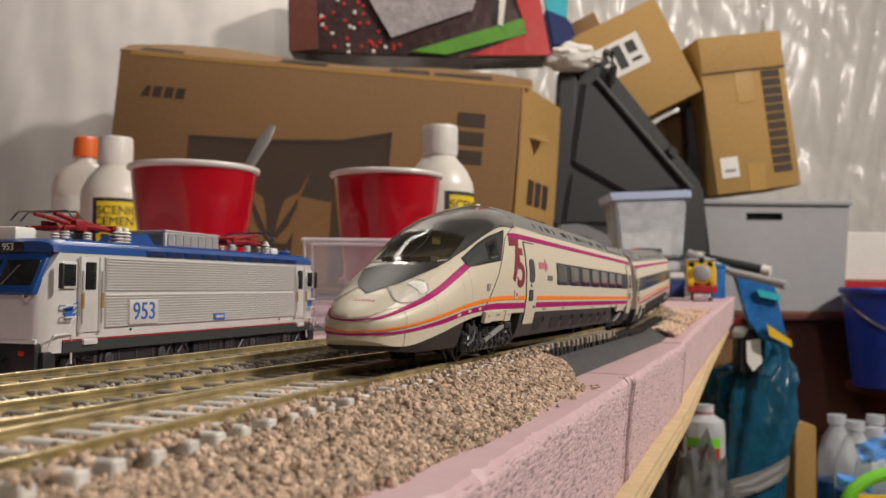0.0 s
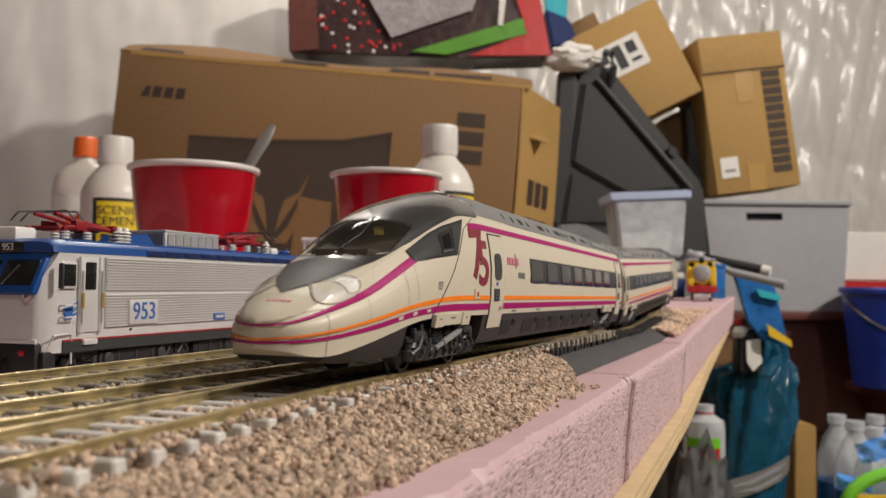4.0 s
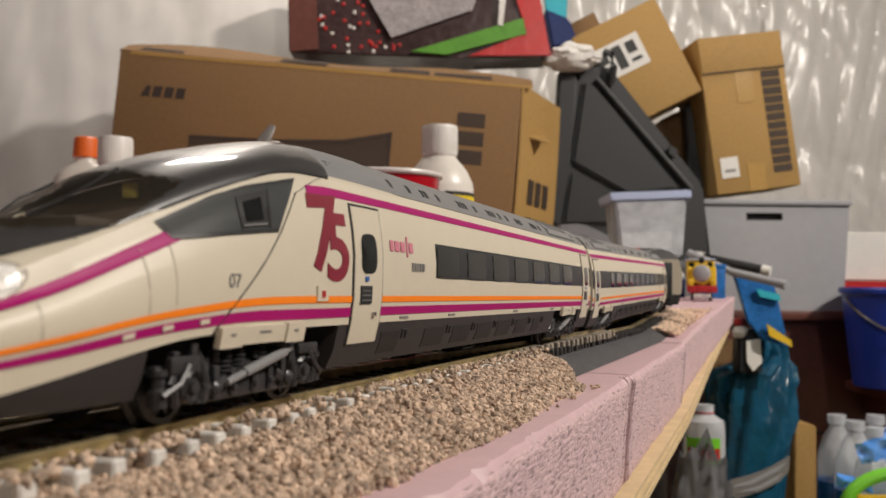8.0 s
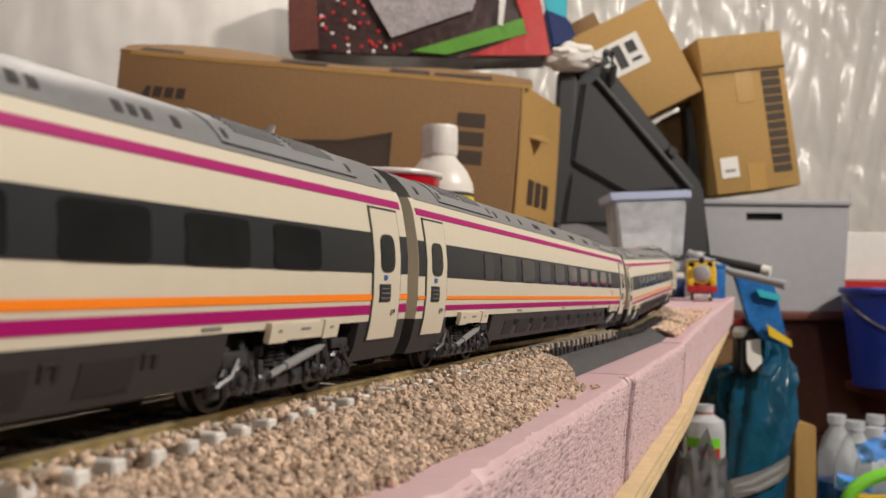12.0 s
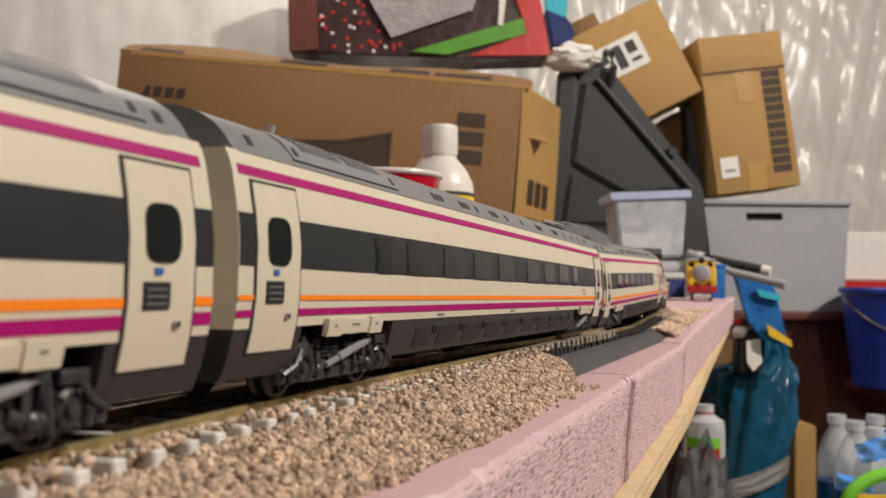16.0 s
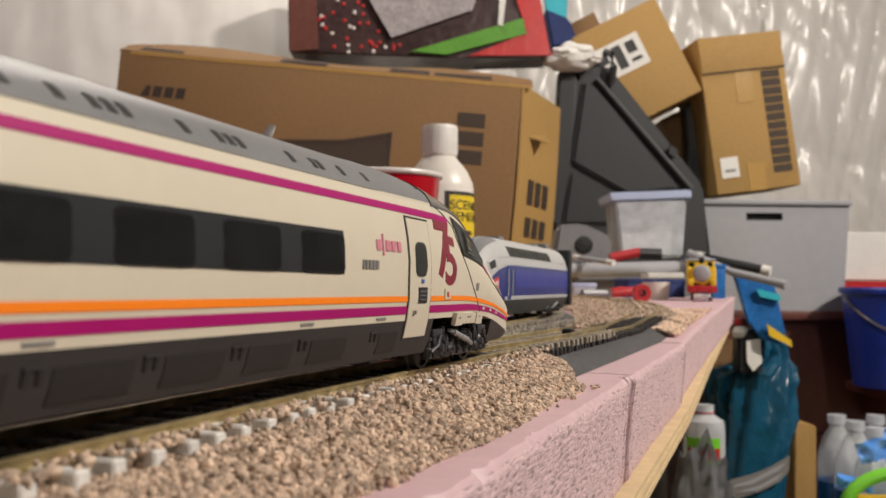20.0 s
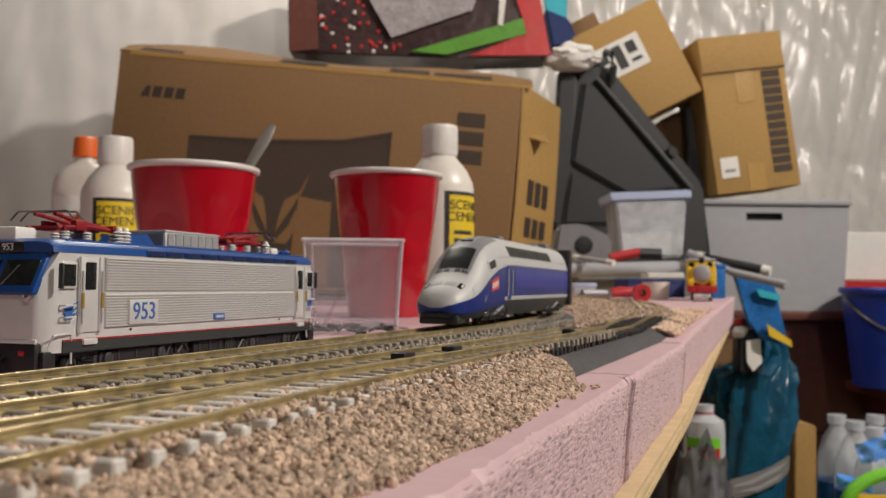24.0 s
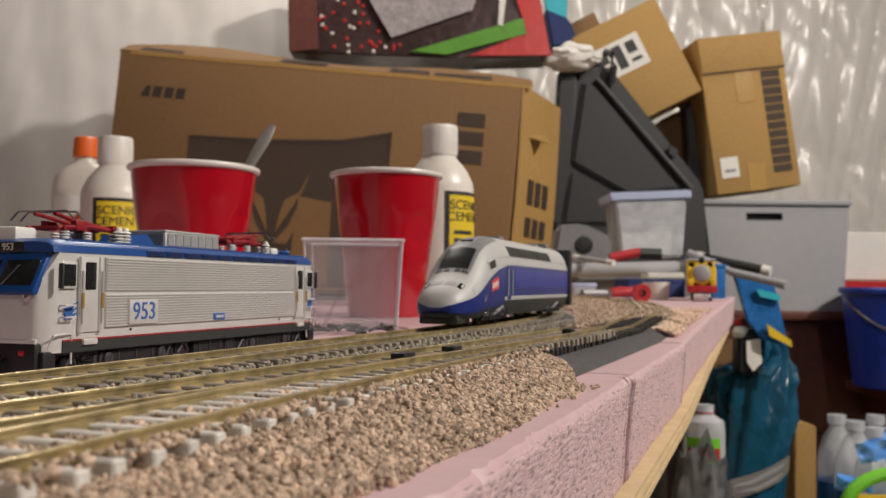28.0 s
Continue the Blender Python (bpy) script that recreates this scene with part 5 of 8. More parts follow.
        sp = part("builder_plate", box(*sorted((s * 0.0182, s * 0.0188)), -0.0010, 0.0062, 0.0156, 0.0182, 0.0001), "blue_mark", lo, "small blue maker's plate")
        part("plate_bar", box(*sorted((s * 0.0187, s * 0.0190)), 0.0002, 0.0050, 0.0164, 0.0174), "silver", sp)
        for yy in (-0.0480, 0.050):
            part("side_rivet", lathe([(0.0005, 0), (0.0003, 0.0004)], 8, Matrix.Translation((s * 0.0178, yy, 0.0142)) @ pose(0, 0, 0, 0, 90 * s)), "black", lo)
        # underframe boxes
        for y0, y1, z0, z1, mt in ((-0.056, -0.030, 0.0025, 0.0076, "black"), (-0.010, 0.010, 0.0015, 0.0080, "black"), (0.011, 0.018, 0.0020, 0.0080, "bogie"), (0.030, 0.056, 0.0025, 0.0076, "black")):
            ub = part("equipment_box", box(*sorted((s * 0.010, s * 0.0162)), y0, y1, z0, z1, 0.0005), mt, lo, "dark grey underframe box")
            for k in range(3):
                part("box_strap", box(*sorted((s * 0.0160, s * 0.0165)), y0 + (y1 - y0) * (k + 0.5) / 3 - 0.0004, y0 + (y1 - y0) * (k + 0.5) / 3 + 0.0004, z0 + 0.0004, z1 - 0.0004), "bogie", ub)
        for y0, y1, z0, z1 in ((-0.0765, -0.0700, 0.0030, 0.0070), (-0.0285, -0.0215, 0.0020, 0.0068), (-0.0205, -0.0125, 0.0040, 0.0082), (0.0195, 0.0275, 0.0030, 0.0072), (0.0575, 0.0625, 0.0030, 0.0070), (0.0660, 0.0740, 0.0022, 0.0066)):
            eb = part("equipment_box", box(*sorted((s * 0.0120, s * 0.0156)), y0, y1, z0, z1, 0.0004), "black", lo)
            part("box_rod", tube([(s * 0.0160, y0 + 0.0008, z0 + 0.0006), (s * 0.0164, (y0 + y1) / 2, z1), (s * 0.0160, y1 - 0.0008, z0 + 0.0010)], 0.0004, 6), "bogie", eb)
        for yy in (-0.064, -0.047, -0.040, -0.025, 0.024, 0.040, 0.047, 0.064):
            for k in range(4):
                part("spring_coil", lathe([(0.0013, -0.0003), (0.0017, 0), (0.0013, 0.0003)], 10, pose(s * 0.0142, yy, 0.0030 + 0.0010 * k)), "bogie", lo)
    for s in (-1, 1):
        for e in (-1, 1):
            tf = box(*sorted((s * 0.0132, s * 0.0150)), e * 0.0435 - 0.0235, e * 0.0435 + 0.0235, 0.0054, 0.0072, 0.0004)
            for q in (-0.0135, 0.0135):
                add_box(tf, *sorted((s * 0.0134, s * 0.0160)), e * 0.0435 + q - 0.0032, e * 0.0435 + q + 0.0032, 0.0026, 0.0074, 0.0005)
                add_lathe(tf, [(0.0020, 0), (0.0021, 0.0010), (0.0012, 0.0014), (0.0001, 0.0015)], 14, Matrix.Translation((s * 0.0160, e * 0.0435 + q, 0.0052)) @ pose(0, 0, 0, 0, 90 * s))
                for g in (-0.0052, 0.0052):
                    add_tube(tf, [(s * 0.0148, e * 0.0435 + q + g, 0.0030), (s * 0.0154, e * 0.0435 + q + g, 0.0068)], 0.0011, 8)
            add_box(tf, *sorted((s * 0.0136, s * 0.0156)), e * 0.0435 - 0.0050, e * 0.0435 + 0.0050, 0.0034, 0.0062, 0.0005)
            part("truck_frame", tf, "bogie", lo, "dark grey cast truck side frame")
    for y in (-0.057, -0.030, 0.030, 0.057):
        part("wheelset", WHEELSET, "wheel", lo, "blackened metal wheelset", pose(0, y, WHEEL_R))
    part("underframe", box(-0.0145, 0.0145, -0.079, 0.079, 0.0060, 0.0086), "black", lo, "black underframe")
    for e in (-1, 1):
        # cab fronts: blue surround, windscreens, number board, lamps, pilot
        rake = Matrix.Translation((0, e * 0.0838, 0.0318)) @ pose(0, 0, 0, e * 28)
        sur = part("cab_surround", box(-0.0150, 0.0150, -0.0012, 0.0012, -0.0068, 0.0066, 0.0008), "blue_roof", lo, "blue windscreen surround", rake)
        for s in (-1, 1):
            pn = part("windscreen", box(0.0010 * s if s > 0 else -0.0135, 0.0135 if s > 0 else -0.0010, *sorted((e * 0.0010, e * 0.0015)), -0.0045, 0.0040, 0.0002), "pane", sur, "dark windscreen")
            part("wiper", tube([(s * 0.003, e * 0.0018, -0.0046), (s * 0.007, e * 0.0020, 0.002)], 0.00025, 5), "steel", sur)
            part("marker_lamp", lathe([(0.0016, 0), (0.0019, 0.0012), (0.0008, 0.0016), (0.0002, 0.0010)], 14, Matrix.Translation((s * 0.0118, e * 0.0856, 0.0255)) @ pose(0, 0, 0, -90 * e)), "steel", lo, "round bright metal lamp")
            part("tail_lamp", box(s * 0.0105 - 0.0010, s * 0.0105 + 0.0010, *sorted((e * 0.0855, e * 0.0872)), 0.0079, 0.0094, 0.0003), "red", lo, "red tail lamp")
            part("plug_socket", lathe([(0.0011, 0), (0.0013, 0.0008), (0.0002, 0.0009)], 10, Matrix.Translation((s * 0.0065, e * 0.0856, 0.0086)) @ pose(0, 0, 0, -90 * e)), "blue_mark" if s > 0 else "white", lo)
            part("corner_step", box(s * 0.0150 - 0.0018, s * 0.0150 + 0.0018, *sorted((e * 0.080, e * 0.0850)), 0.0008, 0.0090, 0.0004), "black", lo, "dark corner step")
            part("air_hose", tube([(s * 0.0040, e * 0.0860, 0.0080), (s * 0.0040, e * 0.0885, 0.0060), (s * 0.0042, e * 0.0882, 0.0010)], 0.0006, 6), "black", lo, "black hanging hose")
        nb = part("number_board", box(-0.0055, 0.0055, *sorted((e * 0.0795, e * 0.0822)), 0.0382, 0.0415, 0.0003), "black", lo, "black board with white figures")
        part("number", text_mesh("953", 0.0030, "white", 0.0001), "white", nb, "", Matrix.Translation((0, e * 0.0823, 0.0398)) @ pose(0, 0, 0, 0, 0, 0 if e < 0 else 180))
        part("pilot", box(-0.0152, 0.0152, *sorted((e * 0.0800, e * 0.0866)), 0.0015, 0.0116, 0.0006), "black", lo, "black pilot")
        part("coupler", box(-0.0018, 0.0018, *sorted((e * 0.0862, e * 0.0915)), 0.0045, 0.0075, 0.0005), "black", lo, "black coupler")
        part("rail_guard", box(-0.015, 0.015, *sorted((e * 0.0855, e * 0.0864)), 0.0112, 0.0126, 0.0002), "silver", lo)
    # roof equipment
    pantograph(lo, -0.0560, False)
    pantograph(lo, 0.0420, True)
    part("air_unit", box(-0.0130, 0.0005, -0.0800, -0.0715, 0.0412, 0.0462, 0.0008), "white", lo, "white roof unit")
    part("roof_hump", sweep_hull([[(0.0070, y, 0.042), (0.0060, y, zt), (-0.0060, y, zt), (-0.0070, y, 0.042)] for y, zt in ((-0.0370, 0.0430), (-0.0335, 0.0462), (-0.0250, 0.0468), (-0.0205, 0.0430))]), "blue_roof", lo, "blue roof fairing")
    gr = part("resistor_box", box(-0.0085, 0.0085, -0.0180, 0.0165, 0.0422, 0.0482, 0.0003), "silver", lo, "grey mesh-sided resistor box")
    part("box_lid", box(-0.0089, 0.0089, -0.0184, 0.0169, 0.0482, 0.0488, 0.0001), "silver", gr)
    for k in range(7):
        gp = part("grid_panel", box(0.0084, 0.0087, -0.0168 + k * 0.0048, -0.0128 + k * 0.0048, 0.0430, 0.0476), "grey_plastic", gr)
        bm = bmesh.new()
        for q in range(5):
            add_box(bm, 0.0087, 0.0091, -0.0166 + k * 0.0048 + q * 0.0008, -0.0163 + k * 0.0048 + q * 0.0008, 0.0432, 0.0474)
        part("grid_bar", bm, "silver", gp)
    for e in (-1, 1):
        part("end_mesh", box(-0.0078, 0.0078, *sorted((e * 0.0172 - 0.0008, e * 0.0175 - 0.0008)), 0.0430, 0.0476), "grey_plastic", gr)
    for y in (-0.0440, -0.0405, 0.0530):
        for s in (-1, 1):
            bm = bmesh.new()
            for k in range(4):
                add_lathe(bm, [(0.0010, 0.0011 * k), (0.0021, 0.0011 * k + 0.0005), (0.0010, 0.0011 * k + 0.0011)], 12, pose(s * 0.0090, y, 0.0424))
            add_lathe(bm, [(0.0012, 0.0044), (0.0009, 0.0055), (0.0001, 0.0057)], 12, pose(s * 0.0090, y, 0.0424))
            part("insulator", bm, "white", lo, "white ribbed insulator")
    part("air_unit", box(0.0010, 0.0080, 0.0600, 0.0660, 0.0422, 0.0455, 0.0008), "white", lo, "white roof unit")
    for s in (-1, 0, 1):
        part("air_horn", lathe([(0.0006, 0), (0.0007, 0.0040), (0.0013, 0.0052), (0.0002, 0.0050)], 10, Matrix.Translation((s * 0.003 + 0.004, 0.0705, 0.0440)) @ pose(0, 0, 0, -90)), "blue_roof", lo, "blue air horn")
    part("roof_pipe", tube([(0.0150, -0.075, 0.0421), (0.0150, 0.075, 0.0421)], 0.0004, 6), "blue_roof", lo)
    return lo


locomotive()

# ---- the parked silver and blue power car ----
P_NOSE = [(0, 46.2, 15.6, 4.2), (150, 46.2, 15.6, 4.2), (172, 46.0, 15.6, 4.2), (186, 44.6, 15.5, 4.2), (195, 42.2, 15.4, 4.2), (204, 38.4, 15.3, 4.2), (211, 33.4, 15.0, 4.2), (217.5, 27.9, 14.6, 4.2),
          (224, 23.8, 13.9, 4.2), (231, 20.9, 12.7, 4.2), (236, 18.6, 11.4, 4.3), (239.5, 16.4, 9.6, 4.6), (241.6, 14.2, 7.8, 5.2), (242.6, 12.2, 6.0, 6.2), (243.2, 10.4, 3.0, 7.6)]
P_SIDE = [(4.2, 12.4), (8, 14.2), (12, 15.2), (18, 15.6), (27, 15.6), (31, 15.2), (36, 14.0), (40, 12.2), (43, 9.8), (45, 6.6), (46, 3.2), (46.2, 0.0)]


def pskin(d, zp, side=1.0, off=0.0):
    h, w, b = (float(np.interp(d, [q[0] for q in P_NOSE], [q[k] for q in P_NOSE])) for k in (1, 2, 3))
    zs, xs = [p[0] for p in P_SIDE], [p[1] for p in P_SIDE]
    i, i1, i2 = (float(np.interp(zp + q, zs, xs)) for q in (0, -0.4, 0.4))
    ln = math.hypot(0.8, i1 - i2)
    return Vector((side * (i * w / 15.6 + off * 0.8 / ln), -d + 127, b + (zp - 4.2) * (h - b) / 42.0 + off * (i1 - i2) / ln)) / 1000


def ppanel(d0, d1, low, high, side, off=0.12, nd=None, nz=4):
    """A piece of the power car's skin; low and high may be functions of the distance."""
    bm = bmesh.new()
    nd = nd or max(1, int(abs(d1 - d0) / 6))
    rows = []
    for i in range(nd + 1):
        d = d0 + (d1 - d0) * i / nd
        a = low(d) if callable(low) else low
        b = high(d) if callable(high) else high
        rows.append([bm.verts.new(pskin(d, a + (b - a) * k / nz, side, off)) for k in range(nz + 1)] + [bm.verts.new(pskin(d, b, side, off - 0.5)), bm.verts.new(pskin(d, a, side, off - 0.5))])
    for a, b in zip(rows, rows[1:]):
        for k in range(nz + 3):
            bm.faces.new((a[k], a[(k + 1) % (nz + 3)], b[(k + 1) % (nz + 3)], b[k]))
    bm.faces.new(rows[0])
    bm.faces.new(rows[-1])
    return bm


def power_car():
    pc = thing("model_power_car", pose(-0.1520, 0.4915, RAIL_TOP, 0, 0, 2.4), "silver and navy blue model high-speed power car", "model train")
    def phull(d0, d1, z0, z1, nd, closed):
        bm = bmesh.new()
        zs = sorted({z0, z1, *[p[0] for p in P_SIDE if z0 < p[0] < z1]})
        rings = []
        for i in range(nd + 1):
            d = d0 + (d1 - d0) * i / nd
            left = [pskin(d, z, -1) for z in reversed(zs)]
            rings.append([pskin(d, z, 1) for z in zs] + (left[1:] if closed else left))
        return sweep_hull(rings)
    part("body", phull(0, 243.2, 12.2, 46.2, 110, True), "silver_tgv", pc, "silver grey body shell")
    part("skirt", phull(0, 241.4, 4.2, 12.2, 60, False), "dark_grey", pc, "dark grey skirt")
    top = lambda d: float(np.interp(d, [0, 168, 182, 200, 215, 230, 238, 242.6], [30.6, 30.6, 29.6, 28.0, 27.2, 26.8, 28.0, 31.0]))
    rings = []
    for i in range(9):
        d = 234 + (243.3 - 234) * i / 8
        lv = [12.0 + (top(d) - 12.0) * k / 6 for k in range(7)]
        rings.append([pskin(d, z, 1, 0.16) for z in lv] + [pskin(d, z, -1, 0.16) for z in reversed(lv)])
    part("blue_nose", sweep_hull(rings), "blue_tgv", pc, "navy blue band round the nose")
    for s in (1, -1):
        part("blue_side", ppanel(0, 242.3, 14.3, top, s, nd=80), "blue_tgv", pc, "navy blue side panel")
        part("blue_inset", ppanel(4, 156, 19.0, 28.6, s, 0.22), "blue_inset", pc, "brighter blue inset panel")
        part("roof_step", ppanel(0, 176, 31.0, 31.7, s, 0.22), "silver_tgv", pc)
        part("white_line", ppanel(0, 176, 12.6, 13.9, s), "silver_tgv", pc, "pale line along the sill")
        part("lower_blue", ppanel(176, 242.2, 9.5, 14.4, s), "blue_tgv", pc, "navy blue lower nose")
        part("cab_window", ppanel(192.6, 202.4, lambda d: 31.2 + (d - 191) * 0.10, lambda d: 35.2 + (d - 191) * 0.10, s, 0.3), "band", pc, "dark cab side window")
        part("cab_door", ppanel(164, 171, 12.6, 30, s, 0.25), "blue_tgv", pc, "blue cab door")
        for dd in (162.6, 171.6):
            part("door_handle", ppanel(dd, dd + 0.9, 14.6, 28.6, s, 0.8), "silver_tgv", pc, "pale vertical door rail")
        part("cab_window_frame", ppanel(191.0, 204.0, lambda d: 30.2 + (d - 191) * 0.10, lambda d: 36.2 + (d - 191) * 0.10, s, 0.2), "silver_tgv", pc, "silver window surround")
        part("nose_hatch", ppanel(219, 226, 29, 36, s, 0.15), "silver_tgv", pc, "access hatch")
        part("operator_badge", ppanel(190.0, 203.0, 19.2, 25.6, s, 0.3), "badge_red", pc, "red square badge with pale bars")
        for k in range(4):
            part("badge_bar", ppanel(191.6 + k * 2.8, 193.4 + k * 2.8, 20.8, 23.8, s, 0.4, 1), "white", pc)
        part("grille_recess", ppanel(52, 162, 35.6, 41.0, s, 0.10), "vent", pc, "dark roof grille")
        for k in range(22):
            part("grille_slat", ppanel(53 + k * 5.0, 56.4 + k * 5.0, 36.0, 40.6, s, 0.30, 1), "dark_grey", pc)
        part("headlamp", ppanel(229.2, 233.4, 40.6, 43.6, s, 0.3), "pane", pc, "dark lamp cluster")
        part("lamp_lens", ppanel(230.2, 232.2, 41.0, 42.2, s, 0.5, 1), "lampglass", pc)
        part("roof_seam", ppanel(0, 186, 35.0, 35.2, s, 0.1), "grey_mark", pc)
        for k in range(3):
            part("side_bar", ppanel(210.0, 214.0, 15.6 + 1.6 * k, 16.2 + 1.6 * k, s, 0.25, 1), "grey_mark", pc)
    bm = bmesh.new()
    rows = []
    for i in range(25):
        d = 172 + (220.5 - 172) * i / 24
        low = float(np.interp(d, [172, 186, 204, 220.5], [43.4, 43.0, 43.2, 43.4]))
        zs = [low + (46.2 - low) * k / 5 for k in range(6)]
        rows.append([bm.verts.new(p) for p in [pskin(d, z, 1, 0.2) for z in zs] + [pskin(d, z, -1, 0.2) for z in reversed(zs[:-1])]])
    for a, b in zip(rows, rows[1:]):
        for k in range(len(a) - 1):
            bm.faces.new((a[k], a[k + 1], b[k + 1], b[k]))
    part("cab_roof", bm, "grey_plastic", pc, "mid grey cab roof")
    bm = bmesh.new()
    rows = []
    for i in range(11):
        d = 203.5 + (217.5 - 203.5) * i / 10
        zs = [44.35 + 1.85 * k / 5 for k in range(6)]
        rows.append([bm.verts.new(p) for p in [pskin(d, z, 1, 0.45) for z in zs] + [pskin(d, z, -1, 0.45) for z in reversed(zs[:-1])]])
    for a, b in zip(rows, rows[1:]):
        for k in range(len(a) - 1):
            bm.faces.new((a[k], a[k + 1], b[k + 1], b[k]))
    ws = part("windscreen", bm, "screen_dark", pc, "dark windscreen")
    for s in (1, -1):
        for z0, z1 in ((44.0, 44.6), (44.9, 45.4), (45.7, 46.1)):
            part("vent_slot", ppanel(218.3, 220.0, z0, z1, s, 0.35, 1), "vent", pc, "black slot below the windscreen")
    part("roof_lamp", box(-0.003, 0.003, -0.0680, -0.0640, 0.0405, 0.0430, 0.0003), "band", pc, "black roof lamp")
    for s in (1, -1):
        part("front_plate", ppanel(229.8, 233.0, 44.4, 46.15, s, 0.2), "bin", pc, "bright plate between the lamps")
    part("plough", box(-0.0095, 0.0095, -0.1125, -0.096, 0.0018, 0.0060, 0.0012), "dark_grey", pc, "dark nose skirt")
    gw = part("gangway_frame", box(-0.0166, 0.0166, 0.1270, 0.1385, 0.0060, 0.0455, 0.0010), "black", pc, "open black rear gangway")
    part("gangway_rim", box(-0.0152, -0.0105, 0.1385, 0.1400, 0.0060, 0.0452, 0.0005), "dark_grey", gw)
    part("gangway_rim", box(0.0105, 0.0152, 0.1385, 0.1400, 0.0060, 0.0452, 0.0005), "dark_grey", gw)
    for y, h in ((-0.020, 0.0012), (0.070, 0.0012), (0.105, 0.0030)):
        part("roof_box", box(-0.004, 0.004, y, y + 0.012, 0.0458, 0.0462 + h, 0.0003), "grey_plastic", pc)
    for y in (-0.060, 0.085):
        bogie(pc, y)
    return pc


power_car()



# ---- things on the layout ----
def cup(name, m, label, dents, tall=1.0):
    c = thing(name, m, label, "cup", "red cups")
    bm = bmesh.new()
    prof = [(0.0285, 0.0015), (0.0305, 0), (0.0312, 0.004), (0.0330, 0.022), (0.0345, 0.028), (0.0365, 0.046), *[(0.0365 + 0.0063 * q / 12, 0.046 + 0.047 * q / 12) for q in range(1, 13)], (0.0452, 0.116),
            (0.0443, 0.116), (0.0410, 0.088), (0.0376, 0.060), (0.0300, 0.004)]
    add_lathe(bm, prof, 64)
    for v in bm.verts:
        a = math.atan2(v.co.y, v.co.x)
        for k in range(dents):
            c0 = -2.1 + k * 2 * math.pi / dents
            da = (a - c0 + math.pi) % (2 * math.pi) - math.pi
            g = math.exp(-((da / 0.26) ** 2) - ((v.co.z - 0.070) / 0.013) ** 2)
            f_ = 1 - 0.14 * g
            v.co.x *= f_
            v.co.y *= f_
    for v in bm.verts:
        v.co.z *= tall
    part("wall", bm, "cup", c, "glossy red plastic wall with pressed finger dents")
    part("rim", lathe([(0.0452, 0.1160), (0.0475, 0.1170), (0.0480, 0.1185), (0.0474, 0.1200), (0.0460, 0.1205), (0.0446, 0.1190)], 64, cap=False), "cup_in", c, "rolled white rim", pose(0, 0, 0.118 * (tall - 1)))
    return c


cup("red_cup", pose(-0.3125, 0.681, 0.0028, 0, 0, 10), "red plastic party cup with a white rolled rim", 4)
cup("red_cup", pose(-0.4075, 0.546, 0, 0, 0, 35), "red plastic party cup with a spoon in it", 4, 0.957)


def spoon():
    sp = thing("metal_spoon", pose(-0.4035, 0.547, 0.0035), "stainless steel spoon leaning in a red cup", "spoon")
    bm = bmesh.new()
    rows = []
    foot, tip = Vector((-0.018, -0.012, 0.0)), Vector((0.0475, 0.024, 0.145))
    d = (tip - foot).normalized()
    side = d.cross(Vector((0.3, -1, 0.2))).normalized()
    up = side.cross(d)
    for i in range(15):
        u = i / 14
        w = 0.0022 + 0.0030 * u ** 2 - (0.0026 if i == 14 else 0)
        p = foot + (tip - foot) * u + up * (0.004 * math.sin(u * 3.0))
        rows.append([bm.verts.new(p + side * w * x + up * z) for x, z in ((-1, 0), (-0.5, 0.0007), (0.5, 0.0007), (1, 0), (0.5, -0.0005), (-0.5, -0.0005))])
    for a, b in zip(rows, rows[1:]):
        for k in range(6):
            bm.faces.new((a[k], a[(k + 1) % 6], b[(k + 1) % 6], b[k]))
    bm.faces.new(rows[0])
    bm.faces.new(rows[-1])
    part("handle", bm, "spoon", sp, "bright tapering handle")
    part("bowl", lathe([(0.0002, -0.004), (0.008, -0.0025), (0.011, 0.0005), (0.0105, 0.0008), (0.0075, -0.0018), (0.0002, -0.0032)], 20, pose(-0.019, -0.013, 0.003)), "steel", sp)


spoon()


def wrap_label(parent, r, z0, z1, a0, a1, material, name="label", off=0.0004, label=""):
    """A paper label that follows a round bottle between two angles, in degrees."""
    bm = bmesh.new()
    cols = []
    for i in range(25):
        a = radians(a0 + (a1 - a0) * i / 24)
        cols.append([bm.verts.new((q * math.cos(a), q * math.sin(a), z)) for q, z in ((r + off, z0), (r + off, z1), (r - 0.001, z1), (r - 0.001, z0))])
    for a, b in zip(cols, cols[1:]):
        for k in range(4):
            bm.faces.new((a[k], b[k], b[(k + 1) % 4], a[(k + 1) % 4]))
    bm.faces.new(cols[0])
    bm.faces.new(cols[-1])
    return part(name, bm, material, parent, label)


def wrapped_text(parent, words, size, r, z, angle, material):
    me = text_mesh(words, size, material, 0.0002)
    for v in me.vertices:
        a = v.co.x / r
        rr = r + 0.0007 - v.co.y
        v.co.x, v.co.y = rr * math.sin(a), -rr * math.cos(a)
    return part("print", me, material, parent, "", pose(0, 0, z, 0, 0, angle))


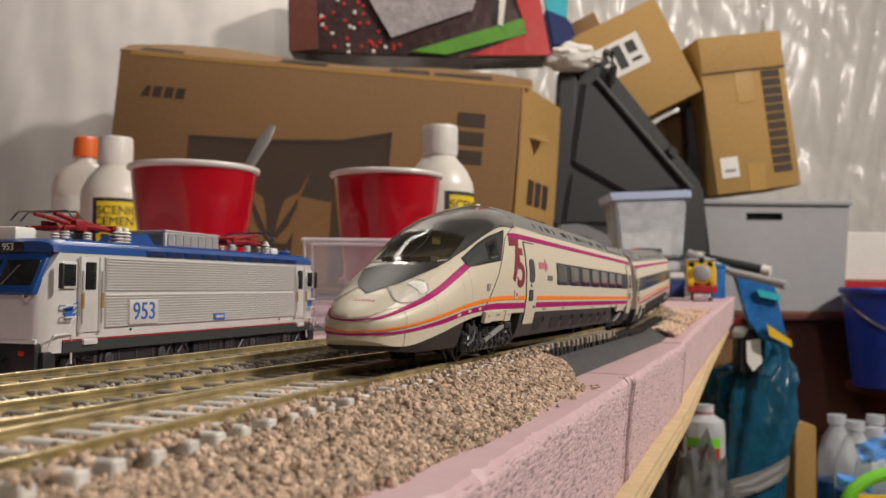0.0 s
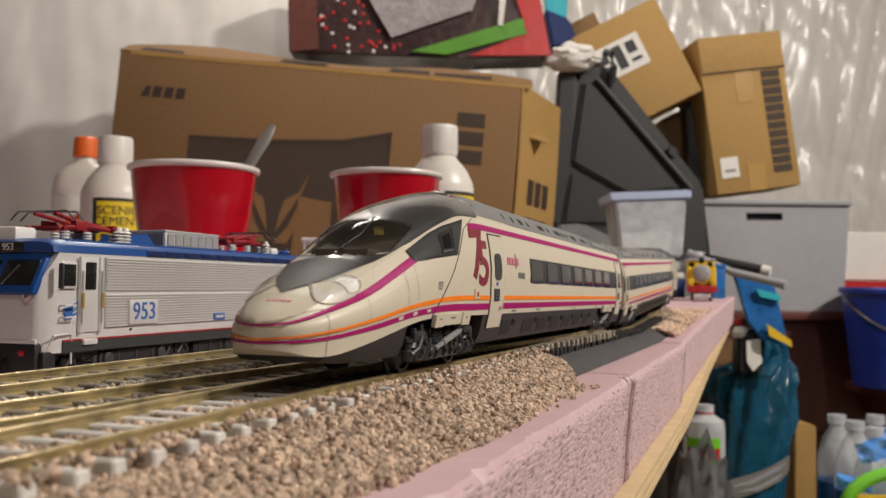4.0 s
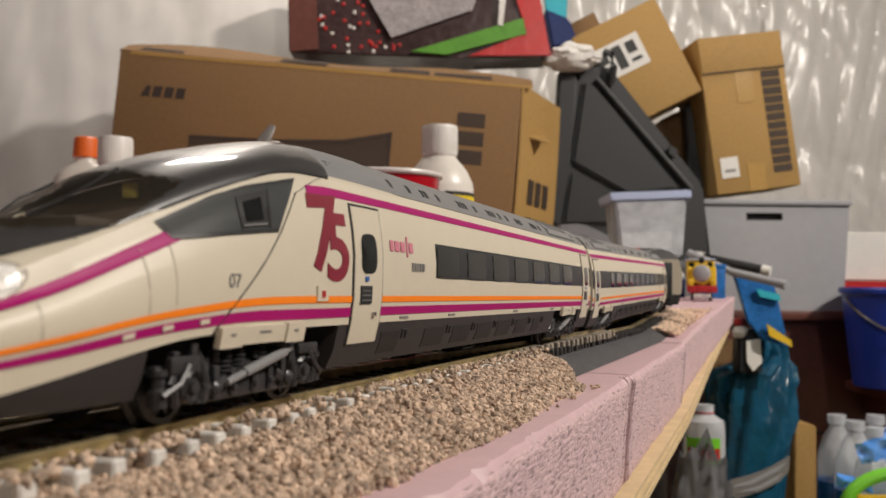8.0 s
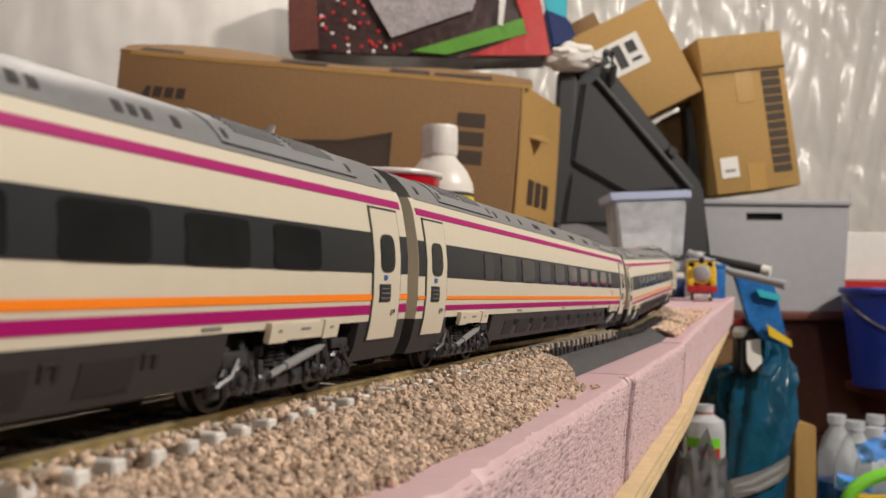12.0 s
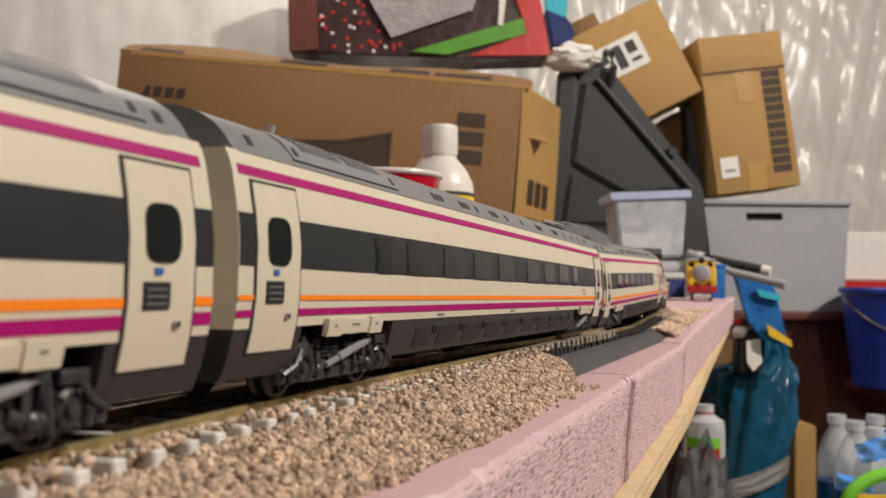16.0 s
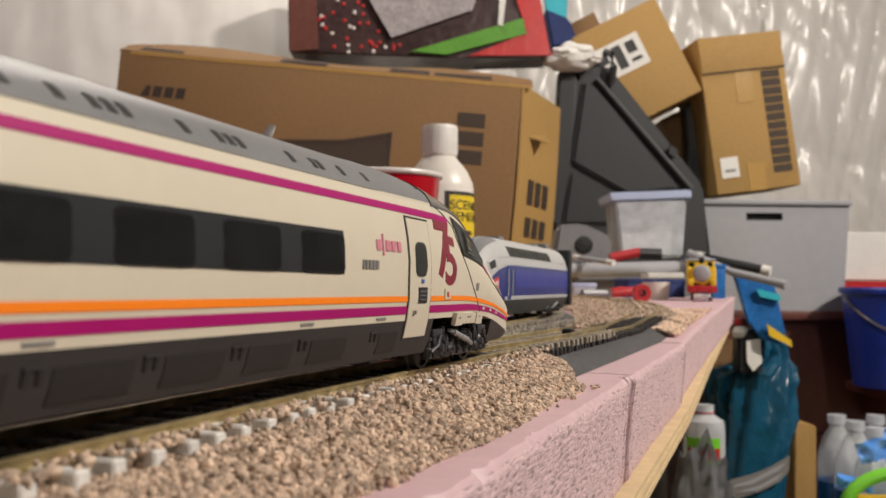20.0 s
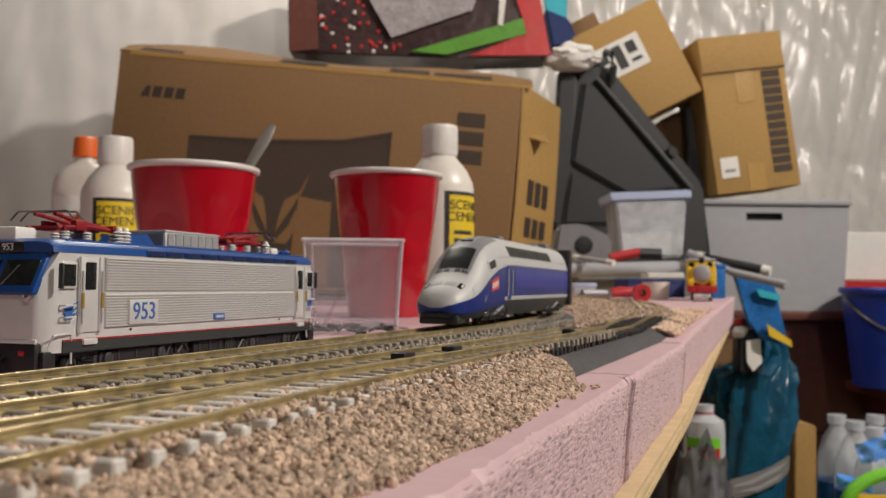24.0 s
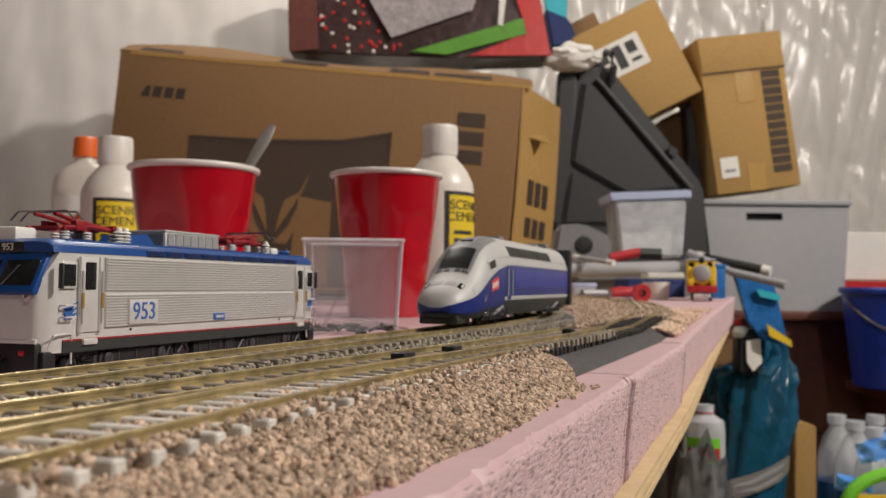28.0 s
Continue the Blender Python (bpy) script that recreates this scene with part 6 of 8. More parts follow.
def cement_bottle(m, face):
    """A round white bottle with a shoulder, a screw cap and a yellow label that faces the given way."""
    b = thing("scenic_cement_bottle", m, "white plastic bottle with a yellow black-edged label", "bottle", "white glue bottles")
    part("body", lathe([(0.030, 0), (0.0355, 0.003), (0.0365, 0.010), (0.0365, 0.128), (0.0355, 0.134), (0.030, 0.146), (0.022, 0.156), (0.0185, 0.160), (0.0165, 0.164), (0.0165, 0.170)], 48), "bottle", b, "smooth white bottle body")
    cap = part("cap", lathe([(0.0185, 0.163), (0.0190, 0.166), (0.0190, 0.193), (0.0180, 0.195), (0.0001, 0.195)], 40), "white", b, "white screw cap")
    rib = mesh_of("cap_rib", box(-0.0003, 0.0003, -0.0004, 0.0004, 0.166, 0.192), "white")
    for k in range(36):
        part("cap_rib", rib, "white", cap, m=pose(0, 0, 0, 0, 0, 10 * k) @ pose(0.0191, 0, 0))
    wrap_label(b, 0.0366, 0.030, 0.1225, face - 78, face + 78, "ink", "label_border", 0.0003, "black label border")
    lb = wrap_label(b, 0.0366, 0.034, 0.1185, face - 70, face + 70, "label_yellow", "label", 0.0006, "yellow printed label")
    wrapped_text(lb, "SCENIC", 0.0135, 0.0368, 0.1080, face + 56, "ink")
    wrapped_text(lb, "CEMENT", 0.0135, 0.0368, 0.0960, face + 56, "ink")
    for k in range(4):
        wrap_label(lb, 0.0366, 0.078 - 0.008 * k, 0.082 - 0.008 * k, face - 62, face + (-20, -6, -28, -12)[k], "ink", "print_bar", 0.0008)


cement_bottle(pose(-0.340, 0.876, 0.0040), 18)
cement_bottle(pose(-0.716, 0.812, 0.0010), -8)


def glue_bottle():
    g = thing("school_glue_bottle", pose(-0.802, 0.858, 0.002, 0, 0, TURN), "flat white glue bottle with an orange twist cap", "bottle", "white glue bottles")
    bm = bmesh.new()
    rows = []
    for z, w, d in ((0, 0.036, 0.018), (0.004, 0.039, 0.020), (0.140, 0.039, 0.020), (0.156, 0.036, 0.019), (0.168, 0.026, 0.016), (0.174, 0.013, 0.012), (0.182, 0.011, 0.011)):
        rows.append([bm.verts.new((w * math.copysign(abs(math.cos(a)) ** 0.6, math.cos(a)), d * math.copysign(abs(math.sin(a)) ** 0.8, math.sin(a)), z)) for a in [2 * math.pi * k / 32 for k in range(32)]])
    for a, b in zip(rows, rows[1:]):
        for k in range(32):
            bm.faces.new((a[k], a[(k + 1) % 32], b[(k + 1) % 32], b[k]))
    bm.faces.new(rows[0])
    bm.faces.new(rows[-1])
    part("body", bm, "bottle", g, "oval white bottle body")
    part("cap", lathe([(0.0150, 0.181), (0.0155, 0.184), (0.0140, 0.204), (0.0120, 0.206), (0.0001, 0.2065)], 28), "orange_cap", g, "orange twist cap")
    lb = part("label", box(-0.030, 0.030, -0.0210, -0.0190, 0.030, 0.132, 0.0004), "paper", g, "white label with orange and blue print")
    part("print_patch", prism([(-0.022, 0.098), (0.020, 0.120), (0.020, 0.086), (-0.022, 0.070)], 0.0004), "orange_cap", lb, "orange print", pose(0, -0.0216, 0))
    part("print_patch", box(-0.020, 0.020, -0.0219, -0.0212, 0.052, 0.088), "blue_mark", lb, "blue print")
    part("print_bar", box(-0.014, 0.014, -0.0223, -0.0218, 0.062, 0.070), "paper", lb)


glue_bottle()


def clear_box():
    """An open clear display box, a little wider at the top."""
    c = thing("clear_plastic_box", room(-0.0600, 0.600, 0.0008, 0, 0, 4), "clear plastic display box that stands open on the foam", "box")
    def wall(x0, y0, x1, y1, name):
        bm = bmesh.new()
        n_ = Vector((y1 - y0, x0 - x1, 0)).normalized() * 0.0011
        q = [Vector((x0 * 0.90, y0 * 0.90, 0)), Vector((x1 * 0.90, y1 * 0.90, 0)), Vector((x1, y1, 0.057)), Vector((x0, y0, 0.057))]
        a = [bm.verts.new(p) for p in q]
        b = [bm.verts.new(p - n_) for p in q]
        bm.faces.new(a)
        bm.faces.new(b)
        for i in range(4):
            bm.faces.new((a[i], a[(i + 1) % 4], b[(i + 1) % 4], b[i]))
        part(name, bm, "clear", c, smooth=False)
    h = 0.0315
    cs = [(-h, -h), (h, -h), (h, h), (-h, h)]
    for i in range(4):
        wall(*cs[i], *cs[(i + 1) % 4], "side_wall")
    part("base", box(-0.028, 0.028, -0.028, 0.028, 0, 0.0012), "clear", c)
    for i in range(4):
        a, b = Vector((*cs[i], 0.057)), Vector((*cs[(i + 1) % 4], 0.057))
        part("rim", tube([a * 1.02 + Vector((0, 0, -0.0009)), b * 1.02 + Vector((0, 0, -0.0009))], 0.0014, 6), "clear_edge", c, "thick clear rim")
        part("corner_post", tube([Vector((cs[i][0] * 0.9, cs[i][1] * 0.9, 0)), Vector((*cs[i], 0.057))], 0.0009, 6), "clear_edge", c)
    part("divider", box(-0.0005, 0.0005, -0.024, 0.024, -0.027, 0.027, m=pose(-0.008, 0.0, 0.0275, 0, 24, 0)), "clear", c, "loose clear panel leaning inside")


clear_box()


def parts_bag():
    """A crumpled clear bag with dark track parts inside."""
    bg = thing("parts_bag", room(-0.062, 0.530, 0.0004, 0, 0, 8), "crumpled clear bag of small dark track parts", "bag")
    rnd = random.Random(5)
    bm = bmesh.new()
    n_ = 18
    g = [[bm.verts.new(((i / n_ - 0.5) * 0.085, (k / n_ - 0.5) * 0.060, 0.0075 * max(0, math.cos((i / n_ - 0.5) * 3)) * max(0, math.cos((k / n_ - 0.5) * 3)) + rnd.uniform(0, 0.0022) + 0.0006)) for k in range(n_ + 1)] for i in range(n_ + 1)]
    for i in range(n_):
        for k in range(n_):
            bm.faces.new((g[i][k], g[i + 1][k], g[i + 1][k + 1], g[i][k + 1]))
    part("film", bm, "clear", bg, "shiny crumpled clear film", smooth=False)
    for k in range(22):
        bm = box(-0.006, 0.006, -0.0011, 0.0011, 0, 0.0016, 0.0003, seg=1)
        part("track_part", bm, "tie", bg, "", pose(rnd.uniform(-0.03, 0.03), rnd.uniform(-0.02, 0.02), 0.0005 + rnd.uniform(0, 0.004), rnd.uniform(-20, 20), rnd.uniform(-20, 20), rnd.uniform(0, 180)))


parts_bag()


def toy_engine():
    """A small yellow toy steam engine with a plain grey disc on its smokebox."""
    z = lift(1.14)
    t = thing("toy_engine", pose(-0.0930, 1.140, z, 0, 0, TURN - 14), "small yellow and red toy steam engine on the foam edge", "toy train")
    part("buffer_beam", box(-0.0175, 0.0175, -0.029, -0.0255, 0.010, 0.0185, 0.0006), "red", t, "red buffer beam")
    part("running_plate", box(-0.0170, 0.0170, -0.026, 0.030, 0.0165, 0.0188, 0.0005), "red", t, "red running plate")
    part("boiler", lathe([(0.0001, 0), (0.0128, 0.0005), (0.0132, 0.002), (0.0132, 0.032)], 28, Matrix.Translation((0, -0.0245, 0.0325)) @ pose(0, 0, 0, -90)), "yellow", t, "yellow boiler")
    part("front_disc", lathe([(0.0001, 0.0022), (0.0070, 0.0018), (0.0098, 0.0006), (0.0104, 0)], 28, Matrix.Translation((0, -0.0248, 0.0335)) @ pose(0, 0, 0, 90)), "bin", t, "plain grey front disc")
    for s in (-1, 1):
        part("side_tank", box(*sorted((s * 0.0120, s * 0.0172)), -0.020, 0.012, 0.0188, 0.0420, 0.0012), "yellow", t, "yellow side tank")
        part("front_step", box(*sorted((s * 0.0095, s * 0.0168)), -0.0275, -0.020, 0.0180, 0.0270, 0.0010), "yellow", t)
        part("buffer", lathe([(0.0014, 0), (0.0014, 0.003), (0.0034, 0.0032), (0.0032, 0.0044), (0.0001, 0.0048)], 14, Matrix.Translation((s * 0.0110, -0.029, 0.0140)) @ pose(0, 0, 0, 90)), "red", t, "round red buffer")
        for y in (-0.018, 0.0, 0.018):
            part("wheel", lathe([(0.0001, 0), (0.0075, 0), (0.0078, 0.001), (0.0078, 0.0028), (0.0001, 0.0030)], 20, Matrix.Translation((s * 0.0108 - 0.0015, y, 0.0078)) @ pose(0, 0, 0, 0, 90)), "wheel", t, "dark wheel")
        part("frame", box(*sorted((s * 0.0080, s * 0.0095)), -0.025, 0.028, 0.0040, 0.0166), "red", t)
    cb = part("cab", box(-0.0170, 0.0170, 0.010, 0.030, 0.0188, 0.0500, 0.0010), "yellow", t, "yellow cab")
    part("cab_roof", box(-0.0180, 0.0180, 0.0085, 0.0315, 0.0500, 0.0525, 0.0010), "lid_blue", t, "pale cab roof")
    for s in (-1, 1):
        part("cab_window", lathe([(0.0001, 0.0006), (0.0034, 0.0005), (0.0036, 0)], 16, Matrix.Translation((s * 0.0110, 0.0099, 0.0445)) @ pose(0, 0, 0, 90)), "pane", cb)
    part("chimney", lathe([(0.0030, 0.044), (0.0028, 0.0515), (0.0038, 0.0530), (0.0028, 0.0535)], 16, pose(0, -0.0180, 0)), "black", t, "short black chimney")
    part("front_plate", box(-0.0100, 0.0100, -0.0300, -0.0288, 0.0040, 0.0085, 0.0003), "paper", t)


toy_engine()


def pliers():
    z = lift(1.10)
    p = thing("red_handled_pliers", room(0.225, 1.13, z + 0.009, 0, 0, 18), "pliers with red plastic handles lying on the foam", "tool")
    for s in (-1, 1):
        part("handle", tube([(-0.012, s * 0.004, 0), (0.012, s * 0.013, 0.003), (0.045, s * 0.010, 0.001)], 0.0058, 10), "red", p, "thick red handle")
    part("jaw", tube([(-0.012, 0, 0), (-0.035, 0.002, 0), (-0.052, 0.0, 0)], 0.0045, 8), "grey_plastic", p)
    part("pivot", lathe([(0.0060, -0.005), (0.0065, 0.005), (0.0001, 0.0055)], 14, pose(-0.012, 0, 0)), "steel", p)


pliers()
solid("white_pot", lathe([(0.0150, 0), (0.0155, 0.001), (0.0180, 0.0225), (0.0172, 0.0225), (0.0148, 0.002), (0.0001, 0.002)], 32), "bottle", Matrix.Translation(room(0.272, 1.13, 0).translation + Vector((0, 0, lift(1.15)))), "small open white plastic pot", "pot")


def red_roll():
    r = thing("red_tape_roll", Matrix.Translation(room(0.238, 1.06, 0).translation + Vector((0, 0, lift(1.07) + 0.0105))) @ pose(0, 0, 0, 90, 0, TURN), "small red roll standing on its edge", "tape roll")
    part("roll", lathe([(0.0045, -0.006), (0.0105, -0.006), (0.0108, 0), (0.0105, 0.006), (0.0045, 0.006)], 28, cap=False), "red", r, "glossy red roll")
    part("core", lathe([(0.0032, -0.0062), (0.0046, -0.0062), (0.0046, 0.0062), (0.0032, 0.0062)], 20, cap=False), "black", r)


red_roll()


def small_cartons():
    def carton(name, x, y, sx, sy, sz, material, label, rz=0):
        t = thing(name, Matrix.Translation(room(x, y, 0).translation + Vector((0, 0, lift(room(x, y, 0).translation.y) if room(x, y, 0).translation.y < 1.29 else -0.05))) @ pose(0, 0, 0, 0, 0, TURN + rz), label, "box")
        part("body", box(-sx / 2, sx / 2, 0, sy, 0, sz, 0.0008), material, t)
        part("lid", box(-sx / 2 - 0.0008, sx / 2 + 0.0008, -0.0008, sy + 0.0008, sz - 0.004, sz + 0.0015, 0.0006), "lid_blue" if material == "clear_milky" else material, t)
    carton("small_clear_case", 0.180, 1.12, 0.028, 0.03, 0.020, "clear_milky", "small clear case with a pale green lid")
    carton("blue_carton", 0.362, 1.17, 0.024, 0.04, 0.044, "blue_print", "blue printed cardboard box behind the toy engine")
    carton("book_stack", 0.290, 1.20, 0.080, 0.06, 0.024, "navy_cloth", "dark blue book lying flat on the foam", 6)


small_cartons()


# ---- things behind the layout, in the room's own axes ----
def slab(outline, y, depth, m=None, bevel=0.0):
    """An outline (x, z) in the room's axes, standing at y, with depth away from the camera."""
    bm = prism(outline, depth, bevel)
    bmesh.ops.translate(bm, verts=bm.verts[:], vec=(0, y, 0))
    return bm


def wavy(bm, deep, scale, seed):
    for v in bm.verts:
        q = v.co * scale + Vector((seed, seed * 2, 0))
        v.co += Vector((noise.noise(q), noise.noise(q + Vector((7, 1, 3))), noise.noise(q + Vector((2, 9, 5))))) * deep
    return bm


def monitor_carton():
    c = thing("monitor_carton", room(-0.2180, 1.600, 0.4285, 0, 4.85, -1.5), "large scuffed brown cardboard carton with dark print", "carton", "cardboard cartons")
    W, H, D = 0.380, 0.440, 0.175
    bm = box(-W, W - 0.018, 0, D, -H, -0.003, 0.0035)
    for v in bm.verts:
        if v.co.x > 0:
            v.co.x += 0.076 * v.co.y / D
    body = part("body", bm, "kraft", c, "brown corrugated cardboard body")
    # right-hand end panel, a little bulged; paler colour paints the light on it
    bm = bmesh.new()
    g = [[bm.verts.new((W - 0.015 + 0.006 * math.sin(math.pi * k / 8) + 0.084 * i / 6, D * i / 6, -H + (H - 0.004) * k / 8)) for k in range(9)] for i in range(7)]
    for i in range(6):
        for k in range(8):
            bm.faces.new((g[i][k], g[i + 1][k], g[i + 1][k + 1], g[i][k + 1]))
    ex = bmesh.ops.extrude_face_region(bm, geom=bm.faces[:])
    bmesh.ops.translate(bm, verts=[v for v in ex["geom"] if isinstance(v, bmesh.types.BMVert)], vec=(-0.004, 0, 0))
    end = part("end_panel", bm, "kraft_light", c, "bulged end panel in a lit, paler colour")
    # top flaps that no longer lie flat
    fl = bmesh.new()
    rows = []
    for i in range(25):
        u = i / 24
        x = -W + 2 * W * u
        lift_ = 0.030 + 0.006 * math.sin(u * 9) - 0.014 * max(0, u - 0.8) * 5 * 0.4
        rows.append([fl.verts.new(p) for p in ((x, 0, -0.003), (x, 0.040, lift_ * 0.55), (x, 0.085, lift_), (x, 0.085, lift_ - 0.004), (x, 0.040, lift_ * 0.55 - 0.004), (x, 0.001, -0.007))])
    for a, b in zip(rows, rows[1:]):
        for k in range(6):
            fl.faces.new((a[k], a[(k + 1) % 6], b[(k + 1) % 6], b[k]))
    fl.faces.new(rows[0])
    fl.faces.new(rows[-1])
    flap = part("top_flap", wavy(fl, 0.0008, 14, 1), "kraft", c, "raised top flap with dark print")
    for x0, x1 in ((-0.345, -0.265), (-0.085, 0.0), (0.118, 0.19), (0.20, 0.305)):
        part("flap_print", box(x0, x1, 0.008, 0.036, -0.0004, 0.0008, m=pose(0, 0, -0.0012, 24)), "kraft_mark", flap)
    torn = bmesh.new()
    add_box(torn, W - 0.085, W + 0.050, 0.01, 0.075, 0.000, 0.0035, 0.0005)
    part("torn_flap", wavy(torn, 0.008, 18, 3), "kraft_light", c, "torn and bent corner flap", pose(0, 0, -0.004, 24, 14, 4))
    part("tape_strip", box(-W + 0.02, W, -0.0006, 0.0012, -0.010, -0.004), "tape", c)
    # brand mark as plain bars
    for k in range(4):
        x = -0.334 + k * 0.0215
        part("brand_bar", prism([(x, 0.0), (x + 0.016, 0.0), (x + 0.019, 0.020), (x + 0.003 + (0.008 if k == 0 else 0), 0.020)], 0.001), "kraft_mark", body, "dark printed bars", pose(0, -0.0008, -0.085))
    # printed outline of a dark screen
    scr = part("screen_print", slab([(-0.236, -0.401), (-0.236, -0.149), (-0.084, -0.144), (0.046, -0.133), (0.134, -0.111), (0.134, -0.401)], -0.0008, 0.001), "kraft_print", body, "dark brown printed screen")
    part("screen_edge", slab([(-0.236, -0.149), (-0.084, -0.144), (0.046, -0.133), (0.134, -0.111), (0.134, -0.119), (0.046, -0.140), (-0.084, -0.150), (-0.236, -0.154)], -0.0016, 0.001), "kraft_mark", scr)
    part("screen_edge", slab([(0.128, -0.119), (0.134, -0.111), (0.134, -0.401), (0.128, -0.401)], -0.0016, 0.001), "kraft_mark", scr)
    for s in (-1, 1):
        part("emblem_wing", slab([(-0.069 + s * 0.008, -0.311), (-0.069 + s * 0.050, -0.236), (-0.069 + s * 0.062, -0.196), (-0.069 + s * 0.045, -0.236), (-0.069 + s * 0.020, -0.251), (-0.069 + s * 0.012, -0.281)], -0.0016, 0.001), "kraft", scr, "pale wing-like emblem")
        part("emblem_wing", slab([(-0.069 + s * 0.006, -0.331), (-0.069 + s * 0.030, -0.299), (-0.069 + s * 0.050, -0.246), (-0.069 + s * 0.052, -0.286), (-0.069 + s * 0.030, -0.331)], -0.0016, 0.001), "kraft", scr)
    part("blank_patch", slab([(-0.032, -0.401), (-0.024, -0.243), (0.036, -0.249), (0.042, -0.401)], -0.0022, 0.001), "kraft", body, "plain brown patch")
    # big vertical letters become dark bars
    for k in range(3):
        z = -0.062 - k * 0.034
        part("letter_bar", box(0.250, 0.300, -0.0012, 0.0010, z - 0.027, z - 0.002), "kraft_print", body, "large dark printed bars")
    for z0, z1 in ((-0.215, -0.170), (-0.275, -0.240)):
        for k in range(3):
            y = 0.050 + 0.034 * k
            part("letter_bar", box(-0.0005, 0.0020, -0.012, 0.012, z0, z1), "kraft_mark", end, "dark printed bars", pose(W - 0.0085 + 0.48 * y, y, 0, 0, 0, -25.6))


monitor_carton()
solid("foam_offcut", box(-0.10, 0.10, -0.03, 0.10, 0, 0.050, 0.002), "foam", room(-0.45, 1.66, -0.050, 0, 0, 6), "pink foam offcut under the carton", "foam block")


def gift_package():
    g = thing("gift_package", room(0, 0, 0), "large wrapped gift package with dark print and red sides", "package")
    part("body", slab([(-0.3156, 0.6481), (0.1792, 0.6525), (0.2107, 0.4865), (0.0604, 0.4806), (-0.3097, 0.4888)], 1.74, 0.10, bevel=0.004), "gift_dark", g, "dark glossy printed film")
    part("red_edge", slab([(0.1251, 0.6502), (0.1787, 0.6507), (0.2101, 0.4864), (0.0466, 0.4838), (0.1622, 0.5307)], 1.733, 0.006), "gift_red", g, "red paper edge")
    part("green_band", slab([(-0.0669, 0.4914), (0.0034, 0.4852), (0.1609, 0.5278), (0.1550, 0.5599)], 1.731, 0.005), "gift_green", g, "green printed band")
    part("silver_window", slab([(-0.1681, 0.6228), (0.0704, 0.6249), (0.0537, 0.5742), (-0.1056, 0.5177)], 1.729, 0.004), "gift_grey", g, "wrinkled silvery window")
    rnd = random.Random(9)
    for k in range(46):
        x, z = rnd.uniform(-0.235, -0.10), rnd.uniform(0.49, 0.62)
        part("printed_berry", lathe([(0.0001, 0.002), (0.0035, 0.001), (0.004, 0)], 8, Matrix.Translation((x + 0.02 * math.sin(z * 30), 1.7395, z)) @ pose(0, 0, 0, 90)), "gift_red" if k % 4 else "cup_in", g)
    part("film_edge", slab([(-0.3138, 0.6445), (-0.2593, 0.6450), (-0.2503, 0.4959), (-0.3068, 0.4896)], 1.736, 0.003), "wood_dark", g)
    # white strip painted as shine on the film
    part("shine_strip", slab([(0.1089, 0.6367), (0.1248, 0.6369), (0.1140, 0.5426), (0.1050, 0.5448)], 1.727, 0.003), "paper", g)


gift_package()
solid("cyan_folder", slab([(0.2175, 0.7148), (0.2752, 0.7153), (0.2716, 0.6272), (0.2268, 0.6371)], 1.95, 0.02, bevel=0.002), "cyan", room(0, 0, 0), "cyan card folder stacked behind the carton", "folder")
solid("navy_bag", wavy(slab([(0.2206, 0.6411), (0.2713, 0.6185), (0.2968, 0.5625), (0.2374, 0.5543)], 1.93, 0.06, bevel=0.004), 0.006, 20, 4), "navy_cloth", room(0, 0, 0), "crumpled navy blue cloth bag", "bag")


def crumpled_paper():
    bm = bmesh.new()
    bmesh.ops.create_icosphere(bm, subdivisions=4, radius=1.0)
    for v in bm.verts:
        n_ = 1 + 0.25 * noise.noise(v.co * 2.2) + 0.12 * noise.noise(v.co * 6)
        v.co = Vector((v.co.x * 0.055 * n_, v.co.y * 0.04 * n_, v.co.z * 0.028 * n_))
    solid("crumpled_paper", bm, "paper", room(0.2569, 1.7600, 0.4875), "crumpled white packing paper behind the case", "paper")


crumpled_paper()


def tool_case():
    c = thing("tool_case", room(0, 0, 0), "black moulded plastic case leaning on its corner", "case")
    part("shell", slab([(0.2545, 0.4931), (0.3358, 0.4867), (0.5327, 0.2378), (0.5438, 0.0740), (0.2522, 0.0715), (0.2193, 0.1530), (0.2235, 0.2704)], 1.80, 0.16, bevel=0.008), "case", c, "black grained plastic shell")
    part("spine", slab([(0.2326, 0.4696), (0.2578, 0.4803), (0.2693, 0.4723), (0.2538, 0.2651), (0.2337, 0.1531), (0.2064, 0.1528), (0.2219, 0.2648)], 1.770, 0.05, bevel=0.004), "case", c, "rounded dark spine with the hinge")
    part("lid_face", slab([(0.2846, 0.4517), (0.3054, 0.4402), (0.4821, 0.2282), (0.3744, 0.2157), (0.2598, 0.2803)], 1.788, 0.02, bevel=0.006), "case", c, "raised lid panel")
    part("lower_face", slab([(0.2576, 0.2642), (0.3653, 0.2053), (0.3584, 0.1548), (0.2419, 0.1538)], 1.790, 0.02, bevel=0.006), "case", c, "raised lower panel")
    part("edge_ridge", tube([(0.3108, 1.79, 0.4531), (0.5041, 1.79, 0.2278)], 0.006, 8), "case", c, "moulded ridge along the edge")
    part("carry_handle", tube([(0.3268, 1.79, 0.5077), (0.3386, 1.78, 0.5031), (0.3433, 1.78, 0.4759), (0.3410, 1.79, 0.4440)], 0.008, 8), "case", c, "curved black handle")
    part("latch", slab([(0.4603, 0.3173), (0.4743, 0.3080), (0.4696, 0.2914), (0.4556, 0.3007)], 1.782, 0.012), "black", c, "small latch")


tool_case()


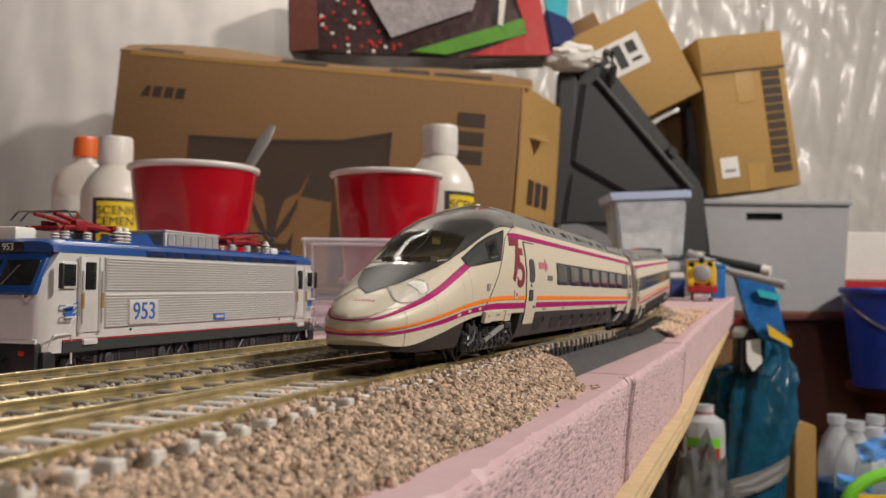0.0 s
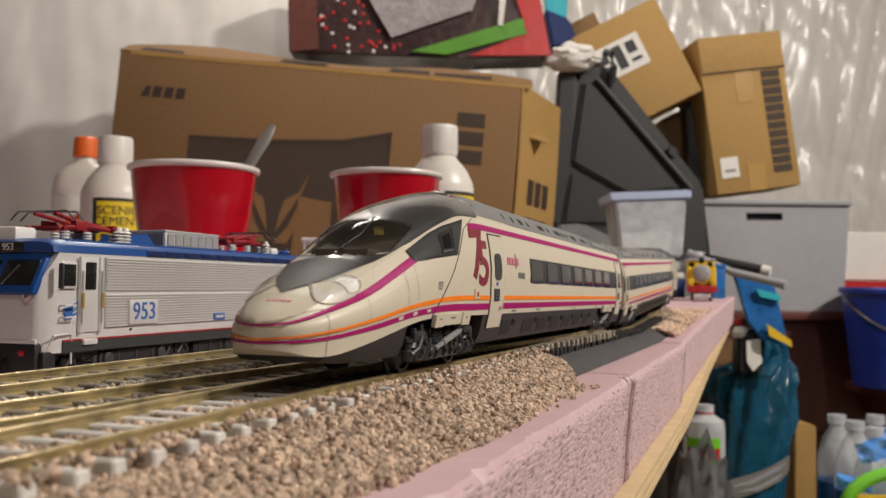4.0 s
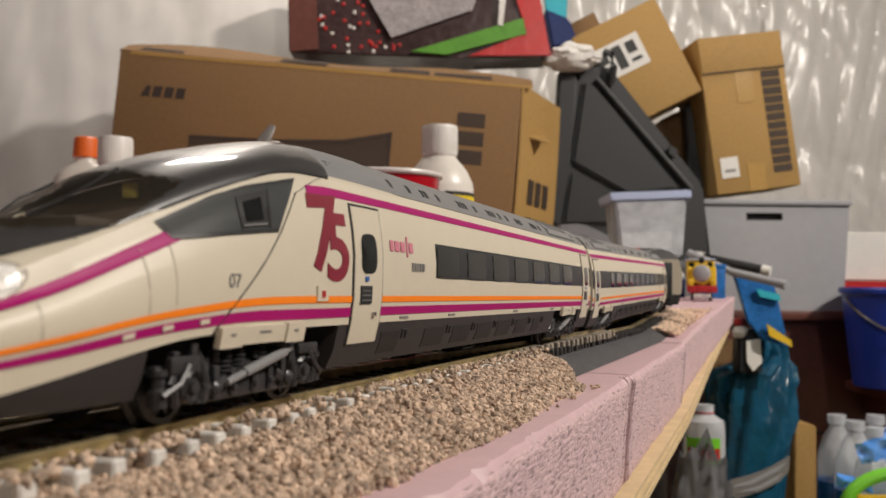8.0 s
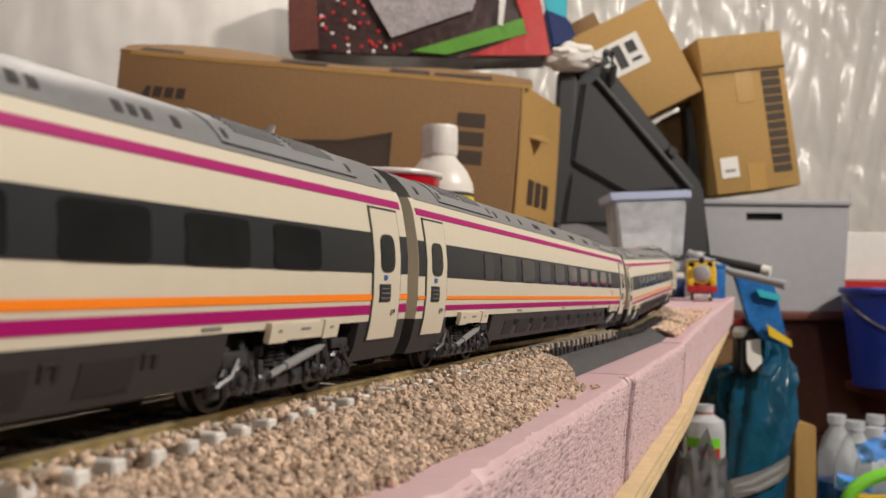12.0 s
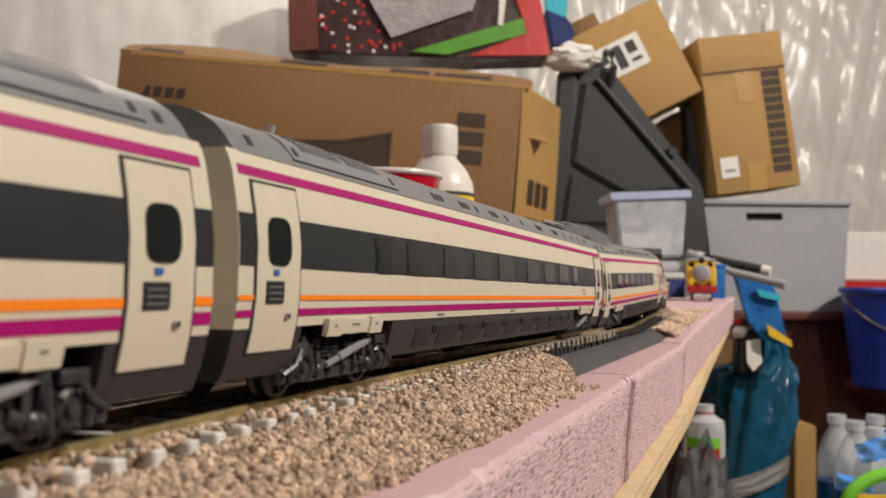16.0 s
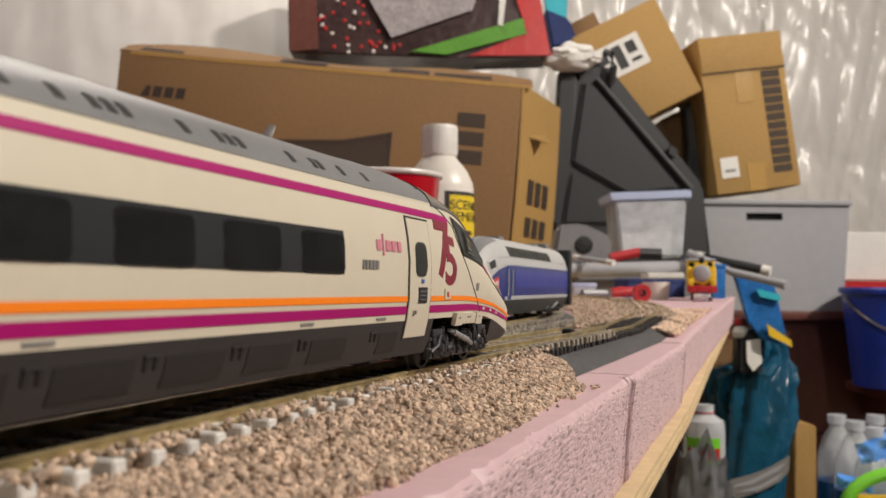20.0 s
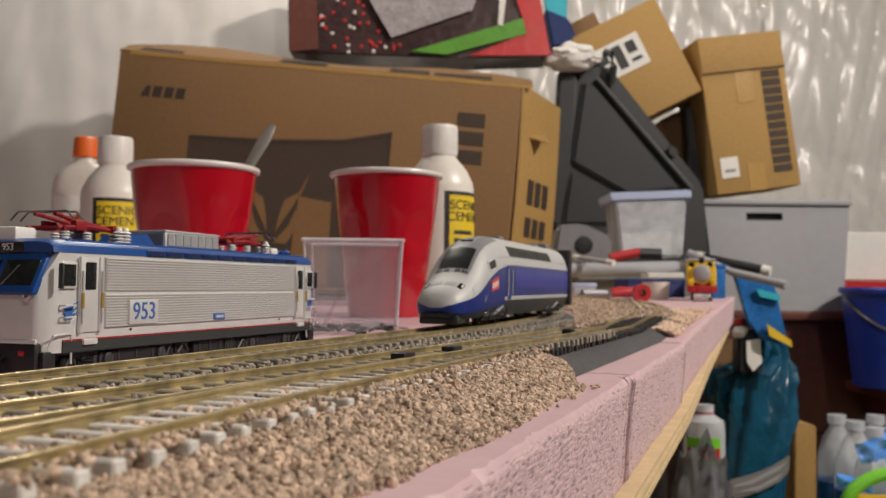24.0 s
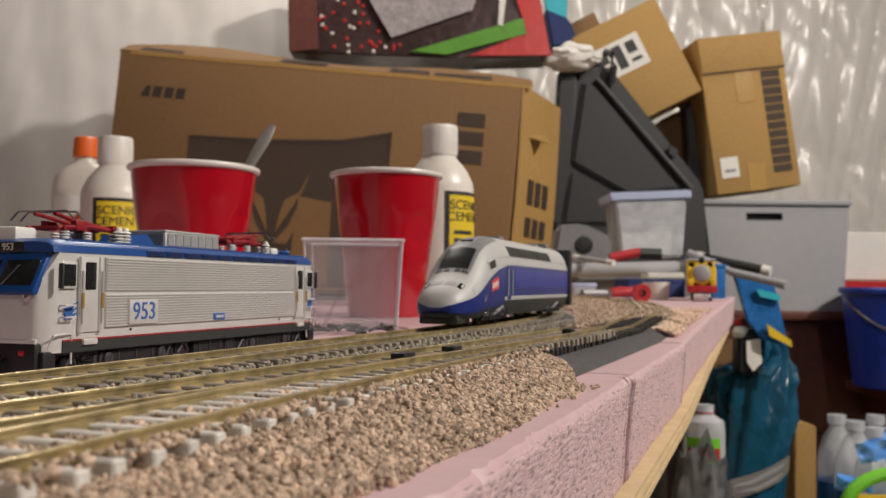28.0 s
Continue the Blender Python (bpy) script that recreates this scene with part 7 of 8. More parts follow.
def carton_box(name, m, w, d, h, label, marks):
    """A taped cardboard carton; marks adds what is printed on its front."""
    c = thing(name, m, label, "carton", "cardboard cartons")
    body = part("body", box(-w / 2, w / 2, 0, d, 0, h, 0.003), "kraft_light", c, "pale brown cardboard body")
    marks(c, body)
    return c


def parcel_marks(c, body):
    part("address_label", box(-0.083, 0.030, -0.0010, 0.0010, 0.105, 0.178), "paper", body, "white paper label with plain bars")
    for x0, x1, z0, z1 in ((-0.074, -0.050, 0.120, 0.132), (-0.074, -0.050, 0.140, 0.166), (-0.036, -0.016, 0.116, 0.168), (-0.006, 0.018, 0.120, 0.128), (-0.006, 0.016, 0.140, 0.166)):
        part("label_bar", box(x0, x1, -0.0016, 0.0004, z0, z1), "ink", body)
    part("back_flap", box(-0.096, -0.002, 0.10, 0.104, 0.208, 0.275, 0.001), "kraft", c, "open flap")


def toy_carton_marks(c, body):
    part("top_flap", box(-0.0935, 0.0935, -0.003, 0.0015, 0.262, 0.340, 0.001), "kraft_light", c, "folded outer flap")
    part("flap_crease", box(-0.0935, 0.0935, -0.0038, 0.0010, 0.2605, 0.2630), "kraft_mark", c)
    part("tape_strip", box(-0.022, 0.018, -0.0012, 0.0006, 0.192, 0.262), "tape", body, "brown tape")
    part("tape_strip", box(-0.022, 0.018, -0.0012, 0.0006, 0.0, 0.060), "tape", body, "brown tape")
    part("price_label", box(-0.080, -0.040, -0.0014, 0.0008, 0.034, 0.078), "paper", body, "small white label")
    part("label_bar", box(-0.072, -0.048, -0.0020, 0.0002, 0.046, 0.052), "grey_mark", body)
    for k in range(12):                              # one plain upright block for each printed letter
        z = 0.034 + k * 0.0188
        part("letter_bar", box(0.038, 0.080, -0.0012, 0.0006, z, z + 0.0158), "kraft_print", body, "large dark printed bars")


carton_box("parcel_carton", room(0.4588, 1.8800, 0.4039, 0, -27, 0) @ pose(0.006, 0, 0), 0.200, 0.16, 0.226, "pale cardboard parcel tipped on its corner with a white label", parcel_marks)
carton_box("toy_carton", room(0.6822, 1.9000, 0.2405, 0, -8.0, 6), 0.190, 0.15, 0.340, "cardboard carton with large dark printed bars, tilted on a bin", toy_carton_marks)
solid("dark_carton", slab([(0.4946, 0.4108), (0.5861, 0.4576), (0.5984, 0.2480), (0.5854, 0.2413)], 2.0, 0.1, bevel=0.002), "kraft", room(0, 0, 0), "brown cardboard carton wedged behind the case", "carton", "cardboard cartons")
solid("black_bag", wavy(slab([(0.5414, 0.4399), (0.5867, 0.4534), (0.5982, 0.0785), (0.5623, 0.0781)], 1.96, 0.05, bevel=0.004), 0.008, 18, 2), "black", room(0, 0, 0), "crumpled black plastic bag behind the cartons", "bag")


def storage_bin():
    b = thing("storage_bin", room(0, 0, 0), "grey plastic storage bin with a hand hole", "storage bin")
    # front wall with a real hole
    x0, x1 = 0.5563, 0.8656
    lo, hi = -0.0190, 0.2078
    hx0, hx1, hz0, hz1 = 0.6443, 0.7225, 0.1734, 0.1893
    bm = bmesh.new()
    for q in ((x0, hx0, lo, hi), (hx1, x1, lo, hi), (hx0, hx1, lo, hz0), (hx0, hx1, hz1, hi)):
        add_box(bm, q[0], q[1], 1.880, 1.886, q[2], q[3])
    bmesh.ops.remove_doubles(bm, verts=bm.verts[:], dist=1e-5)

    def narrow(b_):
        for v in b_.verts:
            u, q = (hi - v.co.z) / (hi - lo), (v.co.x - x0) / (x1 - x0)
            v.co.x += u * (0.026 * (1 - q) - 0.015 * q)
        return b_
    narrow(bm)
    part("front_wall", bm, "bin", b, "flat grey front wall with a hand hole", smooth=False)
    # black plate behind the hand hole stands in for the shaded inside
    part("hole_shade", box(hx0 - 0.01, hx1 + 0.01, 1.895, 1.898, hz0 - 0.01, hz1 + 0.01), "black", b)
    for xx in (x0, x1 - 0.006):
        part("side_wall", narrow(box(xx, xx + 0.006, 1.886, 2.15, lo, hi)), "bin", b)
    part("back_wall", narrow(box(x0, x1, 2.144, 2.15, lo, hi)), "bin", b)
    part("base", narrow(box(x0, x1, 1.886, 2.15, lo, lo + 0.006)), "bin", b)
    part("rim", box(x0 - 0.004, x1 + 0.004, 1.872, 1.888, hi - 0.002, hi + 0.010, 0.003), "bin", b, "rounded rim")
    part("rim", box(x0 - 0.004, x0 + 0.008, 1.888, 2.155, hi - 0.002, hi + 0.010, 0.003), "bin", b, "rounded rim")
    part("rim", box(x1 - 0.008, x1 + 0.004, 1.888, 2.155, hi - 0.002, hi + 0.010, 0.003), "bin", b, "rounded rim")
    part("lid", box(x0 + 0.01, x1 - 0.01, 1.89, 2.14, hi + 0.001, hi + 0.006, 0.002), "case", b, "dark lid")


storage_bin()


def wood_cabinet():
    c = thing("wood_cabinet", room(0, 0, 0), "dark reddish brown wooden cabinet", "cabinet")
    t = -0.0178
    part("top", box(0.56, 1.75, 1.870, 2.26, t - 0.020, t, 0.003), "wood_dark", c, "dark wooden top")
    part("front_panel", box(0.57, 1.74, 1.900, 1.918, -0.85, t - 0.020), "wood_dark", c, "dark wooden front")
    for x in (0.57, 1.722):
        part("side_panel", box(x, x + 0.018, 1.918, 2.25, -0.85, t - 0.020), "wood_dark", c, "dark wooden side")
    for k in range(3):
        part("front_seam", box(0.60, 1.71, 1.8985, 1.9005, -0.28 - 0.22 * k, -0.276 - 0.22 * k), "black", c)
    part("ledge", box(0.86, 1.74, 1.62, 1.900, -0.185, -0.165, 0.003), "wood_dark", c, "wooden ledge")
    for x in (0.90, 1.68):
        part("ledge_bracket", box(x, x + 0.02, 1.64, 1.90, -0.24, -0.185), "wood_dark", c)


wood_cabinet()


def bucket():
    x = 0.8006 + 0.118
    b = thing("blue_bucket", room(x, 1.76, -0.1645), "blue plastic bucket with a wire handle", "bucket")
    part("wall", lathe([(0.094, 0), (0.096, 0.002), (0.116, 0.192), (0.113, 0.192), (0.092, 0.006), (0.0001, 0.005)], 56), "bucket", b, "deep blue plastic wall")
    part("rim", lathe([(0.115, 0.184), (0.121, 0.185), (0.1215, 0.193), (0.1190, 0.197), (0.1125, 0.195)], 56, cap=False), "bucket", b, "rolled blue rim")
    pts = [(0.118 * math.cos(a) , -0.118 * math.sin(a) * 0.99, 0.176 - 0.080 * math.sin(a)) for a in [math.pi * k / 24 for k in range(25)]]
    part("handle", tube(pts, 0.0028, 8), "steel", b, "thin wire handle hanging down")


bucket()


def white_stack():
    solid("white_carton", slab([(0.8665, 0.1530), (1.0332, 0.1545), (1.0317, 0.0483), (0.8678, 0.0468)], 1.93, 0.2, bevel=0.003), "paper", room(0, 0, 0), "plain white carton on the cabinet", "carton", "cardboard cartons")
    solid("red_tray", slab([(0.8534, 0.0455), (1.0317, 0.0471), (1.0308, -0.0143), (0.8624, -0.0157)], 1.90, 0.24, bevel=0.002), "gift_red", room(0, 0, 0), "dark red tray under a white carton", "tray")


white_stack()


def clear_tub():
    t = thing("clear_tub", room(0, 0, 0), "clear plastic tub with a pale blue lid and papers inside", "tub")
    q0, q1, q2, q3 = (0.2908, 0.1802), (0.4146, 0.1813), (0.4076, 0.0808), (0.3035, 0.0799)
    part("body", slab([q0, q1, q2, q3], 1.50, 0.10, bevel=0.004), "clear_milky", t, "milky clear tub")
    part("lid", slab([(0.2820, 0.1890), (0.4215, 0.1951), (0.4214, 0.1804), (0.2840, 0.1743)], 1.495, 0.112, bevel=0.002), "lid_blue", t, "pale blue lid")
    part("contents", slab([(0.3191, 0.1707), (0.3853, 0.1713), (0.3853, 0.1342), (0.3210, 0.1317)], 1.53, 0.03), "bin", t, "grey papers inside")
    part("contents", slab([(0.3122, 0.1218), (0.3999, 0.1265), (0.3969, 0.0855), (0.3152, 0.0848)], 1.54, 0.04), "paper", t)


clear_tub()


def grey_gadget():
    g = thing("grey_gadget", room(0, 0, 0), "grey plastic device with a dark round grille", "device")
    part("shell", slab([(0.1805, 0.0638), (0.1928, 0.1331), (0.2360, 0.1354), (0.2841, 0.1127), (0.2822, 0.0647)], 1.48, 0.06, bevel=0.006), "grey_plastic", g, "rounded grey shell")
    part("grille", lathe([(0.0001, 0.006), (0.013, 0.005), (0.016, 0)], 24, Matrix.Translation((0.2361, 1.481, 0.0988)) @ pose(0, 0, 0, 90)), "black", g, "dark round grille")
    part("foot", slab([(0.1805, 0.0638), (0.2822, 0.0647), (0.2822, 0.0493), (0.1806, 0.0484)], 1.485, 0.05), "black", g)


grey_gadget()


def heat_gun():
    h = thing("red_screwdriver", room(0, 0, 0), "screwdriver with a red and black handle", "tool")
    part("handle", tube([(0.2765, 1.462, 0.0765), (0.2992, 1.462, 0.0814), (0.3247, 1.462, 0.0864)], 0.0085, 10), "red", h, "red grip")
    part("grip_end", tube([(0.3247, 1.462, 0.0845), (0.3607, 1.462, 0.0838)], 0.0095, 10), "black", h, "black grip end")


heat_gun()


def tube_thing(name, pts, r, material, label, ends=None):
    t = thing(name, room(0, 0, 0), label, "tube", "metal tubes")
    part("tube", tube(pts, r, 16), material, t, "smooth metal tube")
    if ends:
        for p, q in ((pts[0], pts[1]), (pts[-1], pts[-2])):
            d = (Vector(p) - Vector(q)).normalized()
            part("end_cap", tube([Vector(p) - d * 0.004, Vector(p) + d * 0.010], r * 1.15, 14), ends, t, "pale end cap")
    return t


tube_thing("grey_pipe", [(0.2036, 1.42, 0.0553), (0.3941, 1.42, 0.0606)], 0.0115, "bin", "thick grey pipe lying across the shelf")
tube_thing("metal_tube", [(0.3976, 1.40, 0.0802), (0.4363, 1.33, 0.0523), (0.4818, 1.26, 0.0354)], 0.0058, "bin", "thin bright metal tube that juts over the table edge", "bin")
tube_thing("metal_tube", [(0.4445, 1.52, 0.0817), (0.5310, 1.46, 0.0588)], 0.0075, "case", "dark tube with a white end cap", "white")
tube_thing("metal_tube", [(0.2174, 1.42, 0.0756), (0.2560, 1.36, 0.0668)], 0.004, "bin", "short pale tube beside the power car", "white")
# slab added to paint the dark gap under the grey pipe
solid("dark_gap_slab", slab([(0.2220, 0.0466), (0.4146, 0.0501), (0.4144, -0.0005), (0.2221, -0.0069)], 1.45, 0.10, bevel=0.002), "grey_plastic", room(0, 0, 0), "dark grey slab standing in for the shaded gap under the pipe", "tray")
solid("tape_box", slab([(0.3157, 0.0517), (0.3712, 0.0522), (0.3712, 0.0434), (0.3157, 0.0429)], 1.36, 0.05, bevel=0.001), "paper", room(0, 0, 0), "flat white box on the shelf", "box")


def bags():
    """A teal bag with folds below the table edge, and a blue printed bag hung over it."""
    b = thing("teal_gift_bag", room(0, 0, 0), "shiny teal gift bag with a gathered neck and grey print", "bag")
    bm = bmesh.new()
    rows = []
    prof = [((0.5194, -0.0484), 0.018), ((0.5220, -0.0632), 0.024), ((0.5218, -0.0807), 0.029), ((0.5138, -0.0956), 0.040), ((0.4945, -0.1063), 0.062), ((0.4926, -0.1290), 0.064), ((0.4933, -0.1551), 0.065),
            ((0.4941, -0.1707), 0.064), ((0.4931, -0.1898), 0.062), ((0.4903, -0.2245), 0.060), ((0.4846, -0.2955), 0.056), ((0.4800, -0.4825), 0.055), ((0.4786, -0.7363), 0.055)]
    for j, (c, w) in enumerate(prof):
        ring = []
        deep = (0.003, 0.005, 0.006, 0.008, 0.009, 0.007, 0.006, 0.004, 0.002, 0.0015, 0.0015, 0.001, 0.001)[j]
        for k in range(96):
            a = 2 * math.pi * k / 96
            fold = deep * (math.sin(a * 13 + j * 0.8) + 0.6 * math.sin(a * 7 + j * 1.7)) + 0.003 * noise.noise(Vector((math.cos(a) * 2, math.sin(a) * 2, j)))
            sag = -0.018 * max(0.0, math.cos(a)) * (1 if 3 < j < 9 else 0.2) + 0.006 * math.sin(a * 5 + j) * (1 if j < 8 else 0.2)
            ring.append(bm.verts.new((c[0] + (w + fold) * math.copysign(abs(math.cos(a)) ** 0.75, math.cos(a)), 1.42 + (min(0.05, w * 0.8) + fold) * math.sin(a), c[1] + sag)))
        rows.append(ring)
    for a, c in zip(rows, rows[1:]):
        for k in range(96):
            bm.faces.new((a[k], a[(k + 1) % 96], c[(k + 1) % 96], c[k]))
    bm.faces.new(rows[-1])
    part("bag_body", bm, "teal_bag", b, "shiny teal bag with gathered folds")
    for q, mt, o in (([(0.4315, -0.2787), (0.4446, -0.2647), (0.4796, -0.2558), (0.5076, -0.2452), (0.5357, -0.2276), (0.5320, -0.2501), (0.5188, -0.2658), (0.4925, -0.2799), (0.4532, -0.2940)], "grey_mark", 0.0),
                     ([(0.4393, -0.2769), (0.4752, -0.2645), (0.5277, -0.2372), (0.5163, -0.2503), (0.4751, -0.2714)], "bin", 0.002), ([(0.4533, -0.2854), (0.4882, -0.2730), (0.5215, -0.2537), (0.5127, -0.2641), (0.4838, -0.2799)], "bin", 0.002)):
        part("bird_print", wavy(slab(q, 1.368 - o, 0.004), 0.002, 40, 3), mt, b, "grey printed shape")
    p = thing("blue_printed_bag", room(0, 0, 0), "blue printed paper bag hanging beside the table", "bag")
    part("panel", wavy(slab([(0.4414, 0.0489), (0.4982, 0.0374), (0.5233, -0.0585), (0.4830, -0.0486), (0.4600, -0.0231)], 1.335, 0.012, bevel=0.001), 0.004, 16, 6), "blue_print", p, "blue printed panel")
    part("yellow_label", slab([(0.4858, -0.0246), (0.5217, -0.0482), (0.5233, -0.0585), (0.4891, -0.0417)], 1.326, 0.004), "yellow", p, "yellow strip")
    part("teal_strip", slab([(0.4706, 0.0285), (0.5050, 0.0202), (0.5066, 0.0099), (0.4748, 0.0165)], 1.326, 0.004), "cyan", p, "pale teal strip")
    d = thing("white_printed_bottle", room(0, 0, 0), "dark bottle with a white printed label", "bottle")
    part("body", slab([(0.4513, -0.0339), (0.4868, -0.0336), (0.4881, -0.1008), (0.4492, -0.1012)], 1.35, 0.03, bevel=0.004), "black", d)
    part("label", slab([(0.4616, -0.0511), (0.4824, -0.0475), (0.4847, -0.0837), (0.4717, -0.0967), (0.4623, -0.0838)], 1.345, 0.005), "paper", d, "white printed label")
    part("cap", lathe([(0.010, -0.008), (0.012, 0), (0.008, 0.009), (0.0001, 0.010)], 16, pose(0.4571, 1.3600, -0.0384)), "white", d, "white round cap")
    part("cap_ring", lathe([(0.007, -0.005), (0.007, 0.005), (0.0001, 0.006)], 14, pose(0.4546, 1.3600, -0.0227)), "red", d, "small red ring")
    solid("plain_carton", slab([(0.6348, -0.2127), (0.6738, -0.2175), (0.6716, -0.7218), (0.6279, -0.7222)], 1.60, 0.2, bevel=0.002), "kraft_light", room(0, 0, 0), "plain cardboard carton standing behind the teal bag", "carton", "cardboard cartons")
    solid("small_carton", slab([(0.4488, -0.0796), (0.4864, -0.0560), (0.4860, -0.1193), (0.4486, -0.1401)], 1.47, 0.08, bevel=0.002), "kraft", room(0, 0, 0), "brown cardboard carton under the table edge", "carton", "cardboard cartons")


bags()


def jug():
    j = thing("clear_jug", room(0.3185, 1.08, -0.4295), "clear plastic jug with a printed label under the table", "bottle")
    part("body", lathe([(0.0225, 0), (0.0245, 0.004), (0.0245, 0.288), (0.0232, 0.298), (0.0140, 0.304), (0.0105, 0.306), (0.0105, 0.310)], 40), "clear_milky", j, "milky body with square shoulders")
    part("cap", lathe([(0.0115, 0.306), (0.0117, 0.317), (0.0001, 0.318)], 24), "clear_milky", j, "translucent cap")
    part("cap_band", lathe([(0.0117, 0.3070), (0.0121, 0.3080), (0.0117, 0.3090)], 24, cap=False), "red", j, "red band on the cap")
    wrap_label(j, 0.0247, 0.250, 0.280, -160, -60, "green", "label", 0.0005, "green and red label")
    wrap_label(j, 0.0247, 0.254, 0.268, -155, -62, "red", "label_band", 0.0009)
    f_ = thing("plastic_wrap", room(0.2897, 0.99, -0.4295), "crumpled shiny clear plastic wrap", "wrap")
    bm = bmesh.new()
    bmesh.ops.create_icosphere(bm, subdivisions=4, radius=1.0)
    for v in bm.verts:
        n_ = 1 + 0.26 * noise.noise(v.co * 3.1) + 0.22 * noise.noise(v.co * 7) + 0.10 * noise.noise(v.co * 19)
        v.co = Vector((v.co.x * 0.036 * n_, v.co.y * 0.03 * n_, 0.15 + v.co.z * 0.130 * n_))
    part("film", bm, "wrap_film", f_, smooth=False)


jug()


def water_pack():
    """Bottles of water shrunk in blue-printed film, on a low crate."""
    crate = thing("low_crate", room(1.04, 1.42, -0.85), "plain wooden crate on the floor", "crate")
    for k in range(5):
        part("crate_board", box(-0.22, 0.22, -0.20, -0.188, 0.02 + 0.091 * k, 0.100 + 0.091 * k, 0.002), "ply", crate, "pale crate board")
    part("crate_top", box(-0.22, 0.22, -0.20, 0.12, 0.475, 0.485, 0.002), "ply", crate)
    for s in (-1, 1):
        part("crate_side", box(s * 0.22 - 0.006, s * 0.22 + 0.006, -0.188, 0.12, 0, 0.475), "ply", crate)
    x0 = 0.6040 + 0.030
    bottle = None
    for i in range(4):
        for k in range(3):
            m = room(x0 + 0.062 * i, 1.30 + 0.064 * k, -0.3645)
            if bottle is None:
                bottle = thing("water_bottle", m, "clear water bottle with a blue label", "bottle", "water bottles in the pack")
                part("body", lathe([(0.026, 0), (0.030, 0.004), (0.030, 0.030), (0.0285, 0.034), (0.030, 0.038), (0.030, 0.120), (0.028, 0.135), (0.022, 0.155), (0.012, 0.172), (0.011, 0.180)], 24), "clear_bottle", bottle, "clear ribbed body")
                part("cap", lathe([(0.0135, 0.178), (0.0140, 0.181), (0.0140, 0.192), (0.0001, 0.193)], 18), "clear_milky", bottle, "pale cap")
                wrap_label(bottle, 0.0302, 0.050, 0.088, 0, 359, "blue_print", "label", 0.0004, "blue label")
            else:
                copy_thing(bottle, m)
    film = thing("shrink_film", room(0, 0, 0), "blue and clear printed shrink film round the bottles", "film")
    for c0, c1, c2, c3, seed in (((0.5824, -0.1891), (0.6512, -0.1686), (0.6557, -0.2117), (0.5922, -0.2172), 3), ((0.5570, -0.2291), (0.6045, -0.2419), (0.6068, -0.2584), (0.5569, -0.2473), 5), ((0.6262, -0.1639), (0.6847, -0.1700), (0.6842, -0.2048), (0.6241, -0.2004), 9),
                                 ((0.6050, -0.2060), (0.6900, -0.2040), (0.6900, -0.2330), (0.6060, -0.2350), 12)):
        bm = bmesh.new()
        g = []
        for i in range(15):
            u = i / 14
            col = []
            for k in range(9):
                v = k / 8
                x = (c0[0] * (1 - u) + c1[0] * u) * (1 - v) + (c3[0] * (1 - u) + c2[0] * u) * v
                zz = (c0[1] * (1 - u) + c1[1] * u) * (1 - v) + (c3[1] * (1 - u) + c2[1] * u) * v
                w = noise.noise(Vector((x * 60, zz * 90, seed)))
                col.append(bm.verts.new((x + 0.003 * noise.noise(Vector((zz * 80, seed, 1))), 1.255 + 0.010 * w, zz + 0.004 * noise.noise(Vector((x * 70, seed, 2))))))
            g.append(col)
        for i in range(14):
            for k in range(8):
                bm.faces.new((g[i][k], g[i + 1][k], g[i + 1][k + 1], g[i][k + 1]))
        part("film_sheet", bm, "blue_film" if seed < 12 else "clear_milky", film, "bright blue crumpled film" if seed < 12 else "milky crumpled film")
    g = thing("green_basket", room(0, 0, 0), "lime green plastic basket with a loop handle", "basket")
    pts = [(0.5323 + 0.075 - 0.075 * math.cos(math.pi * k / 20), 1.18, -0.2650 + 0.052 * math.sin(math.pi * k / 20)) for k in range(21)]
    part("loop_handle", tube(pts, 0.0085, 10), "green", g, "thick lime green loop")
    part("tub", slab([(0.5217, -0.2650), (0.6881, -0.2636), (0.6788, -0.3754), (0.5282, -0.3767)], 1.18, 0.06, bevel=0.004), "green", g, "lime green tub")
    part("yellow_tag", slab([(0.5443, -0.2392), (0.6246, -0.2400), (0.6238, -0.3031), (0.5436, -0.3038)], 1.165, 0.004), "yellow", g, "yellow tag")
    solid("basket_stand", slab([(0.5131, -0.3768), (0.6939, -0.3753), (0.6872, -0.8064), (0.5092, -0.8079)], 1.17, 0.07, bevel=0.003), "kraft", room(0, 0, 0), "plain brown carton under the basket", "carton", "cardboard cartons")


water_pack()


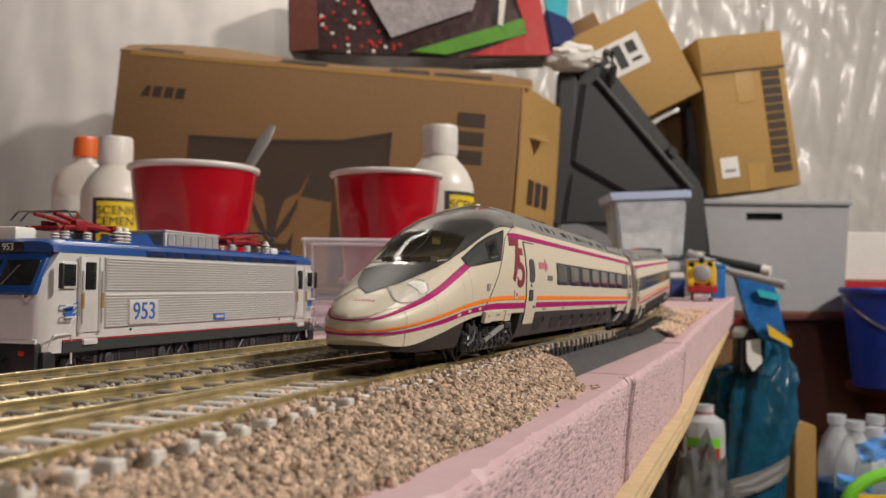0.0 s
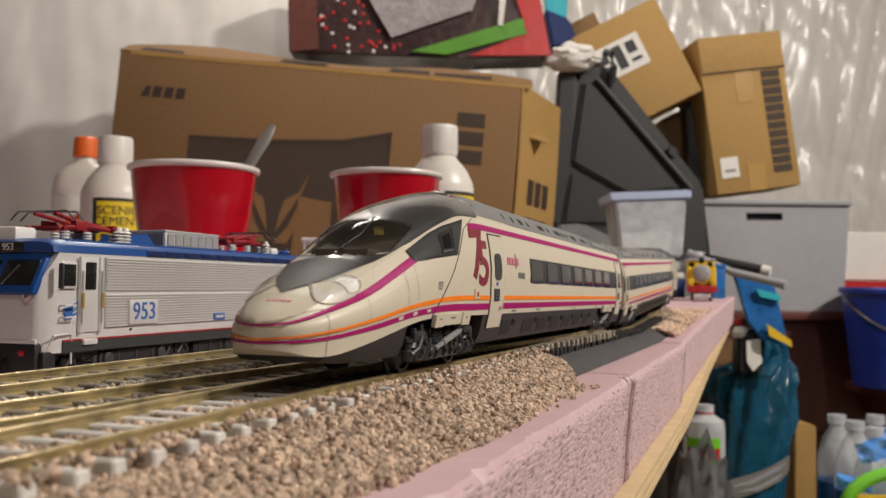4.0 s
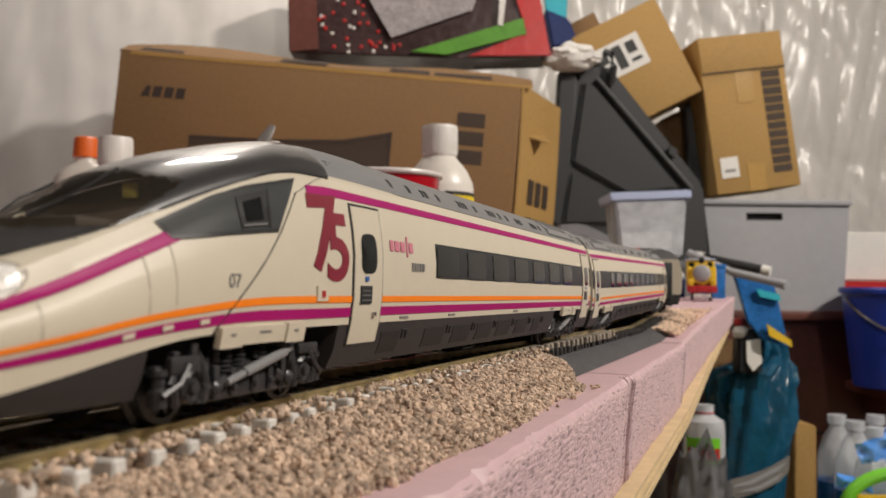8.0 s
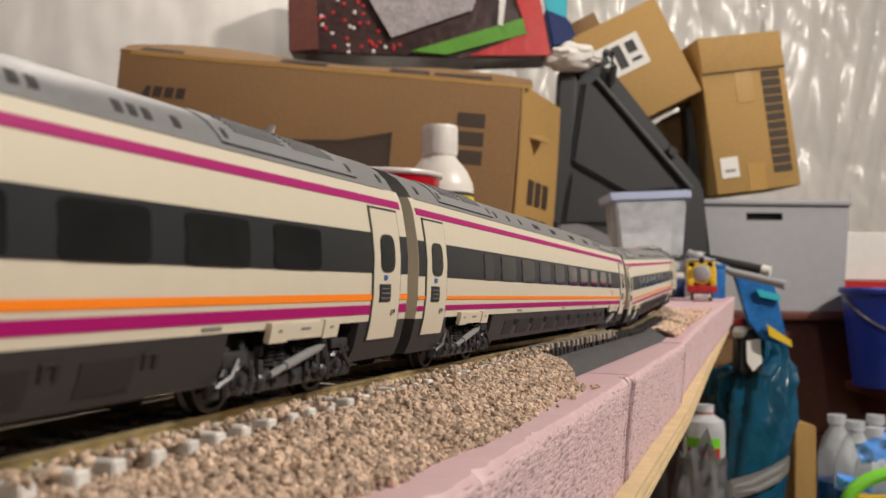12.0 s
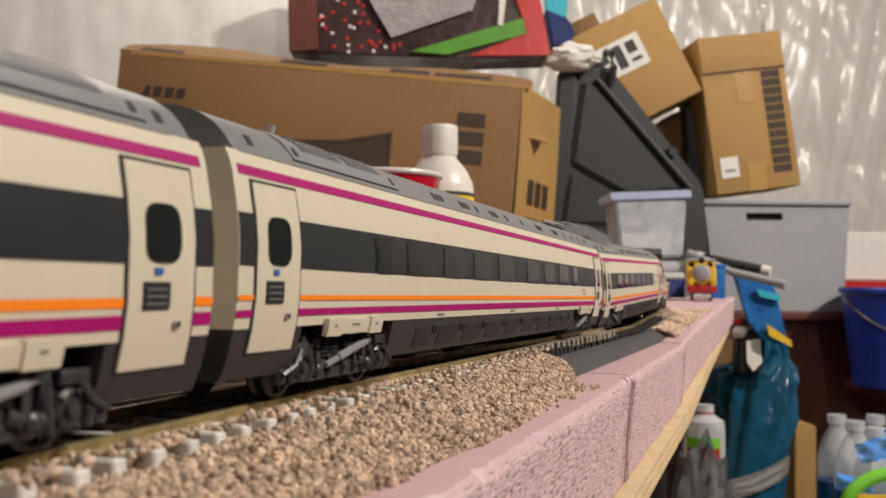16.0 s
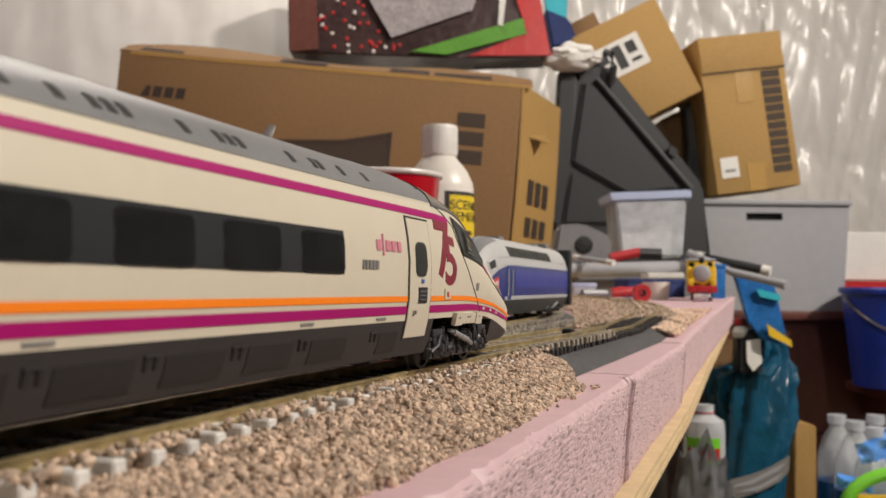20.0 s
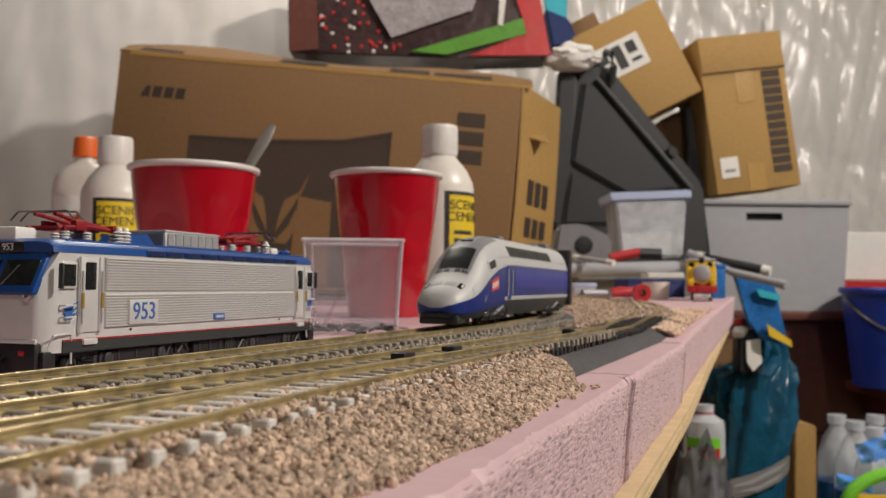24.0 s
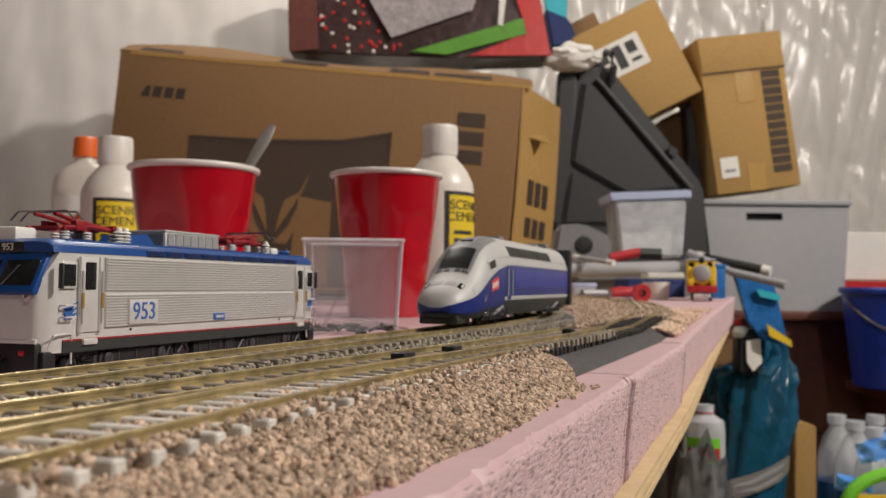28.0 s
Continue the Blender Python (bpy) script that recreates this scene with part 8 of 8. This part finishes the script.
# ---- loose ballast ----
def grains(name, places, size, material, label, seed, parent=None):
    """Many small uneven stones as one mesh of kind stuff."""
    rnd = np.random.RandomState(seed)
    n_ = len(places)
    base = np.array([(0, 0, 1), (0.894, 0, 0.447), (0.276, 0.851, 0.447), (-0.724, 0.526, 0.447), (-0.724, -0.526, 0.447), (0.276, -0.851, 0.447),
                     (0.724, 0.526, -0.447), (-0.276, 0.851, -0.447), (-0.894, 0, -0.447), (-0.276, -0.851, -0.447), (0.724, -0.526, -0.447), (0, 0, -1)])
    tri = np.array([(0, 1, 2), (0, 2, 3), (0, 3, 4), (0, 4, 5), (0, 5, 1), (1, 6, 2), (2, 7, 3), (3, 8, 4), (4, 9, 5), (5, 10, 1),
                    (2, 6, 7), (3, 7, 8), (4, 8, 9), (5, 9, 10), (1, 10, 6), (11, 7, 6), (11, 8, 7), (11, 9, 8), (11, 10, 9), (11, 6, 10)])
    q = rnd.normal(size=(n_, 4))
    q /= np.linalg.norm(q, axis=1)[:, None]
    w, x, y, z = q.T
    rot = np.stack([1 - 2 * (y * y + z * z), 2 * (x * y - z * w), 2 * (x * z + y * w), 2 * (x * y + z * w), 1 - 2 * (x * x + z * z), 2 * (y * z - x * w),
                    2 * (x * z - y * w), 2 * (y * z + x * w), 1 - 2 * (x * x + y * y)], axis=1).reshape(n_, 3, 3)
    scale = size * rnd.uniform(0.55, 1.25, size=(n_, 1, 1)) * rnd.uniform(0.65, 1.2, size=(n_, 1, 3))
    jag = rnd.uniform(0.72, 1.22, size=(n_, 12, 1))
    verts = np.einsum("nij,nkj->nki", rot, base[None] * jag * scale) + np.array(places)[:, None, :]
    faces = (tri[None] + 12 * np.arange(n_)[:, None, None]).reshape(-1, 3)
    me = bpy.data.meshes.new(name)
    me.from_pydata(verts.reshape(-1, 3).tolist(), [], faces.tolist())
    me.materials.append(M[material])
    ob = new(name, me)
    return tagged(ob, label, "ballast", kind="stuff")


def bank_height(x, y):
    """The shoulder of ballast beside the near track: high at the ties, thin at the foam edge."""
    u = (x - (main_x(y) + 0.0135)) / 0.0235
    h = float(np.interp(y, [0.05, 0.11, 0.16], [0.0058, 0.0068, 0.0080])) * max(0.0, 1 - max(0.0, u)) ** 0.9
    return min(h, float(np.interp(y, [0.10, 0.24], [0.0058, 0.0072]))) if u < 0.08 else h


def near_ballast():
    rnd = random.Random(21)
    pts = []
    while len(pts) < 26000:
        y = 0.03 + 0.315 * rnd.random() ** 1.25
        limit = -0.0555 + 0.0035 * math.exp(-((y - 0.18) / 0.04) ** 2) + 0.0022 * noise.noise(Vector((y * 45, 0.3, 0))) - max(0.0, y - 0.262) * 0.40
        x = rnd.uniform(main_x(y) + 0.0088, limit)
        if y > 0.318 + 0.012 * noise.noise(Vector((x * 120, 2, 0))) + (main_x(y) + 0.012 - x) * 1.2:
            continue
        h = bank_height(x, y) * min(1.0, max(0.12, (0.345 - y) / 0.05))
        pts.append((x, y, sag(x, y) + h + rnd.uniform(-0.0012, 0.0004) + 0.0006 * noise.noise(Vector((x * 250, y * 250, 1)))))
    for _ in range(4200):                            # thinly between the rails
        y = 0.02 + 0.31 * rnd.random()
        pts.append((main_x(y) + rnd.uniform(-0.0070, 0.0070), y, sag(-0.09, y) + 0.0068 + rnd.uniform(-0.0008, 0.0010)))
    for _ in range(420):                             # stones that lie on the tie ends
        y = 0.06 + 0.25 * rnd.random()
        pts.append((main_x(y) + rnd.uniform(0.0096, 0.0148), y, sag(-0.09, y) + 0.0085 + rnd.uniform(-0.0004, 0.0003)))
    for _ in range(70):
        y = rnd.uniform(0.08, 0.27)
        pts.append((rnd.uniform(-0.058, -0.052), y, sag(-0.055, y) + 0.0005))
    grains("tan_ballast", pts, 0.00082, "grain", "tan stone ballast heaped beside the near track", 4)


def between_ballast():
    rnd = random.Random(22)
    pts = []
    while len(pts) < 20000:
        y = 0.0 + 0.62 * rnd.random()
        x = rnd.uniform(PASS_X - 0.018, main_x(y) - 0.009)
        mid = -0.1394 + 0.084 * (y + 0.22) if y < 0.28 else main_x(y) - 0.0078 * max(0.0, (0.46 - y) / 0.18) ** 2
        on_rail = min(abs(abs(x - PASS_X) - 0.00825), abs(abs(x - mid) - 0.00825)) < 0.0013
        if on_rail or (y > 0.40 and x > PASS_X + 0.024):
            continue
        pts.append((x - (max(0, y - 0.36) ** 2) / 4.8, y, 0.6 * sag(x, y) + 0.0068 + rnd.uniform(-0.0012, 0.0008)))
    grains("grey_ballast", pts, 0.00085, "grain_grey", "grey stone ballast between the rails", 5)
    pts = []
    while len(pts) < 5200:
        u, v = rnd.random(), rnd.random()
        y = 0.585 + 0.30 * u
        x = -0.062 - 0.035 * v - 0.20 * u * v
        q, a = main_line.spot(0.0)
        c = Vector((main_x(0.675) - 0.46 * math.cos(MAIN_TURN), 0.675 - 0.46 * math.sin(MAIN_TURN), 0))
        r = math.hypot(x - c.x, y - c.y) if y > 0.675 else x - c.x
        if abs(r - 0.46) < 0.0165 or (noise.noise(Vector((x * 40, y * 40, 0))) < -0.25) or r < 0.40:
            continue
        pts.append((x, y, lift(y) + sag(x, y) + 0.0006 + rnd.uniform(0, 0.0012) + max(0, 0.004 - abs(abs(r - 0.46) - 0.020) * 0.2)))
    grains("tan_ballast", pts, 0.0010, "grain", "tan stone ballast strewn round the curve", 6)
    pts = []
    while len(pts) < 14000:
        s = rnd.uniform(-0.105, 0.62)
        o = rnd.uniform(-0.062, 0.024)
        if min(abs(o - 0.00825), abs(o + 0.00825)) < 0.0012 or (s < -0.02 and o > 0.004 + (s + 0.02) * 0.3):
            continue
        p, a = main_line.spot(s)
        low = max(0.0, abs(o) - 0.0150) * (0.55 if o > 0 else 0.12)
        pts.append((p.x + o * math.cos(a), p.y + o * math.sin(a), p.z - RAIL_TOP + 0.0082 - low + rnd.uniform(-0.0013, 0.0004)))
    grains("tan_ballast", pts, 0.0011, "grain", "tan stone ballast filling the curve", 8)


near_ballast()
between_ballast()


# ---- what moves ----
# seconds and the place of the first joint between cars along the track (metres)
JOINT = [(0, 0.5036), (0.9, 0.5032), (1.2, 0.5008), (1.6, 0.4964), (2, 0.4917), (3, 0.4799), (3.5, 0.4729), (4.5, 0.4581), (5.5, 0.4418), (6, 0.4325),
         (6.5, 0.4221), (7, 0.4099), (7.5, 0.3962), (8, 0.3798), (8.5, 0.3607), (9, 0.3395), (9.5, 0.3175), (10, 0.2936), (10.5, 0.2681), (11, 0.2405),
         (11.5, 0.2099), (12, 0.1753), (12.5, 0.1351), (13.5, 0.0456), (14.5, -0.0491), (15, -0.0980), (15.5, -0.1472), (16, -0.1976), (16.5, -0.2490),
         (17, -0.3022), (17.5, -0.3564), (18, -0.4125), (18.5, -0.4712), (19, -0.5318), (19.5, -0.5911), (20, -0.6542), (20.5, -0.7201), (21, -0.7890),
         (21.5, -0.8610), (24, -1.2280), (28, -1.8280)]


def joint_at(t):
    return float(np.interp(t, [r[0] for r in JOINT], [r[1] for r in JOINT]))


def car_pose(y_joint, front, rear, flip):
    """Both bogies stand on the line; the car's origin lies at its coupling joint."""
    a, _ = main_line.spot(y_joint - 0.675 + front)
    b, _ = main_line.spot(y_joint - 0.675 + rear)
    d = (b - a).normalized()
    turn = math.degrees(math.atan2(-d.x, d.y))
    tilt = math.degrees(math.asin(d.z))
    o = a - d * front if not flip else b
    m = Matrix.Translation(a) @ Matrix.Rotation(radians(turn), 4, "Z") @ Matrix.Rotation(radians(tilt), 4, "X")
    return m


def motions():
    # bogie places behind the first joint, and the place of the car's origin, all along the track
    # head: origin at joint 0, runs forwards (-y); coaches: origin at their rear joint; tail: origin at joint 2, turned about
    plan = [(head, -0.263, -0.0467, 0.263, False), (second, 0.042, 0.261, 0.261, False), (third, 0.345, 0.564, 0.261, False), (tail, 0.6527, 0.869, 0.0467, True)]
    for car, front, rear, back, turned in plan:
        rows = []
        for t, y in JOINT:
            m = car_pose(y, front, rear, False)
            if turned:
                m = m @ pose(0, -back, 0) @ pose(0, 0, 0, 0, 0, 180)
            else:
                m = m @ pose(0, back, 0)
            rows.append((t, m))
        walk(car, rows)
    # wheels roll without slipping: a row for every 80 degrees of turn
    ts = np.linspace(0, 28, 2801)
    gone = np.array([JOINT[0][1] - joint_at(t) for t in ts])
    step = radians(80) * WHEEL_R
    marks = [0.0]
    for k in range(1, int(gone[-1] / step) + 1):
        marks.append(float(np.interp(k * step, gone, ts)))
    marks = sorted({round(t, 2) for t in marks} | {28.0})
    for w in WHEELSETS:
        base = w.matrix_basis.translation.copy()
        under_tail = w.parent.parent == tail
        rows = []
        for t in marks:
            ang = math.degrees(float(np.interp(t, ts, gone)) / WHEEL_R) * (-1 if under_tail else 1)
            rows.append((t, pose(base.x, base.y, base.z, ang, 0, 0)))
        walk(w, rows)


motions()
